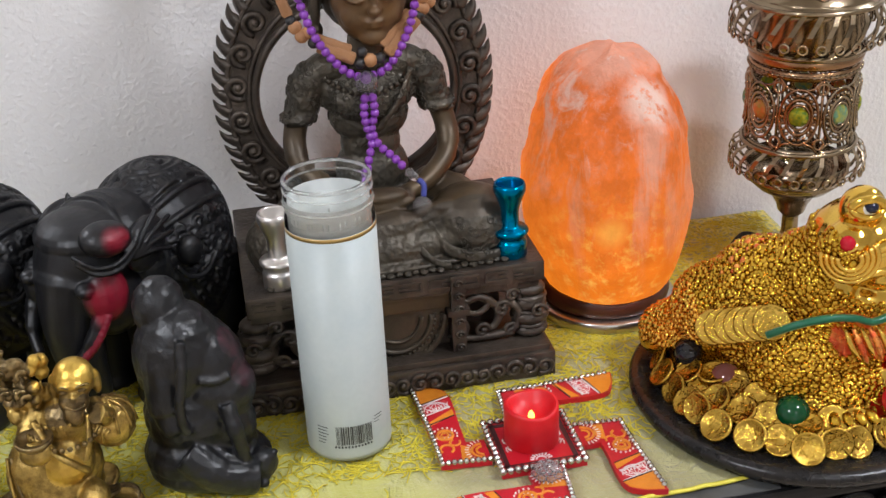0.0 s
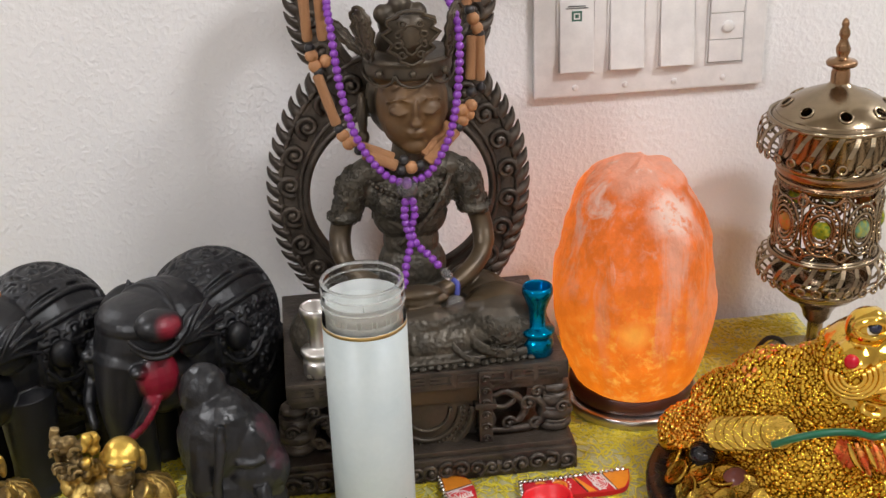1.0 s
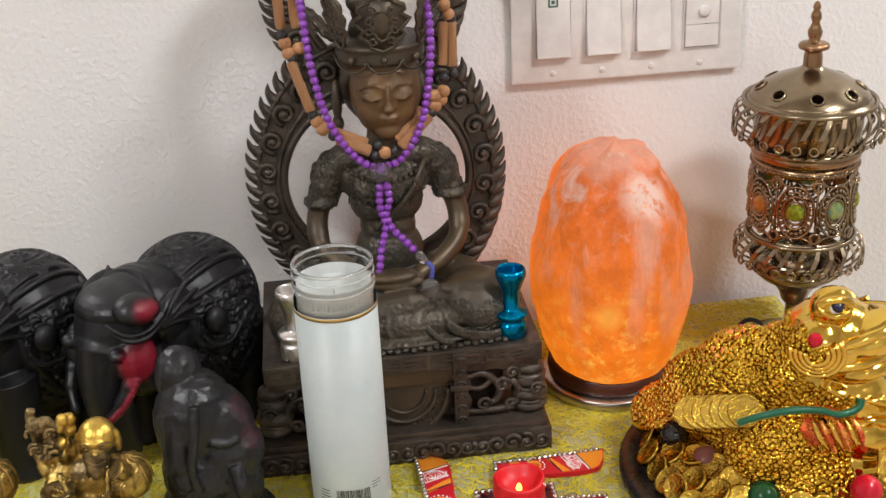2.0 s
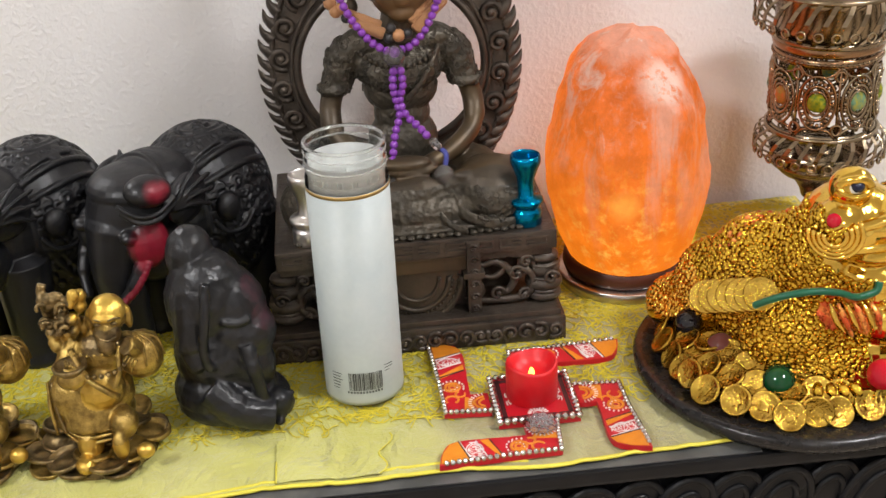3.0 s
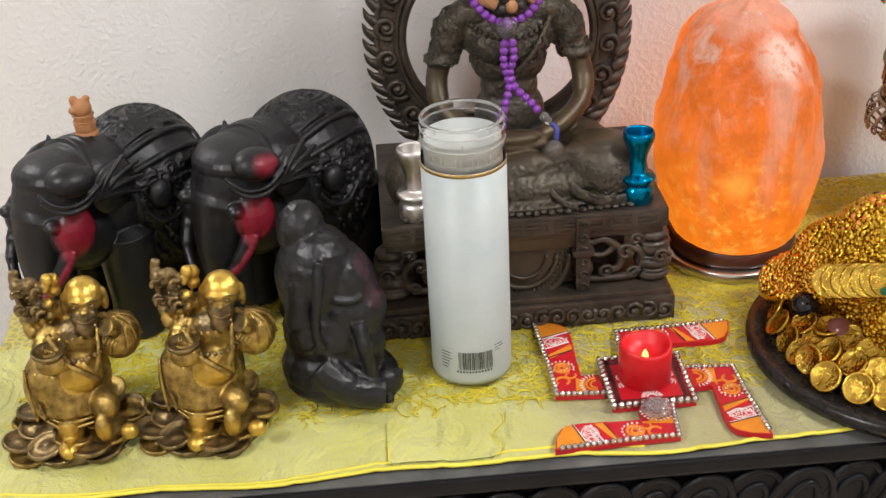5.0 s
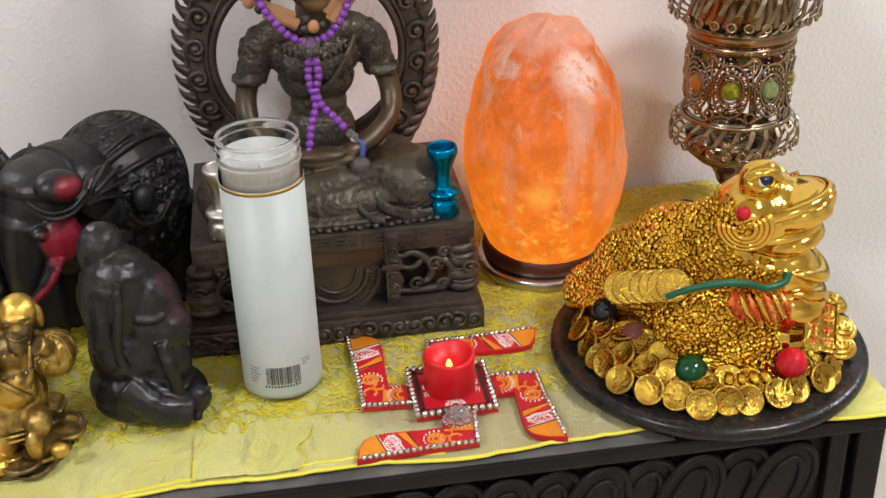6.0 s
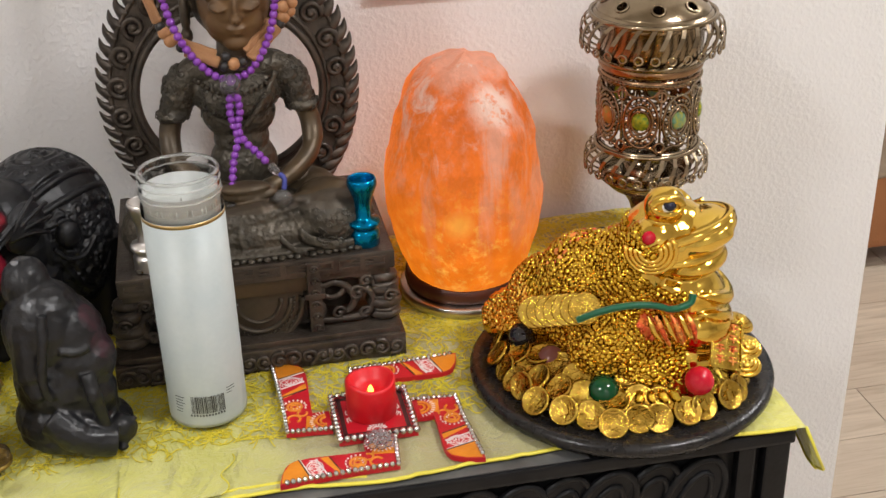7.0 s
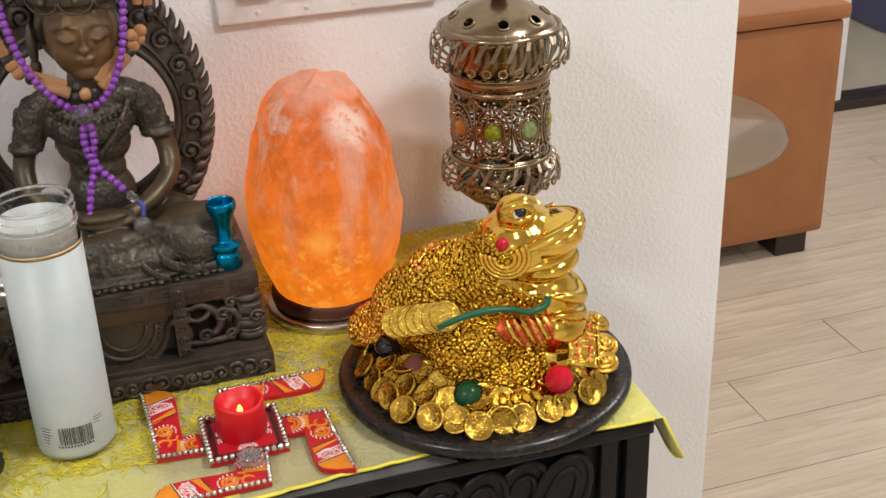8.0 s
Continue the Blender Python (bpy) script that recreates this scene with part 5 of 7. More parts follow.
for i in range(8):
    a = radians(-119 + 45 * i)
    bm = bmesh.new()
    for w, h, r in ((0.0152, 0.0235, 0.0014), (0.0105, 0.0150, 0.0017), (0.0082, 0.0105, 0.0013)):
        tube(bm, [on_drum(a, w * math.cos(q), 0.1515 + h * math.sin(q), 0.0448) for q in (6.2832 * k / 28 for k in range(28))], r, 6, closed=True)
    for k in range(22):
        q = 6.2832 * k / 22
        ball(bm, on_drum(a, 0.0128 * math.cos(q), 0.1515 + 0.019 * math.sin(q), 0.0456), 0.0019, 6)
    for s in (-1, 1):
        for z, dz in ((0.128, -1), (0.175, 1)):
            tube(bm, [on_drum(a, s * (0.0172 + 0.0042 * math.cos(q)), z + 0.0045 * math.sin(q), 0.0445) for q in (6.2832 * k / 14 for k in range(14))], 0.0012, 5, closed=True)
            tube(bm, smoothed([on_drum(a, s * 0.005, 0.1515 + dz * 0.023, 0.0445), on_drum(a, s * 0.011, 0.1515 + dz * 0.0245, 0.0445), on_drum(a, s * 0.0165, 0.1515 + dz * 0.031, 0.0445)], 4), 0.0012, 5)
    tube(bm, [on_drum(a, 0.0173, 0.121), on_drum(a, 0.0173, 0.183)], 0.0013, 5)
    med = part("filigree_medallion", bm, LANTERN if i % 3 else LANTERN_CU, lantern, "beaded openwork medallion", False)
    bm = bmesh.new()
    outv = on_drum(a, 0, 0).normalized()
    m = Matrix.Translation(on_drum(a, 0, 0.1515, 0.0432)) @ outv.to_track_quat("Z", "Y").to_matrix().to_4x4()
    lathe(bm, [(0, 0), (0.0082, 0), (0.0085, 0.001), (0.0068, 0.0032), (0.0036, 0.0046), (0, 0.0049)], 10, m=m)
    for f in bm.faces:
        f.smooth = False
    part("gem", bm, (GEM_YELLOW, GEM_TEAL, GEM_YELLOW, GEM_AMBER, GEM_TEAL, GEM_YELLOW, GEM_TEAL, GEM_AMBER)[i], med, "faceted coloured glass gem", False)
bm = bmesh.new()
_dome = [(0.0545, 0.2385), (0.05, 0.242), (0.0495, 0.2432), (0.0462, 0.247), (0.0415, 0.2508), (0.036, 0.2543), (0.03, 0.2574), (0.0235, 0.2602), (0.017, 0.2628), (0.011, 0.2655), (0.008, 0.268)]
_dome = [(p.x, p.z) for p in smoothed([(r, 0, z) for r, z in _dome], 3)]
lathe(bm, _dome, 112)
_holes = [Vector((0.0415 * math.cos(radians(-105 + 45 * i)), 0.0415 * math.sin(radians(-105 + 45 * i)), 0.2508)) for i in range(8)]
bmesh.ops.delete(bm, geom=[f for f in bm.faces if min((f.calc_center_median() - h).length for h in _holes) < 0.0054], context="FACES")
dome = part("dome_cap", bm, LANTERN, lantern, "brass dome cap with round holes", False)
for h in _holes:
    bm = bmesh.new()
    nrm = Vector((h.x, h.y, 0.055)).normalized()
    e1 = Vector((-h.y, h.x, 0)).normalized()
    e2 = nrm.cross(e1)
    tube(bm, [h + nrm * 0.0002 + 0.0056 * (math.cos(q) * e1 + math.sin(q) * e2) for q in (6.2832 * k / 20 for k in range(20))], 0.0011, 6, closed=True)
    part("hole_rim", bm, LANTERN, dome, "", False)
bm = bmesh.new()
lathe(bm, [(0.008, 0.2670), (0.0078, 0.2764), (0.0072, 0.2788), (0.0072, 0.2817), (0.0125, 0.2829), (0.0130, 0.2853), (0.0115, 0.2871), (0.006, 0.2882), (0.0045, 0.2900), (0.0058, 0.2941), (0.0062, 0.2971), (0.004, 0.3018), (0.003, 0.3048), (0.0046, 0.3083), (0.0042, 0.3118), (0.0024, 0.3148), (0.0034, 0.3171), (0.0022, 0.3207), (0, 0.3225)], 24)
part("finial", bm, LANTERN_CU, lantern, "turned copper toned finial", False)
bm = bmesh.new()
lathe(bm, [(0.042, 0.199), (0.0445, 0.204), (0.0455, 0.216), (0.0455, 0.230), (0.050, 0.2382), (0.049, 0.2384), (0.0445, 0.231), (0.0445, 0.216), (0.0435, 0.2045), (0.041, 0.199)], 56)
part("inner_collar", bm, LANTERN, lantern, "plain brass collar inside the upper hoops", False)
bm = bmesh.new()
lathe(bm, [(0.0375, 0.083), (0.041, 0.089), (0.043, 0.098), (0.0425, 0.098), (0.0405, 0.0895), (0.037, 0.0835)], 56)
part("inner_bowl", bm, LANTERN, lantern, "plain brass bowl inside the lower hoops", False)
bm = bmesh.new()
lathe(bm, [(0, 0.082), (0.022, 0.082), (0.022, 0.086), (0.02, 0.088), (0.02, 0.10), (0.019, 0.10), (0.019, 0.084), (0, 0.084)], 28)
part("candle_holder", bm, LANTERN, lantern, "", False)
bm = bmesh.new()
tube(bm, smoothed([(0.492, 0.952, 0.788), (0.482, 0.947, 0.798), (0.472, 0.943, 0.810), (0.460, 0.942, 0.812), (0.450, 0.943, 0.799), (0.446, 0.946, 0.7865), (0.448, 0.951, 0.7855)], 8), 0.0022, 8)
part("power_cable", bm, BLACKCORD, lantern, "thin black cable")

# ---- black elephants, one mesh each ----
def elephant(place, turn, scale, material, label):
    bm = bmesh.new()
    for c, r in (((0, 0, 0.105), (0.050, 0.058, 0.064)), ((0, 0.004, 0.080), (0.049, 0.056, 0.056)), ((0, -0.040, 0.112), (0.040, 0.036, 0.046)),
                 ((0, -0.080, 0.126), (0.034, 0.033, 0.037)), ((0, -0.076, 0.146), (0.034, 0.033, 0.0170)), ((0, -0.090, 0.116), (0.029, 0.025, 0.040)), ((0, -0.052, 0.142), (0.037, 0.034, 0.024)),
                 ((0.018, -0.076, 0.098), (0.022, 0.026, 0.028)), ((-0.018, -0.076, 0.098), (0.022, 0.026, 0.028))):
        ball(bm, c, r, 28)
    tube(bm, smoothed([(0, -0.088, 0.128), (0, -0.096, 0.105), (0, -0.100, 0.080), (0, -0.098, 0.050), (0, -0.093, 0.022), (0.002, -0.097, 0.012)], 5), [0.018, 0.023, 0.0255, 0.0268] + [0.0278 - 0.0007 * i for i in range(4, 26)], 40)
    for x, y in ((0.026, -0.046), (-0.026, -0.046), (0.025, 0.030), (-0.025, 0.030)):
        lathe(bm, [(0, 0), (0.020, 0), (0.0215, 0.004), (0.0195, 0.012), (0.019, 0.03), (0.021, 0.06), (0.023, 0.09), (0, 0.10)], 40, (x, y, 0))

    def on_body(a, y, out=0.0):
        """A point on the barrel, a radians round it from the right side over the top."""
        far = 0.0
        for cy, cz, rx, ry, rz in ((0, 0.105, 0.050, 0.058, 0.064), (0.004, 0.080, 0.049, 0.056, 0.056)):
            k = math.sqrt(max(0.03, 1 - ((y - cy) / ry) ** 2))
            dz = cz - 0.105
            # ray from the barrel's axis to this oval
            qa = (math.cos(a) / (rx * k)) ** 2 + (math.sin(a) / (rz * k)) ** 2
            qb = -2 * math.sin(a) * dz / (rz * k) ** 2
            qc = (dz / (rz * k)) ** 2 - 1
            disc = qb * qb - 4 * qa * qc
            if disc > 0:
                far = max(far, (-qb + math.sqrt(disc)) / (2 * qa))
        return Vector(((far + out) * math.cos(a), y, 0.105 + (far + out) * math.sin(a)))

    def curl(a, y, r, hand, thick, ph):
        pts = []
        for k in range(13):
            q = r * (1 - 0.72 * k / 12)
            pts.append(on_body(a + q * math.cos(ph + hand * 6.6 * k / 12) / 0.058, y + q * math.sin(ph + hand * 6.6 * k / 12), 0.0007))
        tube(bm, pts, [thick * (1.1 - 0.35 * k / 12) for k in range(13)], 6)

    # saddle cloth: flat bands along the back, borders round the rump, a medallion on top
    for s in (0, 1):
        for q0, th in ((42, 0.0026), (58, 0.0028), (65, 0.0022)):
            a = radians(q0 if not s else 180 - q0)
            tube(bm, [on_body(a, -0.036 + 0.084 * i / 16, 0.0006) for i in range(17)], th, 6)
        for k_, th in ((1.0, 0.0026), (0.84, 0.0018)):
            tube(bm, [on_body(radians(14 - 62 * k_ * math.sin(q) if not s else 166 + 62 * k_ * math.sin(q)), 0.004 + 0.036 * k_ * math.cos(q), 0.0) for q in (math.pi * i / 24 for i in range(25))], th * 1.15, 6)
    for y, th in ((0.040, 0.0026), (0.047, 0.0030), (-0.036, 0.0026)):
        tube(bm, [on_body(radians(q), y, 0.0006) for q in range(-40, 221, 6)], th, 6)
    for k in range(3):
        y = -0.044 - 0.008 * k
        tube(bm, [Vector(((0.0415 - 0.0015 * k) * math.cos(q), y - 0.012 * math.cos(q) ** 2, 0.118 + 0.002 * k + (0.0460 - 0.001 * k) * math.sin(q))) for q in (math.pi * (0.12 + 0.76 * i / 24) for i in range(25))], 0.0024, 8)
    for rr, th in ((0.016, 0.0026), (0.0115, 0.0020)):
        tube(bm, [on_body(radians(90) + rr * 1.1 * math.cos(q) / 0.062, 0.004 + rr * 1.5 * math.sin(q), 0.0) for q in (6.2832 * i / 30 for i in range(30))], th, 6, closed=True)
    rnd = random.Random(5)
    for j in range(7):
        for i in range(9):
            a = 30 - 12.5 * j + rnd.uniform(-4, 4)
            y = -0.030 + 0.0085 * i + rnd.uniform(-0.002, 0.002)
            for s in (0, 1):
                curl(radians(a if not s else 180 - a), y, rnd.uniform(0.0036, 0.0056), rnd.choice((-1, 1)), 0.0019, rnd.uniform(0, 6.28))
    for i in range(17):
        for q0 in (68, 81, 94, 107):
            if abs(q0 - 90) > 14 or abs(-0.032 + 0.0042 * i - 0.004) > 0.02:
                curl(radians(q0 + rnd.uniform(-4, 4)), -0.032 + 0.0042 * i, rnd.uniform(0.0036, 0.0052), rnd.choice((-1, 1)), 0.0018, rnd.uniform(0, 6.28))
    for a, y in ((90, 0.004), (82, -0.006), (98, 0.014)):
        curl(radians(a), y, 0.007, 1, 0.0018, a)
    # bulging lidded eye, cheek pad, folded ear with its curled lobe
    for s, ex in ((-1, 0.030), (1, 0.0370)):
        if s > 0:
            ball(bm, (s * ex, -0.091, 0.155), (0.0150, 0.0185, 0.0120), 24, turn=(-6, s * 10, s * -22))
        for k in range(2 if s > 0 else 0):
            tube(bm, smoothed([(s * (0.026 + 0.002 * k), -0.113, 0.149 - 0.005 * k), (s * 0.041, -0.108, 0.1415 - 0.005 * k), (s * 0.0510, -0.096, 0.1420 - 0.005 * k), (s * 0.0515, -0.078, 0.149 - 0.004 * k)], 6), 0.0019, 8)
        ball(bm, (s * 0.0275, -0.091, 0.110), (0.0150, 0.0180, 0.0210), 20)
        ball(bm, (s * 0.026, -0.106, 0.120), (0.0075, 0.008, 0.0055), 14)
        tube(bm, smoothed([(s * 0.032, -0.100, 0.100), (s * 0.030, -0.107, 0.090), (s * 0.026, -0.114, 0.078), (s * 0.016, -0.120, 0.064)], 4), [0.0066] * 4 + [0.0056] * 4 + [0.0042] * 4 + [0.0026], 8)
        ball(bm, (s * 0.039, -0.056, 0.136), (0.009, 0.024, 0.019), 18, turn=(14, 0, s * 10))
        for y1, z1 in () if s < 0 else ((-0.052, 0.161), (-0.040, 0.151), (-0.038, 0.138), (-0.042, 0.126)):
            tube(bm, smoothed([(s * 0.047, -0.079, 0.136), (s * 0.0500, (y1 - 0.079) / 2, (0.136 + z1) / 2 + 0.004), (s * 0.0470, y1 + 0.004, z1)], 6), [0.0012] + [0.0019] * 11 + [0.0012], 8)
        ball(bm, (s * 0.049, -0.022, 0.117), (0.0080, 0.011, 0.0125), 18, turn=(25, 0, 0))
        tube(bm, smoothed([(s * 0.050, -0.040, 0.112), (s * 0.053, -0.030, 0.099), (s * 0.054, -0.012, 0.096), (s * 0.053, 0.002, 0.106)], 6), [0.0022] * 19, 8)
    tube(bm, [(-0.022, -0.062, 0.148), (-0.023, -0.061, 0.156), (-0.024, -0.060, 0.166)], [0.0075, 0.0045, 0.0008], 10)
    tube(bm, smoothed([(0, 0.058, 0.12), (0, 0.066, 0.10), (0.004, 0.066, 0.07)], 4), 0.005, 8)
    # lower lip, painted red after the forms are joined
    lip = smoothed([(0.0370, -0.100, 0.100), (0.0350, -0.108, 0.088), (0.0300, -0.115, 0.077), (0.0190, -0.122, 0.065)], 7)
    tube(bm, lip, [0.0026 + 0.0007 * (i % 2) for i in range(len(lip))], 8)
    skin = fused(bm, 0.0010, 1)
    for f in skin.faces:
        c = f.calc_center_median()
        if c.x > 0.012 and c.y < -0.095 and c.z < 0.104 and min((c - p).length for p in lip) < 0.0034:
            f.material_index = 1
    ob = single("elephant_statue", skin, [material, RED_GLOSS], (0, 0, 0), label, "elephant statue", "black elephants")
    ob.matrix_basis = pose(*place, 0, 0, turn) @ Matrix.Scale(scale, 4)
    return ob


elephant((-0.029, 0.924, 0.7815), -40, 1.0, SKIN_RED, "black carved elephant statue with red mouth and eyes")
elephant((-0.163, 0.920, 0.7815), -40, 1.0, SKIN_DARK, "black carved elephant statue with red mouth, small figure on its back")

# ---- small wooden figure on the elephant's back, one mesh ----
bm = bmesh.new()
for c, r in (((0, 0, 0.007), (0.0085, 0.008, 0.007)), ((0, 0, 0.015), (0.0078, 0.007, 0.006)), ((0.0005, -0.0012, 0.023), (0.0075, 0.007, 0.0075)), ((-0.005, -0.001, 0.029), (0.0035, 0.003, 0.0045)), ((0.0045, 0, 0.030), (0.003, 0.003, 0.003)), ((-0.0055, -0.004, 0.022), (0.004, 0.003, 0.003))):
    ball(bm, c, r, 14)
lathe(bm, [(0, -0.004), (0.0088, -0.004), (0.0092, 0.0015), (0.0088, 0.003), (0, 0.003)], 16)
fw = fused(bm, 0.0009, 1)
for z in (0.010, 0.0125, 0.0175):
    lathe(fw, [(0.0074, z - 0.0006), (0.0086, z), (0.0074, z + 0.0006)], 16)
single("wooden_figurine", fw, CARVED_WOOD, (-0.1905, 0.889, 0.9445), "small orange carved wooden figurine on the elephant", "figurine", world_space=False)

# ---- hunched black figure, one mesh ----
bm = bmesh.new()
for c, r, t in (((-0.0270, 0.776, 0.9085), (0.0175, 0.0170, 0.0220), (0, 8, 0)), ((-0.0190, 0.770, 0.876), (0.0300, 0.030, 0.038), (0, 6, 0)), ((0.000, 0.770, 0.872), (0.0220, 0.026, 0.030), (0, -25, 0)),
                ((0.0085, 0.764, 0.852), (0.0200, 0.022, 0.022), (0, -20, 0)), ((0.0125, 0.758, 0.842), (0.0125, 0.013, 0.0125), (0, 0, 0)), ((-0.004, 0.754, 0.853), (0.0170, 0.013, 0.0170), (0, 0, 0)),
                ((-0.014, 0.766, 0.835), (0.034, 0.029, 0.036), (0, 0, 0)), ((-0.013, 0.765, 0.806), (0.0385, 0.033, 0.026), (0, 0, 0)), ((-0.008, 0.764, 0.796), (0.042, 0.034, 0.0155), (0, 0, 0)), ((0.004, 0.758, 0.826), (0.022, 0.018, 0.024), (0, 0, 0)),
                ((0.0245, 0.748, 0.797), (0.0125, 0.0105, 0.0120), (0, -20, 0)), ((-0.003, 0.742, 0.806), (0.022, 0.011, 0.0135), (0, 20, 0))):
    ball(bm, c, r, 22, turn=t)
# cap rim, long ear flap, arm on the knee, folded leg
tube(bm, smoothed([(-0.0265, 0.764, 0.892), (-0.0290, 0.755, 0.873), (-0.0285, 0.7505, 0.846), (-0.0195, 0.746, 0.829)], 6), [0.0150] * 6 + [0.0142] * 6 + [0.0120] * 4 + [0.009] * 3, 14)
tube(bm, smoothed([(-0.0155, 0.7435, 0.9000), (-0.0175, 0.7365, 0.879), (-0.0220, 0.7345, 0.853), (-0.0185, 0.7365, 0.836)], 6), [0.0035] * 19, 8)
tube(bm, smoothed([(0.0075, 0.744, 0.8485), (0.0105, 0.7375, 0.836), (0.0140, 0.7385, 0.814), (0.0160, 0.741, 0.803)], 6), [0.0058] * 8 + [0.0050] * 11, 12)
tube(bm, smoothed([(-0.021, 0.743, 0.8175), (-0.002, 0.7355, 0.802), (0.0205, 0.7385, 0.7935)], 6), [0.0135] * 6 + [0.0125] * 7, 14)
tube(bm, smoothed([(-0.008, 0.7425, 0.8700), (0.003, 0.7445, 0.8670), (0.012, 0.7475, 0.8690)], 4), 0.0030, 8)
for k in range(5):
    ball(bm, (0.0335 - 0.0022 * k, 0.7485 - 0.0026 * k, 0.8035 - 0.0042 * k), (0.0045, 0.0030, 0.0030), 10)
hs = fused(bm, 0.0011, 4)
hs.normal_update()
for v, nrm in [(v, v.normal.copy()) for v in hs.verts]:
    v.co = Vector((v.co.x, v.co.y - 0.007, 0.7822 + (v.co.z - 0.7815) * 1.02))
    v.co += nrm * (0.0007 * noise.noise(v.co * 75) + 0.0005 * noise.noise(v.co * 190)) * min(1, max(0, (v.co.z - 0.785) / 0.01))
for f in hs.faces:
    c = f.calc_center_median()
    if c.x > 0.004 and min((c - Vector((0.009, 0.756, 0.884))).length, (c - Vector((0.018, 0.752, 0.866))).length) < 0.0125:
        f.material_index = 1
WEAR = mottled("black_wood_with_red_wear", (0.009, 0.0088, 0.0095), (0.055, 0.011, 0.020), 90, 0.42, lo=0.45, hi=0.70).m
single("hunched_statue", hs, [STONE, WEAR], (-0.008, 0.764, 0.7815), "black carved hunched sitting figure on the cloth", "statue")

# ---- gilded laughing figures, one mesh each ----
def gilded_figure():
    bm = bmesh.new()
    for c, r, t in (((0.0, 0.006, 0.020), (0.022, 0.020, 0.018), (0, 0, 0)), ((0.006, 0.0, 0.050), (0.0235, 0.020, 0.026), (0, 0, 0)), ((0.008, -0.010, 0.058), (0.0175, 0.015, 0.0175), (0, 0, 0)), ((0.012, 0.0, 0.082), (0.0205, 0.016, 0.018), (0, 0, 0)),
                    ((0.021, -0.002, 0.112), (0.0132, 0.0140, 0.0135), (0, 0, 0)), ((0.020, -0.011, 0.101), (0.0095, 0.0085, 0.0085), (0, 0, 0)), ((0.019, -0.0155, 0.094), (0.0065, 0.0055, 0.0085), (0, 0, 0)), ((0.020, -0.0135, 0.1135), (0.0085, 0.004, 0.003), (0, 0, 0)), ((0.008, -0.001, 0.107), (0.003, 0.004, 0.009), (0, 0, 0)), ((0.034, -0.001, 0.107), (0.003, 0.004, 0.009), (0, 0, 0)),
                    ((0.038, 0.0, 0.076), (0.0155, 0.015, 0.018), (0, 0, 0)), ((-0.016, -0.004, 0.050), (0.015, 0.017, 0.024), (0, 10, 0)), ((-0.004, -0.018, 0.018), (0.0095, 0.011, 0.014), (0, 0, 0)), ((-0.006, -0.032, 0.010), (0.0078, 0.010, 0.0065), (0, 0, 0)),
                    ((0.022, -0.020, 0.034), (0.010, 0.012, 0.012), (0, 0, 0)), ((0.019, -0.030, 0.022), (0.006, 0.007, 0.012), (0, 0, 0)), ((0.021, -0.0165, 0.1065), (0.0028, 0.003, 0.0025), (0, 0, 0)),
                    ((-0.006, -0.024, 0.076), (0.0105, 0.0085, 0.0085), (0, 0, 0)), ((0.036, -0.034, 0.018), (0.0065, 0.006, 0.006), (0, 0, 0))):
        ball(bm, c, r, 18, turn=t)
    tube(bm, smoothed([(-0.004, 0.0, 0.090), (-0.012, -0.010, 0.080), (-0.008, -0.020, 0.072)], 4), 0.0072, 10)
    tube(bm, smoothed([(0.028, 0.0, 0.090), (0.036, -0.012, 0.088), (0.032, -0.018, 0.094)], 4), 0.0068, 10)
    tube(bm, smoothed([(-0.010, 0.002, 0.070), (-0.018, 0.002, 0.098), (-0.021, 0.0, 0.128), (-0.019, 0.0, 0.137)], 5), 0.0034, 8)
    rnd = random.Random(11)
    for k in range(30):
        ball(bm, (-0.010 + rnd.uniform(-0.011, 0.012), rnd.uniform(-0.009, 0.007), 0.110 + rnd.uniform(-0.020, 0.018)), rnd.uniform(0.0038, 0.0064), 8)
    # flared robe with a sharp hem
    lathe(bm, [(0, 0.032), (0.028, 0.0305), (0.0285, 0.0330), (0.0255, 0.045), (0.021, 0.062), (0, 0.066)], 28, (-0.001, 0.001, 0))
    sk = fused(bm, 0.0010, 1)
    for f in sk.faces:
        c = f.calc_center_median()
        # shade painted by position: face, back, underside darker; crown, belly, shoes brighter
        f.material_index = 1 if (c.x < -0.003 and c.z > 0.10) or (c.z < 0.031 and c.y > -0.016) or (c.y > 0.004 and c.z < 0.09) or (0.086 < c.z < 0.107 and c.y < -0.006 and abs(c.x - 0.018) < 0.017) else 2 if c.z > 0.112 or c.z < 0.026 or (Vector((c.x - 0.008, c.y + 0.02, c.z - 0.058)).length < 0.012) else 0
    # robe edges and folds
    tube(sk, smoothed([(-0.006, -0.013, 0.092), (0.004, -0.0255, 0.076), (0.016, -0.0265, 0.064), (0.022, -0.022, 0.056)], 6), 0.0026, 8, flat=0.6)
    tube(sk, smoothed([(0.027, -0.014, 0.092), (0.026, -0.022, 0.078), (0.022, -0.026, 0.066)], 6), 0.0024, 8, flat=0.6)
    for k in range(3):
        tube(sk, smoothed([(-0.026, -0.013 + 0.002 * k, 0.042 - 0.006 * k), (-0.008, -0.024, 0.032 - 0.005 * k), (0.014, -0.024, 0.032 - 0.004 * k)], 6), 0.0014, 6)
    for k in range(5):
        tube(sk, smoothed([(0.032, -0.008, 0.094), (0.034 + 0.003 * k, -0.014 + 0.002 * k, 0.085), (0.032 + 0.005 * k, -0.0145 + 0.003 * k, 0.070)], 4), 0.0011, 6)
    lathe(sk, [(0, 0), (0.0075, 0), (0.0115, 0.004), (0.012, 0.0065), (0.0102, 0.0065), (0.009, 0.004), (0, 0.003)], 18, (-0.006, -0.024, 0.080), mi=1)
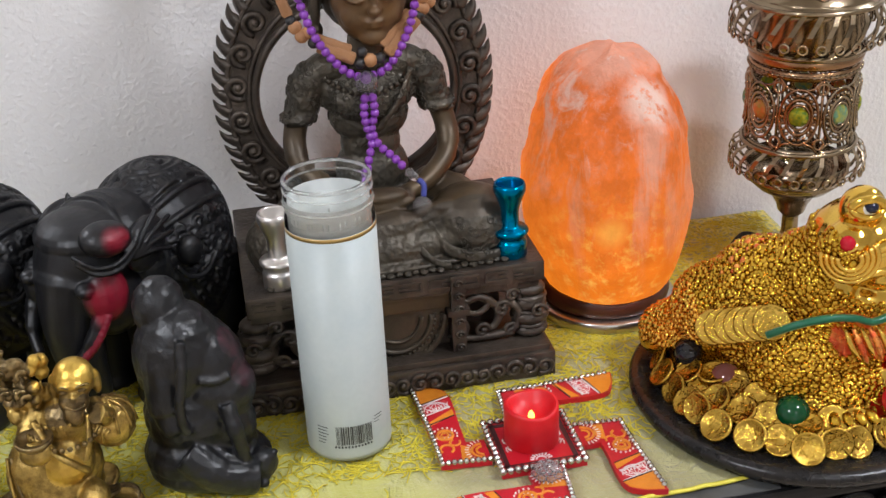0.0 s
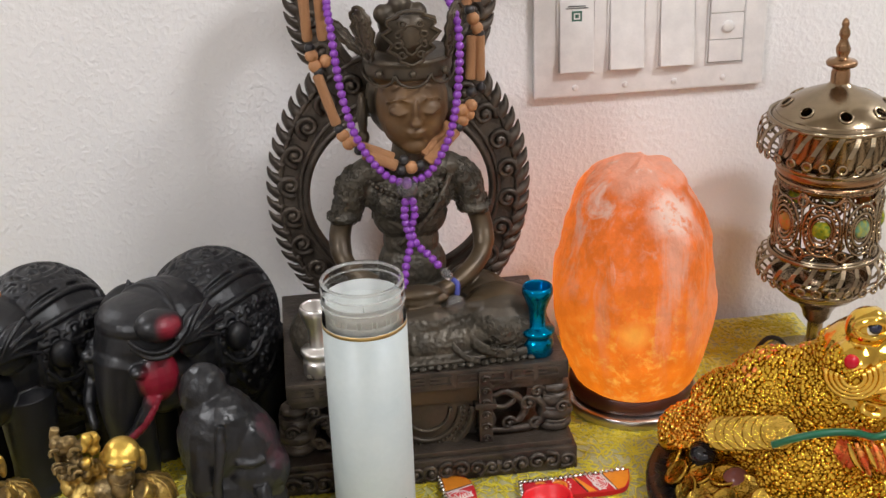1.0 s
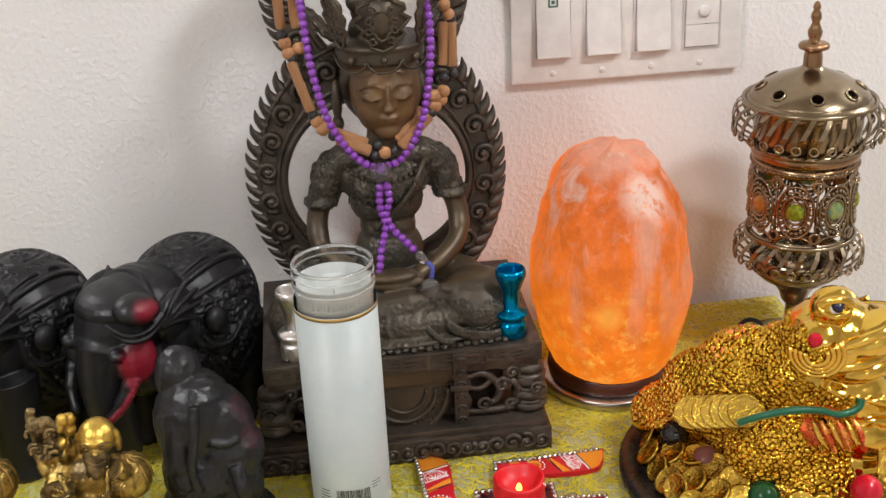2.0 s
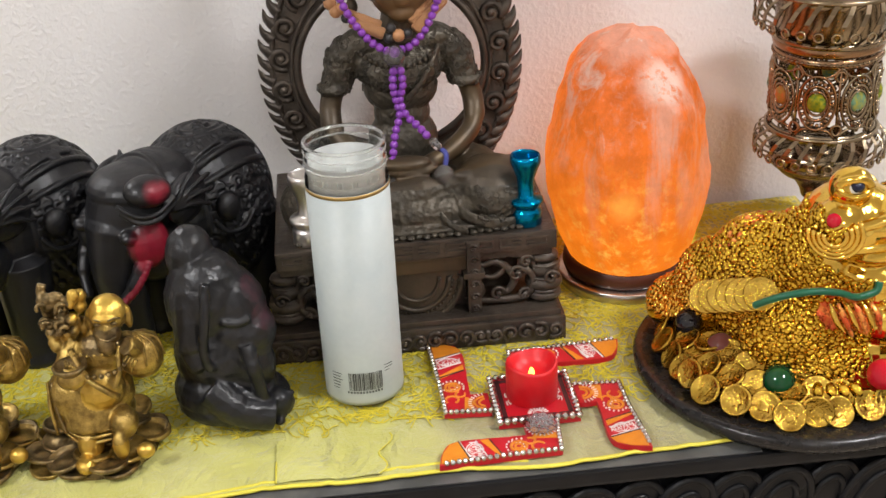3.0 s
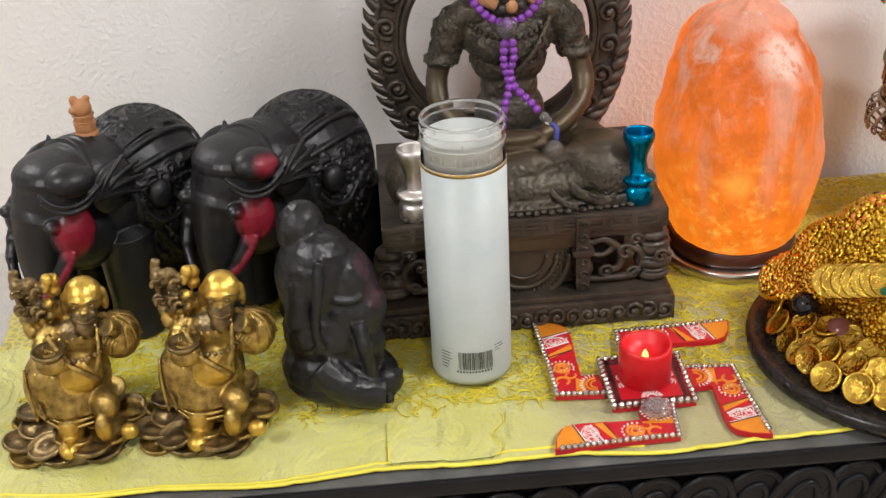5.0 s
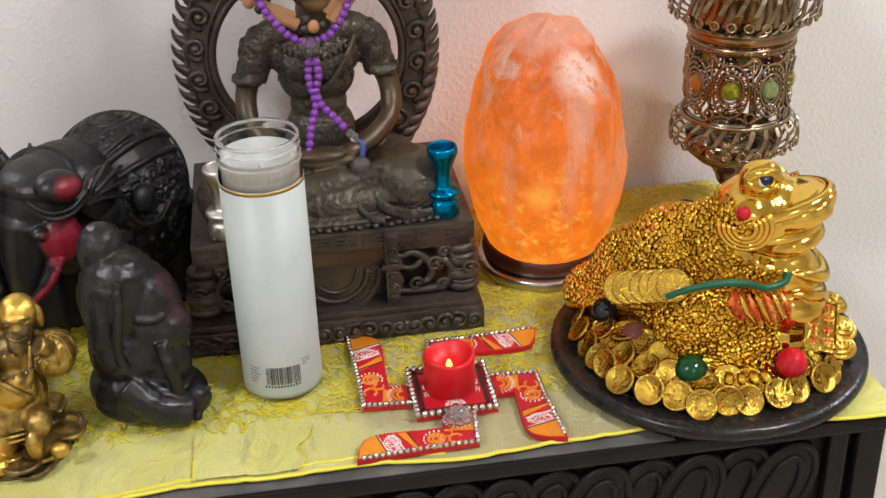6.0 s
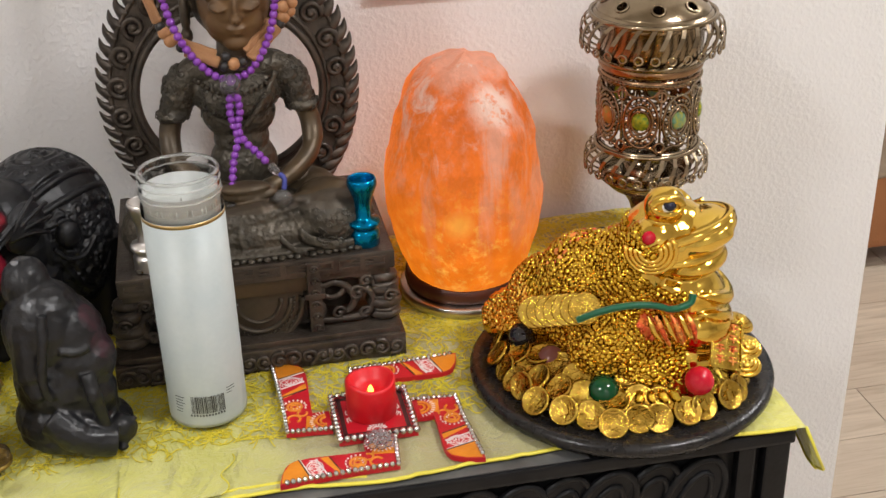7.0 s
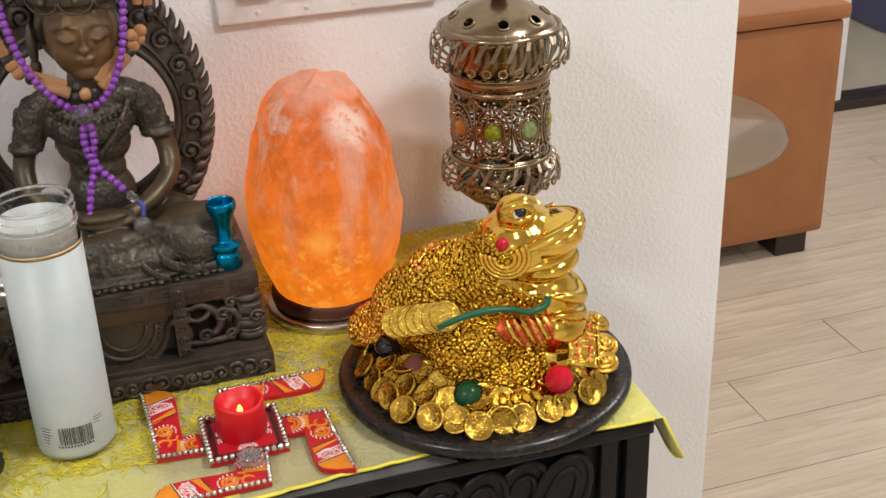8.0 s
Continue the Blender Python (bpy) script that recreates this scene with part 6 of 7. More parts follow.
    for k in range(9):
        ball(sk, (-0.002 + 0.009 * k / 2, -0.0215 - 0.004 * math.sin(k * 0.8), 0.0935 - 0.0008 * k * k / 4), 0.0014, 6)
    # face, fingers and beads
    for sx_ in (-1, 1):
        ball(sk, (0.021 + sx_ * 0.0052, -0.0152, 0.1105), (0.0028, 0.0016, 0.0012), 8, mi=1)
        tube(sk, smoothed([(0.021 + sx_ * 0.002, -0.0168, 0.1135), (0.021 + sx_ * 0.006, -0.0160, 0.1145), (0.021 + sx_ * 0.0095, -0.0125, 0.1125)], 3), 0.0008, 5, mi=1)
        for k in range(4):
            tube(sk, [(0.012 + sx_ * 0.021 + 0.002 * k, -0.021 - 0.001 * k, 0.088 - 0.001 * k), (0.011 + sx_ * 0.019 + 0.002 * k, -0.025, 0.085 - 0.001 * k)], 0.0013, 5)
    tube(sk, smoothed([(0.015, -0.0175, 0.1015), (0.021, -0.0195, 0.0995), (0.027, -0.0175, 0.1015)], 4), 0.0011, 5, mi=1)
    for k in range(26):
        a = 6.2832 * k / 26
        ball(sk, (0.012 + 0.0195 * math.cos(a), -0.012 + 0.0135 * math.sin(a) - 0.002, 0.083 + 0.006 * math.sin(a)), 0.0019, 6, mi=1)
    for k in range(7):
        tube(sk, smoothed([(-0.027 + 0.003 * k, -0.010 - 0.001 * k, 0.066), (-0.026 + 0.004 * k, -0.019, 0.048), (-0.024 + 0.006 * k, -0.022, 0.030)], 4), 0.0012, 5, mi=k % 2)
    for k in range(14):
        p = Vector((-0.011 + rnd.uniform(-0.009, 0.009), -0.006 + rnd.uniform(-0.007, 0.004), 0.114 + rnd.uniform(-0.012, 0.015)))
        tube(sk, [p + Vector((0.0026 * math.cos(q), -0.0008 * q, 0.0026 * math.sin(q))) for q in (0.8 * j for j in range(6))], 0.0014, 6, mi=1)
    for k in range(10):
        a = 6.2832 * k / 10
        tube(sk, smoothed([(0.038, -0.004, 0.095), (0.038 + 0.012 * math.cos(a), 0.012 * math.sin(a), 0.088), (0.038 + 0.0158 * math.cos(a), 0.0152 * math.sin(a), 0.074)], 3), 0.0011, 5)
    return sk


gilded = thing("gilded_figurine", (-0.1025, 0.727, 0.7825), "antique gold laughing figurine with staff and sack on coins", "figurine", "gilded figurines")
part("figure", gilded_figure(), [ANTIQUE, ANTIQUE_DARK, ANTIQUE_BRIGHT], gilded, "", False)
bm = bmesh.new()
lathe(bm, [(0, -0.0005), (0.038, -0.0005), (0.040, 0.001), (0.030, 0.007), (0, 0.009)], 24)
part("coin_bed", bm, ANTIQUE_DARK, gilded, "dark lumpy base", False)
_old = []
for mtl in (ANTIQUE, ANTIQUE_DARK):
    bm = bmesh.new()
    lathe(bm, [(0, -0.0012), (0.0112, -0.0012), (0.0118, -0.0006), (0.0118, 0.0012), (0.0106, 0.0018), (0.0098, 0.0010), (0.0042, 0.0010), (0.0036, 0.0016), (0, 0.0016)], 18)
    _old.append(mesh_of(bm, mtl))
rnd = random.Random(12)
for k in range(26):
    a = k * 2.39996
    rad = 0.012 + 0.030 * math.sqrt((k % 13) / 13)
    z = 0.0028 + (0.0062 if k > 12 else 0) + 0.0045 * (1 - rad / 0.046) + (0.004 if math.sin(a) > 0.3 else 0)
    piece("old_coin", _old[k % 3 > 0], gilded, pose(rad * math.cos(a), rad * math.sin(a) * 0.85 - 0.002, z, rnd.uniform(-11, 11), rnd.uniform(-11, 11), rnd.uniform(0, 360)) @ Matrix.Scale(1.18, 4))
copy_thing(gilded, pose(-0.1960, 0.730, 0.7825, 0, 0, 9))

# ---- round tray, coins and golden toad ----
KX, KY = 0.417, 0.747
bm = bmesh.new()
lathe(bm, [(0, 0), (0.112, 0), (0.1185, 0.002), (0.121, 0.006), (0.121, 0.010), (0.119, 0.0128), (0.114, 0.0135), (0.110, 0.0122), (0, 0.0118)], 96)
single("round_tray", bm, TRAY, (KX, KY, 0.7825), "round dark polished stone tray on the cloth", "tray", world_space=False)
heap = thing("coin_heap", (KX, KY, 0.7945), "heap of gold coins with coloured balls on the tray", "coin heap")
bm = bmesh.new()
lathe(bm, [(0, 0), (0.090, 0), (0.094, 0.003), (0.090, 0.008), (0.080, 0.013), (0.066, 0.018), (0.048, 0.024), (0, 0.03)], 64)
for v in bm.verts:
    v.co += Vector((v.co.x, v.co.y, 0.02)).normalized() * 0.004 * noise.noise(v.co * 60)
    v.co.z = max(0.0003, v.co.z)
part("mound", bm, GOLD_WART, heap, "", False)
bm = bmesh.new()
lathe(bm, [(0, -0.0011), (0.0098, -0.0011), (0.0105, -0.0004), (0.0105, 0.0006), (0.0098, 0.0013), (0.0088, 0.0012), (0.0082, 0.0006), (0.0, 0.0006)], 22)
for q in range(4):
    m = pose(0, 0, 0, 0, 0, 90 * q)
    box(bm, (-0.0030, 0.0024, 0.0004), (0.0030, 0.0032, 0.0012), m=m)
    box(bm, (-0.0012, 0.0042, 0.0004), (0.0014, 0.0050, 0.0010), m=m)
    box(bm, (-0.0004, 0.0042, 0.0004), (0.0004, 0.0070, 0.0010), m=m)
_coin = mesh_of(bm, GOLD_COIN)
rng = random.Random(21)
for ring, (rad, z, count, tilt) in enumerate(((0.099, 0.0095, 32, 50), (0.085, 0.0165, 27, 34), (0.070, 0.0225, 21, 24), (0.056, 0.027, 15, 20))):
    for i in range(count):
        a = 6.2832 * (i + 0.5 * ring) / count + rng.uniform(-0.04, 0.04)
        r = rad + rng.uniform(-0.004, 0.003)
        m = pose(r * math.cos(a), r * math.sin(a), z + rng.uniform(-0.001, 0.002), 0, 0, math.degrees(a)) @ pose(0, 0, 0, 0, tilt + rng.uniform(-16, 14), 0) @ pose(0, 0, 0, rng.uniform(-10, 10), 0, rng.uniform(0, 360)) @ Matrix.Scale(1.12, 4)
        piece("coin", _coin, heap, m)
for p, r, mtl, lab in (((0.381, 0.6815, 0.8125), 0.0122, GEM_GREEN, "dark green glass ball"), ((0.3395, 0.7640, 0.8180), 0.0105, GEM_BLACK, "black glass ball"), ((0.355, 0.7315, 0.8135), 0.0115, GEM_PLUM, "dark plum glass ball"), ((0.450, 0.666, 0.8205), 0.0112, GEM_RED, "bright red glass ball")):
    bm = bmesh.new()
    ball(bm, p, r, 24)
    part("ball", bm, mtl, heap, lab)
bm = bmesh.new()
m = Matrix.Translation((0.477, 0.683, 0.838)) @ pose(0, 0, 0, 50, 0, 14) @ pose(0, 0, 0, 0, 0, -24)
box(bm, (-0.0135, -0.019, -0.0008), (0.0135, 0.019, 0.0008), 0.0006, m=m)
for x in (-0.0128, 0.0128):
    box(bm, (x - 0.0011, -0.019, 0.0006), (x + 0.0011, 0.019, 0.002), m=m)
for y in (-0.0182, 0.0182):
    box(bm, (-0.0128, y - 0.0011, 0.0006), (0.0128, y + 0.0011, 0.002), m=m)
tablet = part("tablet", bm, GOLD_COIN, heap, "gold tablet with a raised rim")
bm = bmesh.new()
for x in (-0.0055, 0.0055):
    for k in range(4):
        y = -0.0125 + k * 0.0085
        box(bm, (x - 0.0036, y - 0.0006, 0.0007), (x + 0.0036, y + 0.0006, 0.0016), m=m)
        box(bm, (x - 0.0006, y - 0.003, 0.0007), (x + 0.0006, y + 0.0034, 0.0015), m=m)
        box(bm, (x - 0.0030, y + 0.0022, 0.0007), (x + 0.0030, y + 0.0032, 0.0015), m=m)
part("tablet_marks", bm, GOLD_RED, tablet, "raised red marks")
for p, t in (((0.505, 0.705, 0.818), 20), ((0.512, 0.735, 0.822), 60), ((0.498, 0.690, 0.812), 0)):
    bm = bmesh.new()
    m = Matrix.Translation(p) @ pose(0, 0, 0, 24, 0, t)
    for k in range(3):
        tube(bm, [m @ Vector((0.0035 * (k + 1) * math.cos(q), 0.0032 * (k + 1) * math.sin(q), 0.004 - 0.0018 * k)) for q in (6.2832 * i / 20 for i in range(20))], 0.0022, 8, closed=True)
    ball(bm, m @ Vector((0, 0, 0.003)), 0.0034, 10)
    part("gold_ingot", bm, GOLD, heap, "coiled gold ingot")

bm = bmesh.new()
for c, r, t in (((0.400, 0.755, 0.845), (0.047, 0.046, 0.039), (0, -24, -20)), ((0.370, 0.782, 0.842), (0.035, 0.035, 0.033), (0, -14, 0)), ((0.392, 0.758, 0.866), (0.040, 0.040, 0.037), (0, -20, 0)), ((0.345, 0.802, 0.818), (0.030, 0.026, 0.018), (0, -22, 0)), ((0.420, 0.740, 0.878), (0.034, 0.040, 0.036), (0, -20, 0)),
                ((0.440, 0.724, 0.915), (0.034, 0.035, 0.030), (0, -10, -25)), ((0.461, 0.712, 0.922), (0.027, 0.030, 0.0165), (0, -22, -25)), ((0.474, 0.705, 0.930), (0.013, 0.022, 0.0085), (0, -25, -25)),
                ((0.458, 0.715, 0.899), (0.027, 0.029, 0.012), (0, -12, -25)), ((0.455, 0.716, 0.872), (0.029, 0.030, 0.024), (0, 0, 0)), ((0.462, 0.713, 0.845), (0.031, 0.032, 0.024), (0, 0, 0)), ((0.455, 0.718, 0.820), (0.036, 0.036, 0.022), (0, 0, 0)),
                ((0.431, 0.7085, 0.948), (0.0155, 0.0140, 0.0145), (0, -15, 0)), ((0.450, 0.741, 0.927), (0.0150, 0.0130, 0.0135), (0, 0, 0)), ((0.425, 0.706, 0.918), (0.021, 0.019, 0.022), (0, 0, 0)), ((0.452, 0.700, 0.921), (0.030, 0.012, 0.011), (0, -18, -25)),
                ((0.399, 0.709, 0.836), (0.036, 0.027, 0.030), (0, -12, -8)), ((0.425, 0.694, 0.818), (0.030, 0.020, 0.018), (0, 0, 0)), ((0.445, 0.800, 0.83), (0.045, 0.03, 0.03), (0, 0, 0))):
    ball(bm, c, r, 24, turn=t)
# loose folds of the throat
for z, q0, q1 in ((0.842, -1.9, 0.9), (0.860, -1.7, 0.8), (0.877, -1.8, 0.7)):
    tube(bm, [(0.4560 + 0.0295 * math.cos(q0 + (q1 - q0) * i / 16), 0.7150 + 0.0310 * math.sin(q0 + (q1 - q0) * i / 16), z + 0.006 * math.cos(i * 0.35)) for i in range(17)], [0.0012 + 0.0046 * math.sin(math.pi * i / 16) for i in range(17)], 10)
toad = fused(bm, 0.0014, 2)
HEAD = Vector((0.450, 0.718, 0.915))
spots = []
for f in toad.faces:
    c = f.calc_center_median()
    head = (c - HEAD).length < 0.043 or (c.x > 0.446 and c.y < 0.75) or (c.z > 0.925 and c.x > 0.412)
    painted = (c - Vector((0.424, 0.688, 0.862))).length < 0.0165 or (c - Vector((0.440, 0.690, 0.850))).length < 0.010
    if not head and not painted and c.z > 0.815 and rng.random() < 0.5:
        spots.append((c.copy(), f.normal.copy()))
    if painted:
        f.material_index = 3
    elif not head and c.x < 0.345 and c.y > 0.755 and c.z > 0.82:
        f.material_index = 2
    elif not head:
        f.material_index = 1
kept = []
rng.shuffle(spots)
cells = {}
for c, nrm in spots:
    key = (int(c.x / 0.0028), int(c.y / 0.0028), int(c.z / 0.0028))
    if key in cells:
        continue
    cells[key] = 1
    kept.append((c, nrm))
for c, nrm in kept[:6500]:
    red = c.y > 0.75 and c.z > 0.875 and rng.random() < 0.12
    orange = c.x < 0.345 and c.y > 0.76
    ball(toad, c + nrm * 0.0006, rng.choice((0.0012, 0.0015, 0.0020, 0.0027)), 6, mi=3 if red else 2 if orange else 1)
# throat rings, lips, brows, eyes
d = Vector((0.906, -0.423, 0))
side = Vector((0.423, 0.906, 0))
for lift, w, reach, r in ((0.006, 0.030, 0.046, 0.0042), (-0.010, 0.029, 0.040, 0.0042)):
    pts = [HEAD - d * 0.012 + side * (w * math.cos(q)) + d * (reach * math.sin(q)) + Vector((0, 0, lift + (0.016 if lift > 0 else 0.006) * math.sin(q))) for q in (math.pi * i / 24 for i in range(25))]
    tube(toad, pts, r, 10)
for s in (-1, 1):
    # brow dome, enamel eye, red stone, whorled cheek
    e = Vector((0.431, 0.7085, 0.948)) if s < 0 else Vector((0.450, 0.741, 0.927))
    o = (side * s * 0.85 + d * 0.25 + Vector((0, 0, 0.30))).normalized()
    up = (Vector((0, 0, 1)) - o * o.z).normalized()
    across = up.cross(o)
    ball(toad, e + o * 0.0098, (0.0058, 0.0058, 0.0054), 16, mi=5)
    ball(toad, e + o * 0.0125 + across * -s * 0.001 + up * 0.001, (0.0050, 0.0050, 0.0046), 14, mi=6)
    for lid, th in ((1, 0.0034), (-1, 0.0022)):
        tube(toad, [e + o * (0.0145 - 0.0045 * abs(math.cos(q))) + across * (0.0105 * math.cos(q)) + up * (lid * 0.0058 * math.sin(q)) for q in (math.pi * i / 14 for i in range(15))], th, 8)
    g = Vector((0.425, 0.706, 0.918)) if s < 0 else Vector((0.462, 0.748, 0.912))
    ball(toad, g + side * s * 0.0165 + d * -0.004 + Vector((0, 0, 0.013)), 0.0052, 16, mi=7)
    for k in range(4):
        rr = 0.0075 + 0.0035 * k
        tube(toad, [g + side * s * (0.0205 - 0.0012 * k) + d * (rr * math.cos(q) - 0.002) + Vector((0, 0, 0.003 + rr * math.sin(q))) for q in (3.0 + 3.9 * i / 18 for i in range(19))], 0.0019, 6)
    ball(toad, HEAD + d * 0.034 + side * s * 0.006 + Vector((0, 0, 0.020)), 0.0026, 8)
for k in range(6):
    tube(toad, smoothed([(0.412 + 0.006 * k, 0.6795 + 0.0003 * k, 0.874 - 0.0006 * k), (0.416 + 0.006 * k, 0.6745, 0.862), (0.424 + 0.005 * k, 0.6755, 0.850 - 0.002 * (k % 2))], 4), [0.0012] * 2 + [0.0022] * 4 + [0.0016] * 2 + [0.0008], 6, mi=3 if k % 2 else 0)
for k in range(4):
    ball(toad, (0.404 + 0.0085 * k, 0.667 - 0.001 * k, 0.812), (0.0044, 0.0085, 0.0055), 10, mi=1, turn=(0, 0, -15 + 10 * k))
# green ribbon with strung coins
tube(toad, smoothed([(0.362, 0.690, 0.872), (0.376, 0.681, 0.882), (0.396, 0.676, 0.887), (0.416, 0.676, 0.884), (0.430, 0.678, 0.878), (0.444, 0.680, 0.880), (0.447, 0.682, 0.886)], 6), 0.0026, 8, mi=4)
for k in range(7):
    m = Matrix.Translation((0.338 + 0.0056 * k, 0.722 - 0.0030 * k, 0.864 + 0.0014 * k)) @ pose(0, 0, 0, 58, 0, -24)
    lathe(toad, [(0, -0.0012), (0.0118, -0.0012), (0.0125, 0), (0.0118, 0.0012), (0.0108, 0.0008), (0.004, 0.0008), (0, 0.0008)], 18, mi=8, m=m)
EYEWHITE = plain("white_enamel", (0.8, 0.78, 0.74), 0.25)
EYEBLACK = plain("black_enamel", (0.01, 0.012, 0.03), 0.15)
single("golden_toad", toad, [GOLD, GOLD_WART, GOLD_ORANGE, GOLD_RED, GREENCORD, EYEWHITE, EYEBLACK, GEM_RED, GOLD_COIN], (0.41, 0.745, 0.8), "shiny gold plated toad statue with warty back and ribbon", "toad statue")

# ---- painted floor-art boards and tea light ----
RX, RY, RZ = 0.2125, 0.7295, 0.7827
mat_ob = thing("rangoli_set", (RX, RY, RZ), "red and orange painted board ornament with silver stud edges", "ornament")
TH = 0.0042
bm = bmesh.new()
ball(bm, (0, 0, 0), 0.0022, 8)
_stud = mesh_of(bm, STUD)


def studs(parent, pts, turn, size=1.0):
    for (x0, y0), (x1, y1) in zip(pts, pts[1:]):
        d = math.hypot(x1 - x0, y1 - y0)
        k = max(2, int(d / (0.0040 * size)))
        for i in range(k):
            p = turn @ Vector((x0 + (x1 - x0) * i / k, y0 + (y1 - y0) * i / k, TH + 0.0009))
            piece("stud", _stud, parent, Matrix.Translation(p) @ Matrix.Scale(size, 4))


def flat_line(bm, pts, r, mi=0):
    tube(bm, [(x, y, TH + 0.0003) for x, y in pts], r, 5, mi, flat=1.0)


def ring_line(bm, cx, cy, r, w, a0=0, a1=360, mi=0):
    n = max(6, int((a1 - a0) / 18))
    tube(bm, [(cx + r * math.cos(radians(a0 + (a1 - a0) * i / n)), cy + r * math.sin(radians(a0 + (a1 - a0) * i / n)), TH + 0.0003) for i in range(n + 1)], w, 5, mi)


def arm(turn_deg, length):
    turn = pose(0, 0, 0, 0, 0, turn_deg)
    L = length
    curve = smoothed([(-0.0455, L * 0.35, 0), (-0.0445, L * 0.7, 0), (-0.0475, L * 0.88, 0), (-0.058, L * 0.96, 0), (-0.0715, L, 0)], 4)
    outline = [(-0.0675, -0.0095), (-0.0325, -0.0125), (-0.0325, 0.0125), (-0.0455, 0.0125)] + [(p.x, p.y) for p in curve] + [(-0.0695, L * 0.6), (-0.068, L * 0.3)]
    bm = bmesh.new()
    prism(bm, outline, 0, TH, m=turn)
    board = part("board_arm", bm, RED_PAINT, mat_ob, "red painted board arm", False)
    bm = bmesh.new()
    tip = [(-0.0690, L * 0.72), (-0.0455, L * 0.80), (-0.0482, L * 0.88), (-0.058, L * 0.955), (-0.0695, L * 0.985)]
    prism(bm, tip, TH - 0.0002, TH + 0.0004, m=turn)
    part("orange_tip", bm, ORANGE_PAINT, board, "orange gold painted tip", False)
    bm = bmesh.new()
    prism(bm, [(-0.0675, L * 0.40), (-0.0462, L * 0.52), (-0.0462, L * 0.60), (-0.0685, L * 0.44)], TH - 0.0002, TH + 0.0004, m=turn)
    part("orange_band", bm, ORANGE_PAINT, board, "orange gold painted band", False)
    bm = bmesh.new()
    prism(bm, [(-0.0525, -0.008), (-0.0455, -0.0085), (-0.044, 0.006), (-0.050, 0.010)], TH - 0.0002, TH + 0.0003, m=turn)
    part("orange_field", bm, ORANGE_PAINT, board, "orange gold painted field", False)
    bm = bmesh.new()
    for y0, s in ((L * 0.62, 1), (L * 0.70, -1)):
        for k in range(5):
            a = radians(-70 + 35 * k)
            flat_line(bm, [(-0.057, y0 - s * 0.002), (-0.057 + 0.0085 * math.sin(a), y0 + s * 0.0065 * math.cos(a))], 0.00032)
        ring_line(bm, -0.057, y0, 0.0092, 0.0004, 0 if s > 0 else 180, 180 if s > 0 else 360)
    for k in range(11):
        a = radians(-20 + 22 * k)
        ball(bm, (-0.058 + 0.0088 * math.cos(a), L * 0.26 + 0.0088 * math.sin(a), TH + 0.0004), 0.00085, 6)
    for k in range(13):
        a = radians(95 + 14 * k)
        flat_line(bm, [(-0.036 + r_ * math.cos(a), r_ * math.sin(a)) for r_ in (0.0100, 0.0128)], 0.0005)
        b = radians(190 + 22 * k)
        flat_line(bm, [(-0.060 + r_ * math.cos(b), L * 0.30 + r_ * math.sin(b)) for r_ in (0.0064, 0.0086) if k < 9] or [(-0.06, L * 0.2), (-0.0602, L * 0.2)], 0.0005)
    # ladder of ticks beside the orange fields
    for k in range(9):
        u = (k + 0.5) / 9
        for y0, y1, dy in ((0.575, 0.655, 0.035),):
            x, y = -0.0675 + 0.0205 * u, L * (y0 + (y1 - y0) * u)
            flat_line(bm, [(x, y), (x - 0.0006, y + L * dy)], 0.00045)
    flat_line(bm, [(-0.067, L * 0.555), (-0.047, L * 0.635)], 0.0006)
    flat_line(bm, [(-0.068, L * 0.70), (-0.046, L * 0.785)], 0.0006)
    bmesh.ops.transform(bm, matrix=turn, verts=bm.verts)
    part("white_line", bm, WHITE_PAINT, board, "white dotted relief lines", False)
    bm = bmesh.new()
    ring_line(bm, -0.058, L * 0.26, 0.0055, 0.0012)
    ring_line(bm, -0.058, L * 0.26, 0.0026, 0.0009)
    ring_line(bm, -0.060, L * 0.08, 0.0048, 0.0010, -60, 220)
    ring_line(bm, -0.053, L * 0.15, 0.0036, 0.0009, 100, 380)
    ring_line(bm, -0.036, 0.0, 0.0078, 0.0011, 90, 270)
    ring_line(bm, -0.036, 0.0, 0.0045, 0.0010, 90, 270)
    bmesh.ops.transform(bm, matrix=turn, verts=bm.verts)
    part("orange_line", bm, ORANGE_PAINT, board, "orange painted curls", False)
    bm = bmesh.new()
    prism(bm, [(-0.066, L * 0.60), (-0.047, L * 0.66), (-0.049, L * 0.74), (-0.067, L * 0.69)], TH - 0.0002, TH + 0.00025, m=turn)
    part("pink_field", bm, PINK_PAINT, board, "pink painted field", False)
    bm = bmesh.new()
    flat_line(bm, [(-0.067, L * 0.42), (-0.0465, L * 0.51)], 0.0006)
    flat_line(bm, [(-0.0685, L * 0.715), (-0.0455, L * 0.795)], 0.0006)
    bmesh.ops.transform(bm, matrix=turn, verts=bm.verts)
    part("dark_line", bm, DARK_PAINT, board, "dark outlines", False)
    studs(board, [(-0.0335, -0.0115), (-0.0665, -0.0085), (-0.067, L * 0.3), (-0.0685, L * 0.6), (-0.0705, L * 0.99)], turn)
    return board


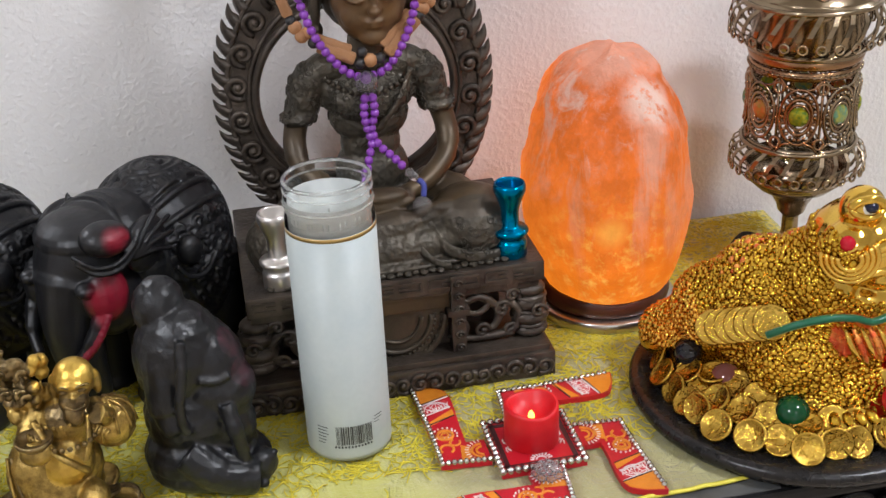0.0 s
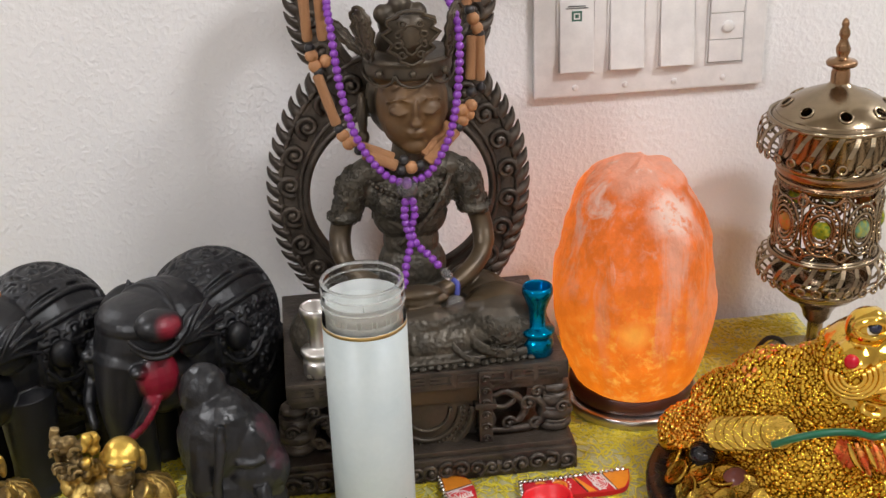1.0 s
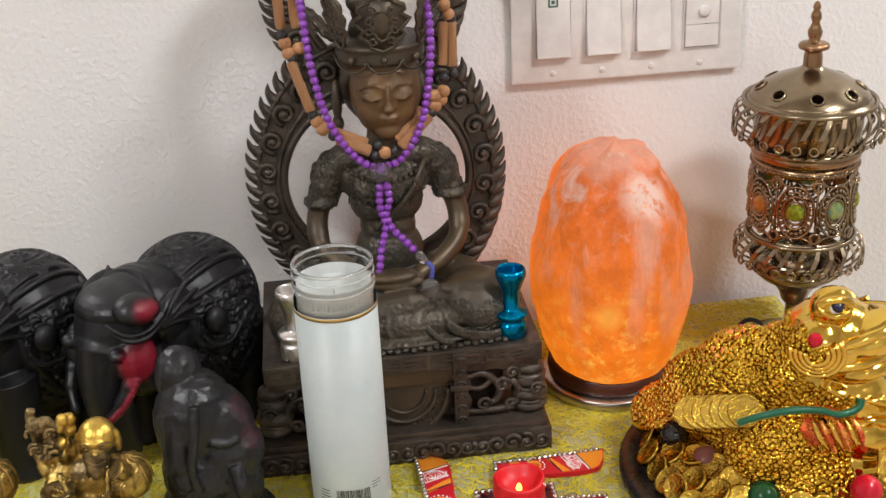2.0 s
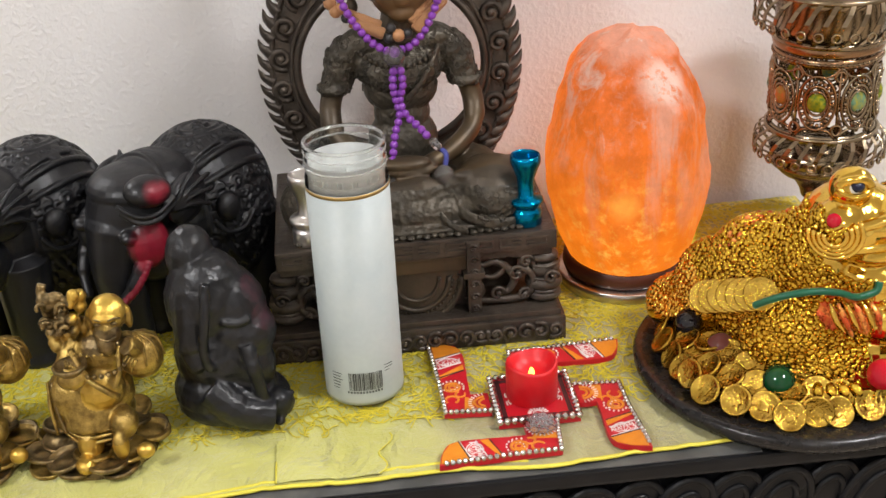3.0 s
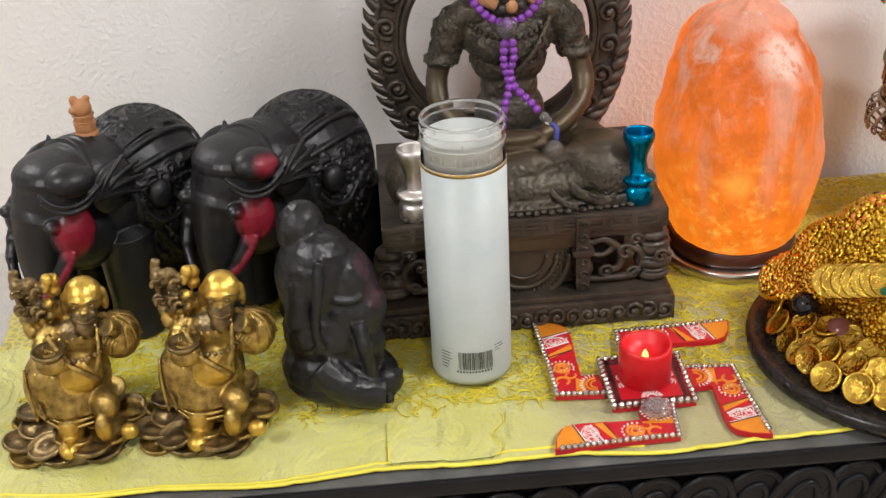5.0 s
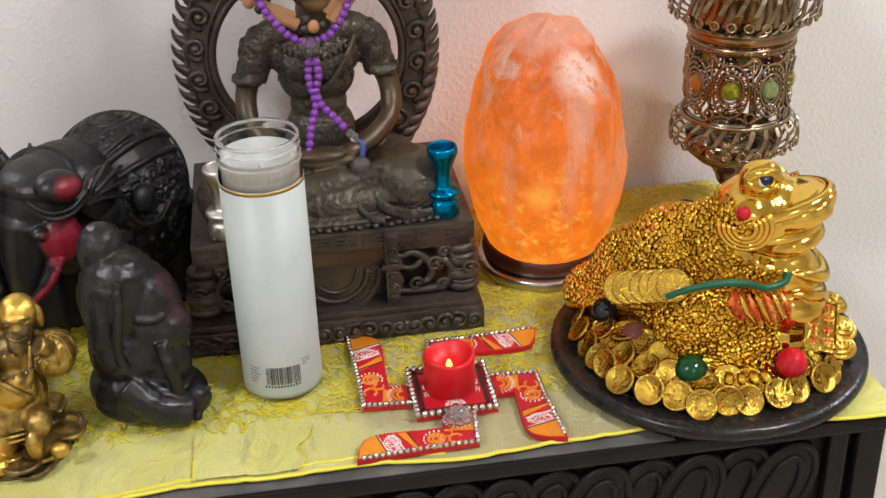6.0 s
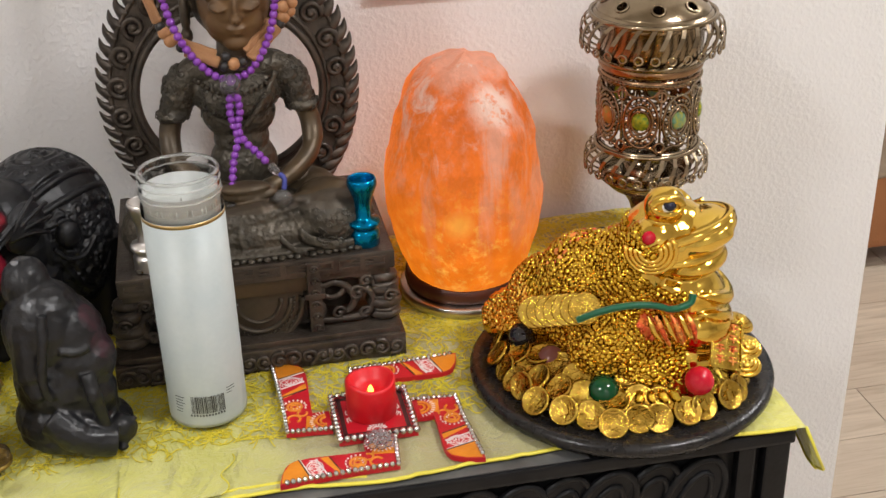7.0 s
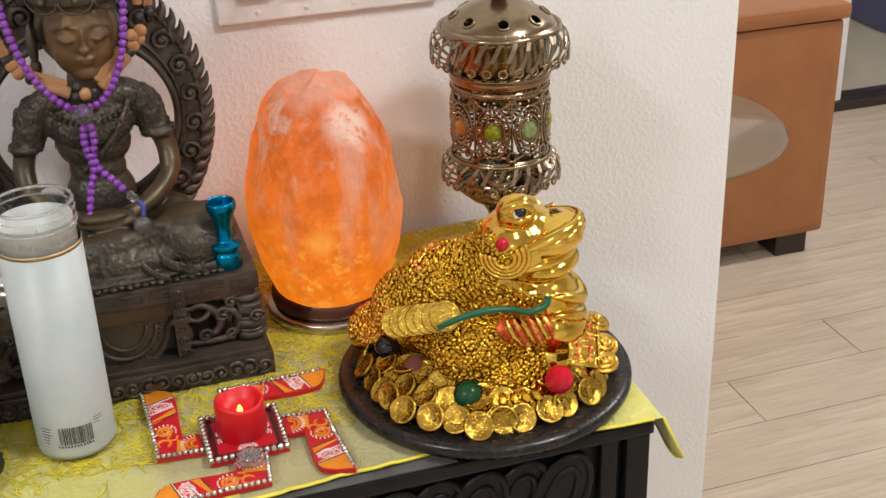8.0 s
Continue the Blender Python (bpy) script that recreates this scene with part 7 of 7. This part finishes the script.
for deg, length in ((0, 0.0915), (-90, 0.0805), (-180, 0.0735), (-270, 0.0775)):
    arm(deg, length)
S = 0.0300
bm = bmesh.new()
box(bm, (-S, -S, 0), (S, S, TH + 0.0006), 0.0006)
centre = part("board_centre", bm, RED_PAINT, mat_ob, "red square centre board", False)
bm = bmesh.new()
for q in range(4):
    m = pose(0, 0, 0, 0, 0, 90 * q)
    box(bm, (-S + 0.004, S - 0.0075, TH + 0.0005), (S - 0.004, S - 0.0042, TH + 0.0010), m=m)
part("dark_border", bm, DARK_PAINT, centre, "dark painted border", False)
bm = bmesh.new()
for q in range(4):
    m = pose(0, 0, 0.0006, 0, 0, 90 * q)
    for k in range(9):
        a = radians(-80 + 20 * k)
        tube(bm, [m @ Vector((S - 0.0085 - r_ * math.cos(a), r_ * math.sin(a), TH + 0.0004)) for r_ in (0.0050, 0.0078)], 0.00055, 5)
    tube(bm, [m @ Vector((S - 0.0085 - 0.0035 * math.cos(a), 0.0035 * math.sin(a), TH + 0.0004)) for a in (radians(-80 + 20 * k) for k in range(9))], 0.0006, 5)
part("white_fan", bm, WHITE_PAINT, centre, "white painted fans on each side", False)
studs(centre, [(-S + 0.001, -S + 0.001), (S - 0.001, -S + 0.001), (S - 0.001, S - 0.001), (-S + 0.001, S - 0.001), (-S + 0.001, -S + 0.001)], Matrix.Translation((0, 0, 0.0006)), 1.3)
light = thing("tea_light", (0.2122, 0.7330, RZ + 0.0051), "glowing red electric tea light on the board", "tea light")
bm = bmesh.new()
lathe(bm, [(0, 0), (0.0185, 0), (0.0192, 0.0008), (0.0192, 0.030), (0.0186, 0.0325), (0.0174, 0.0330), (0.0164, 0.0320), (0.0145, 0.0262), (0.0095, 0.0215), (0.004, 0.020), (0, 0.0198)], 56)
for v in bm.verts:
    if v.co.z > 0.029:
        v.co.z += 0.0014 * math.sin(2 * math.atan2(v.co.y, v.co.x) + 0.8)
    v.co.z *= 0.90
part("shell", bm, RED_PLASTIC, light, "red wax-like shell", False)
bm = bmesh.new()
lathe(bm, [(0, 0.0172), (0.0020, 0.0172), (0.0024, 0.0190), (0.0018, 0.0213), (0.0008, 0.0233), (0, 0.0240)], 16)
part("flame_bulb", bm, FLAME, light, "small glowing flame shaped bulb", False)
bm = bmesh.new()
for k, (r, z) in enumerate(((0.0125, 0.0), (0.0085, 0.003))):
    for i in range(8):
        a = 6.2832 * (i + 0.5 * k) / 8
        ball(bm, (r * 0.62 * math.cos(a), r * 0.62 * math.sin(a), 0.0032 + z), (0.0042, 0.0042, 0.0026), 8, turn=(0, 0, math.degrees(a)))
ball(bm, (0, 0, 0.007), (0.0042, 0.0042, 0.003), 10)
single("crystal_flower", bm, FROSTED, (0.2115, 0.6905, RZ + TH + 0.0005), "clear crystal flower ornament on the red board", "ornament", world_space=False)

# ---- floor and the rest of the room ----
floor_ob = slab("floor", (X0 - 0.1, Y0 - 0.1, -0.06), (X1 + 0.1, Y1 + 0.1, -0.002), GROUT, "wood look porcelain tile floor with pale joints", "floor")
# housings assumed for the unseen lamps
for fx, fy, pw in LAMPS:
    fixture = thing("ceiling_light", (fx, fy, CEIL), "assumed round white ceiling light, out of view", "ceiling light", "ceiling lights")
    bm = bmesh.new()
    lathe(bm, [(0.125, 0), (0.145, 0), (0.145, -0.018), (0.135, -0.024), (0.125, -0.020), (0.125, 0)], 40)
    part("trim_ring", bm, TRIM, fixture, "", False)
    bm = bmesh.new()
    lathe(bm, [(0, -0.0005), (0.124, -0.0005), (0.124, -0.012), (0, -0.014)], 40)
    part("diffuser", bm, DIFFUSER, fixture, "", False)

# brown armchair
sofa = thing("leather_armchair", (1.36, 2.45, 0), "brown leather block armchair with dark feet", "armchair")


def cushion(name, lo, hi, bevel, label=""):
    bm = bmesh.new()
    box(bm, lo, hi, bevel)
    for v in bm.verts:
        v.co += Vector((0.004, 0.004, 0.003)) * noise.noise(v.co * 5)
    part(name, bm, LEATHER, sofa, label)


cushion("side_arm", (0.93, 2.15, 0.055), (1.742, 2.30, 0.565), 0.02)
cushion("side_arm", (0.93, 2.60, 0.055), (1.742, 2.75, 0.565), 0.02)
cushion("arm_cap", (0.92, 2.142, 0.5655), (1.75, 2.308, 0.60), 0.012)
cushion("seat", (0.95, 2.305, 0.055), (1.70, 2.595, 0.42), 0.03)
cushion("backrest", (0.93, 2.303, 0.425), (1.12, 2.597, 0.80), 0.03)
for lx in (1.0, 1.63):
    for ly in (2.165, 2.66):
        bm = bmesh.new()
        box(bm, (lx, ly, 0), (lx + 0.08, ly + 0.08, 0.056), 0.003)
        part("foot", bm, LEG, sofa, "dark square wooden foot")

# round glass side table
gt = thing("glass_side_table", (1.10, 1.835, 0), "round glass topped side table beside the armchair", "side table")
bm = bmesh.new()
lathe(bm, [(0, 0.509), (0.256, 0.509), (0.262, 0.513), (0.262, 0.517), (0.256, 0.521), (0, 0.521)], 72)
part("glass_top", bm, TABLE_GLASS, gt, "glass top coloured tan as its reflections", False)
bm = bmesh.new()
lathe(bm, [(0, 0), (0.12, 0), (0.12, 0.012), (0.02, 0.02), (0.016, 0.03), (0.016, 0.494), (0.06, 0.50), (0.06, 0.5085), (0, 0.5085)], 40)
part("pedestal", bm, LEG, gt, "", False)

YD = 2.93
# back wall with a sliding glass door, and the yard behind it
DX0, DX1, DH = 2.27, 4.1, 2.1
slab("wall_north", (0.25, YD, 0), (DX0, YD + 0.1, CEIL), WALL, "white painted back wall", "wall")
slab("wall_north_right", (DX1, YD, 0), (X1 + 0.1, YD + 0.1, CEIL), WALL, "white painted back wall beside the glass door", "wall")
slab("wall_north_lintel", (DX0, YD, DH), (DX1, YD + 0.1, CEIL), WALL, "white painted wall over the glass door", "wall")
door = thing("door_1", (3.18, YD + 0.05, 0), "white framed sliding glass door", "glass door", kind="structure")
bm = bmesh.new()
box(bm, (DX0, YD + 0.005, 0), (DX1, YD + 0.095, 0.03), 0.004)
part("threshold", bm, LEG, door, "dark metal threshold")
for x0, x1 in ((DX0, DX0 + 0.06), (3.16, 3.24), (DX1 - 0.06, DX1)):
    bm = bmesh.new()
    box(bm, (x0, YD + 0.02, 0.03), (x1, YD + 0.08, DH), 0.004)
    part("door_stile", bm, TRIM, door)
bm = bmesh.new()
box(bm, (DX0 + 0.06, YD + 0.02, DH - 0.06), (DX1 - 0.06, YD + 0.08, DH), 0.004)
part("door_rail", bm, TRIM, door)
for x0, x1 in ((DX0 + 0.06, 3.16), (3.24, DX1 - 0.06)):
    bm = bmesh.new()
    box(bm, (x0, YD + 0.045, 0.03), (x1, YD + 0.052, DH - 0.06))
    pane = part("pane", bm, WINDOW, door)
    pane.visible_shadow = False
slab("ground", (-40, YD + 0.1, -0.12), (40, 80, -0.02), PATIO, "tan paved yard outside the glass door", "ground")
bm = bmesh.new()
box(bm, (2.95, 3.5, -0.02), (4.1, 4.1, 0.7), 0.03, taper=-0.03)
box(bm, (2.9, 3.45, 0.68), (4.15, 4.15, 0.74), 0.012)
single("storage_box", bm, BLUEBOX, (3.5, 3.8, -0.02), "blue plastic storage box standing in the yard", "box")

# left side: a tan wooden door and a dark mat
door2 = thing("door_2", (-1.5, 2.95, 0), "tan wooden door in a white frame", "door", kind="structure")
bm = bmesh.new()
box(bm, (-2.0, 2.945, 0.075), (-0.9, 2.975, 2.05), 0.004)
leaf = part("door_leaf", bm, DOORWOOD, door2)
for z0, z1 in ((0.2, 0.9), (1.05, 1.9)):
    for x0 in (-1.9, -1.42):
        bm = bmesh.new()
        box(bm, (x0, 2.937, z0), (x0 + 0.4, 2.945, z1), 0.003)
        part("door_panel", bm, DOORWOOD, leaf)
bm = bmesh.new()
box(bm, (-2.06, 2.91, 0), (-0.84, 2.975, 0.073), 0.006)
part("sill", bm, TRIM, door2)
for x0 in (-2.07, -0.898):
    bm = bmesh.new()
    box(bm, (x0, 2.93, 0.0735), (x0 + 0.068, 2.975, 2.1), 0.004)
    part("door_jamb", bm, TRIM, door2)
slab("wall_inner", (X0, 2.977, 0), (0.25, 3.07, CEIL), WALL, "white painted wall behind the wooden door", "wall")
bm = bmesh.new()
box(bm, (-1.9, 2.11, 0.0), (-0.72, 2.85, 0.012), 0.004)
rib = bmesh.new()
doormat = thing("door_mat", (-1.3, 2.48, 0), "dark grey woven door mat", "mat")
part("mat_base", bm, MAT, doormat)
for i in range(34):
    box(rib, (-1.87, 2.13 + i * 0.0208, 0.0118), (-0.75, 2.144 + i * 0.0208, 0.0155), 0.0)
part("mat_ribs", rib, MAT, doormat, "raised woven ribs")

# floor tiles: long planks along the room, joints staggered by a third
_w, _l = 0.1455, 0.92
bm = bmesh.new()
box(bm, (0.0012, 0.0012, -0.006), (_l - 0.0012, _w - 0.0012, 0.0), 0.0008)
_tile = mesh_of(bm, TILE)
rest = bmesh.new()
y = 1.582 - 33 * _w
k = 0
while y < 2.98:
    x = X0 - 0.9 - 0.02 + ((k * 0.308) % 0.92) + 0.733 - _l
    while x < X1:
        a, b = max(x, X0), min(x + _l, X1)
        if y > 0.8 and b - a > 0.02:
            # cut tiles along the side walls have meshes of their own
            whole = b - a > _l - 0.001
            if not whole:
                bm = bmesh.new()
                box(bm, (a - x + 0.0012, 0.0012, -0.006), (b - x - 0.0012, _w - 0.0012, 0.0), 0.0008)
            ob = new("floor_tile", _tile if whole else mesh_of(bm, TILE))
            ob.parent = floor_ob
            ob.matrix_basis = Matrix.Translation(Vector((x, y, 0)) - floor_ob.location)
        elif y + _w > Y0 and b - a > 0.02:
            box(rest, (a + 0.0012, y + 0.0012, -0.006), (b - 0.0012, y + _w - 0.0012, 0.0))
        x += _l
    y += _w
    k += 1
bmesh.ops.translate(rest, verts=rest.verts, vec=-floor_ob.location)
ob = new("floor_tiles_rest", mesh_of(rest, TILE))
ob.parent = floor_ob
tagged(ob, "wood look tiles farther from the table", kind="stuff")
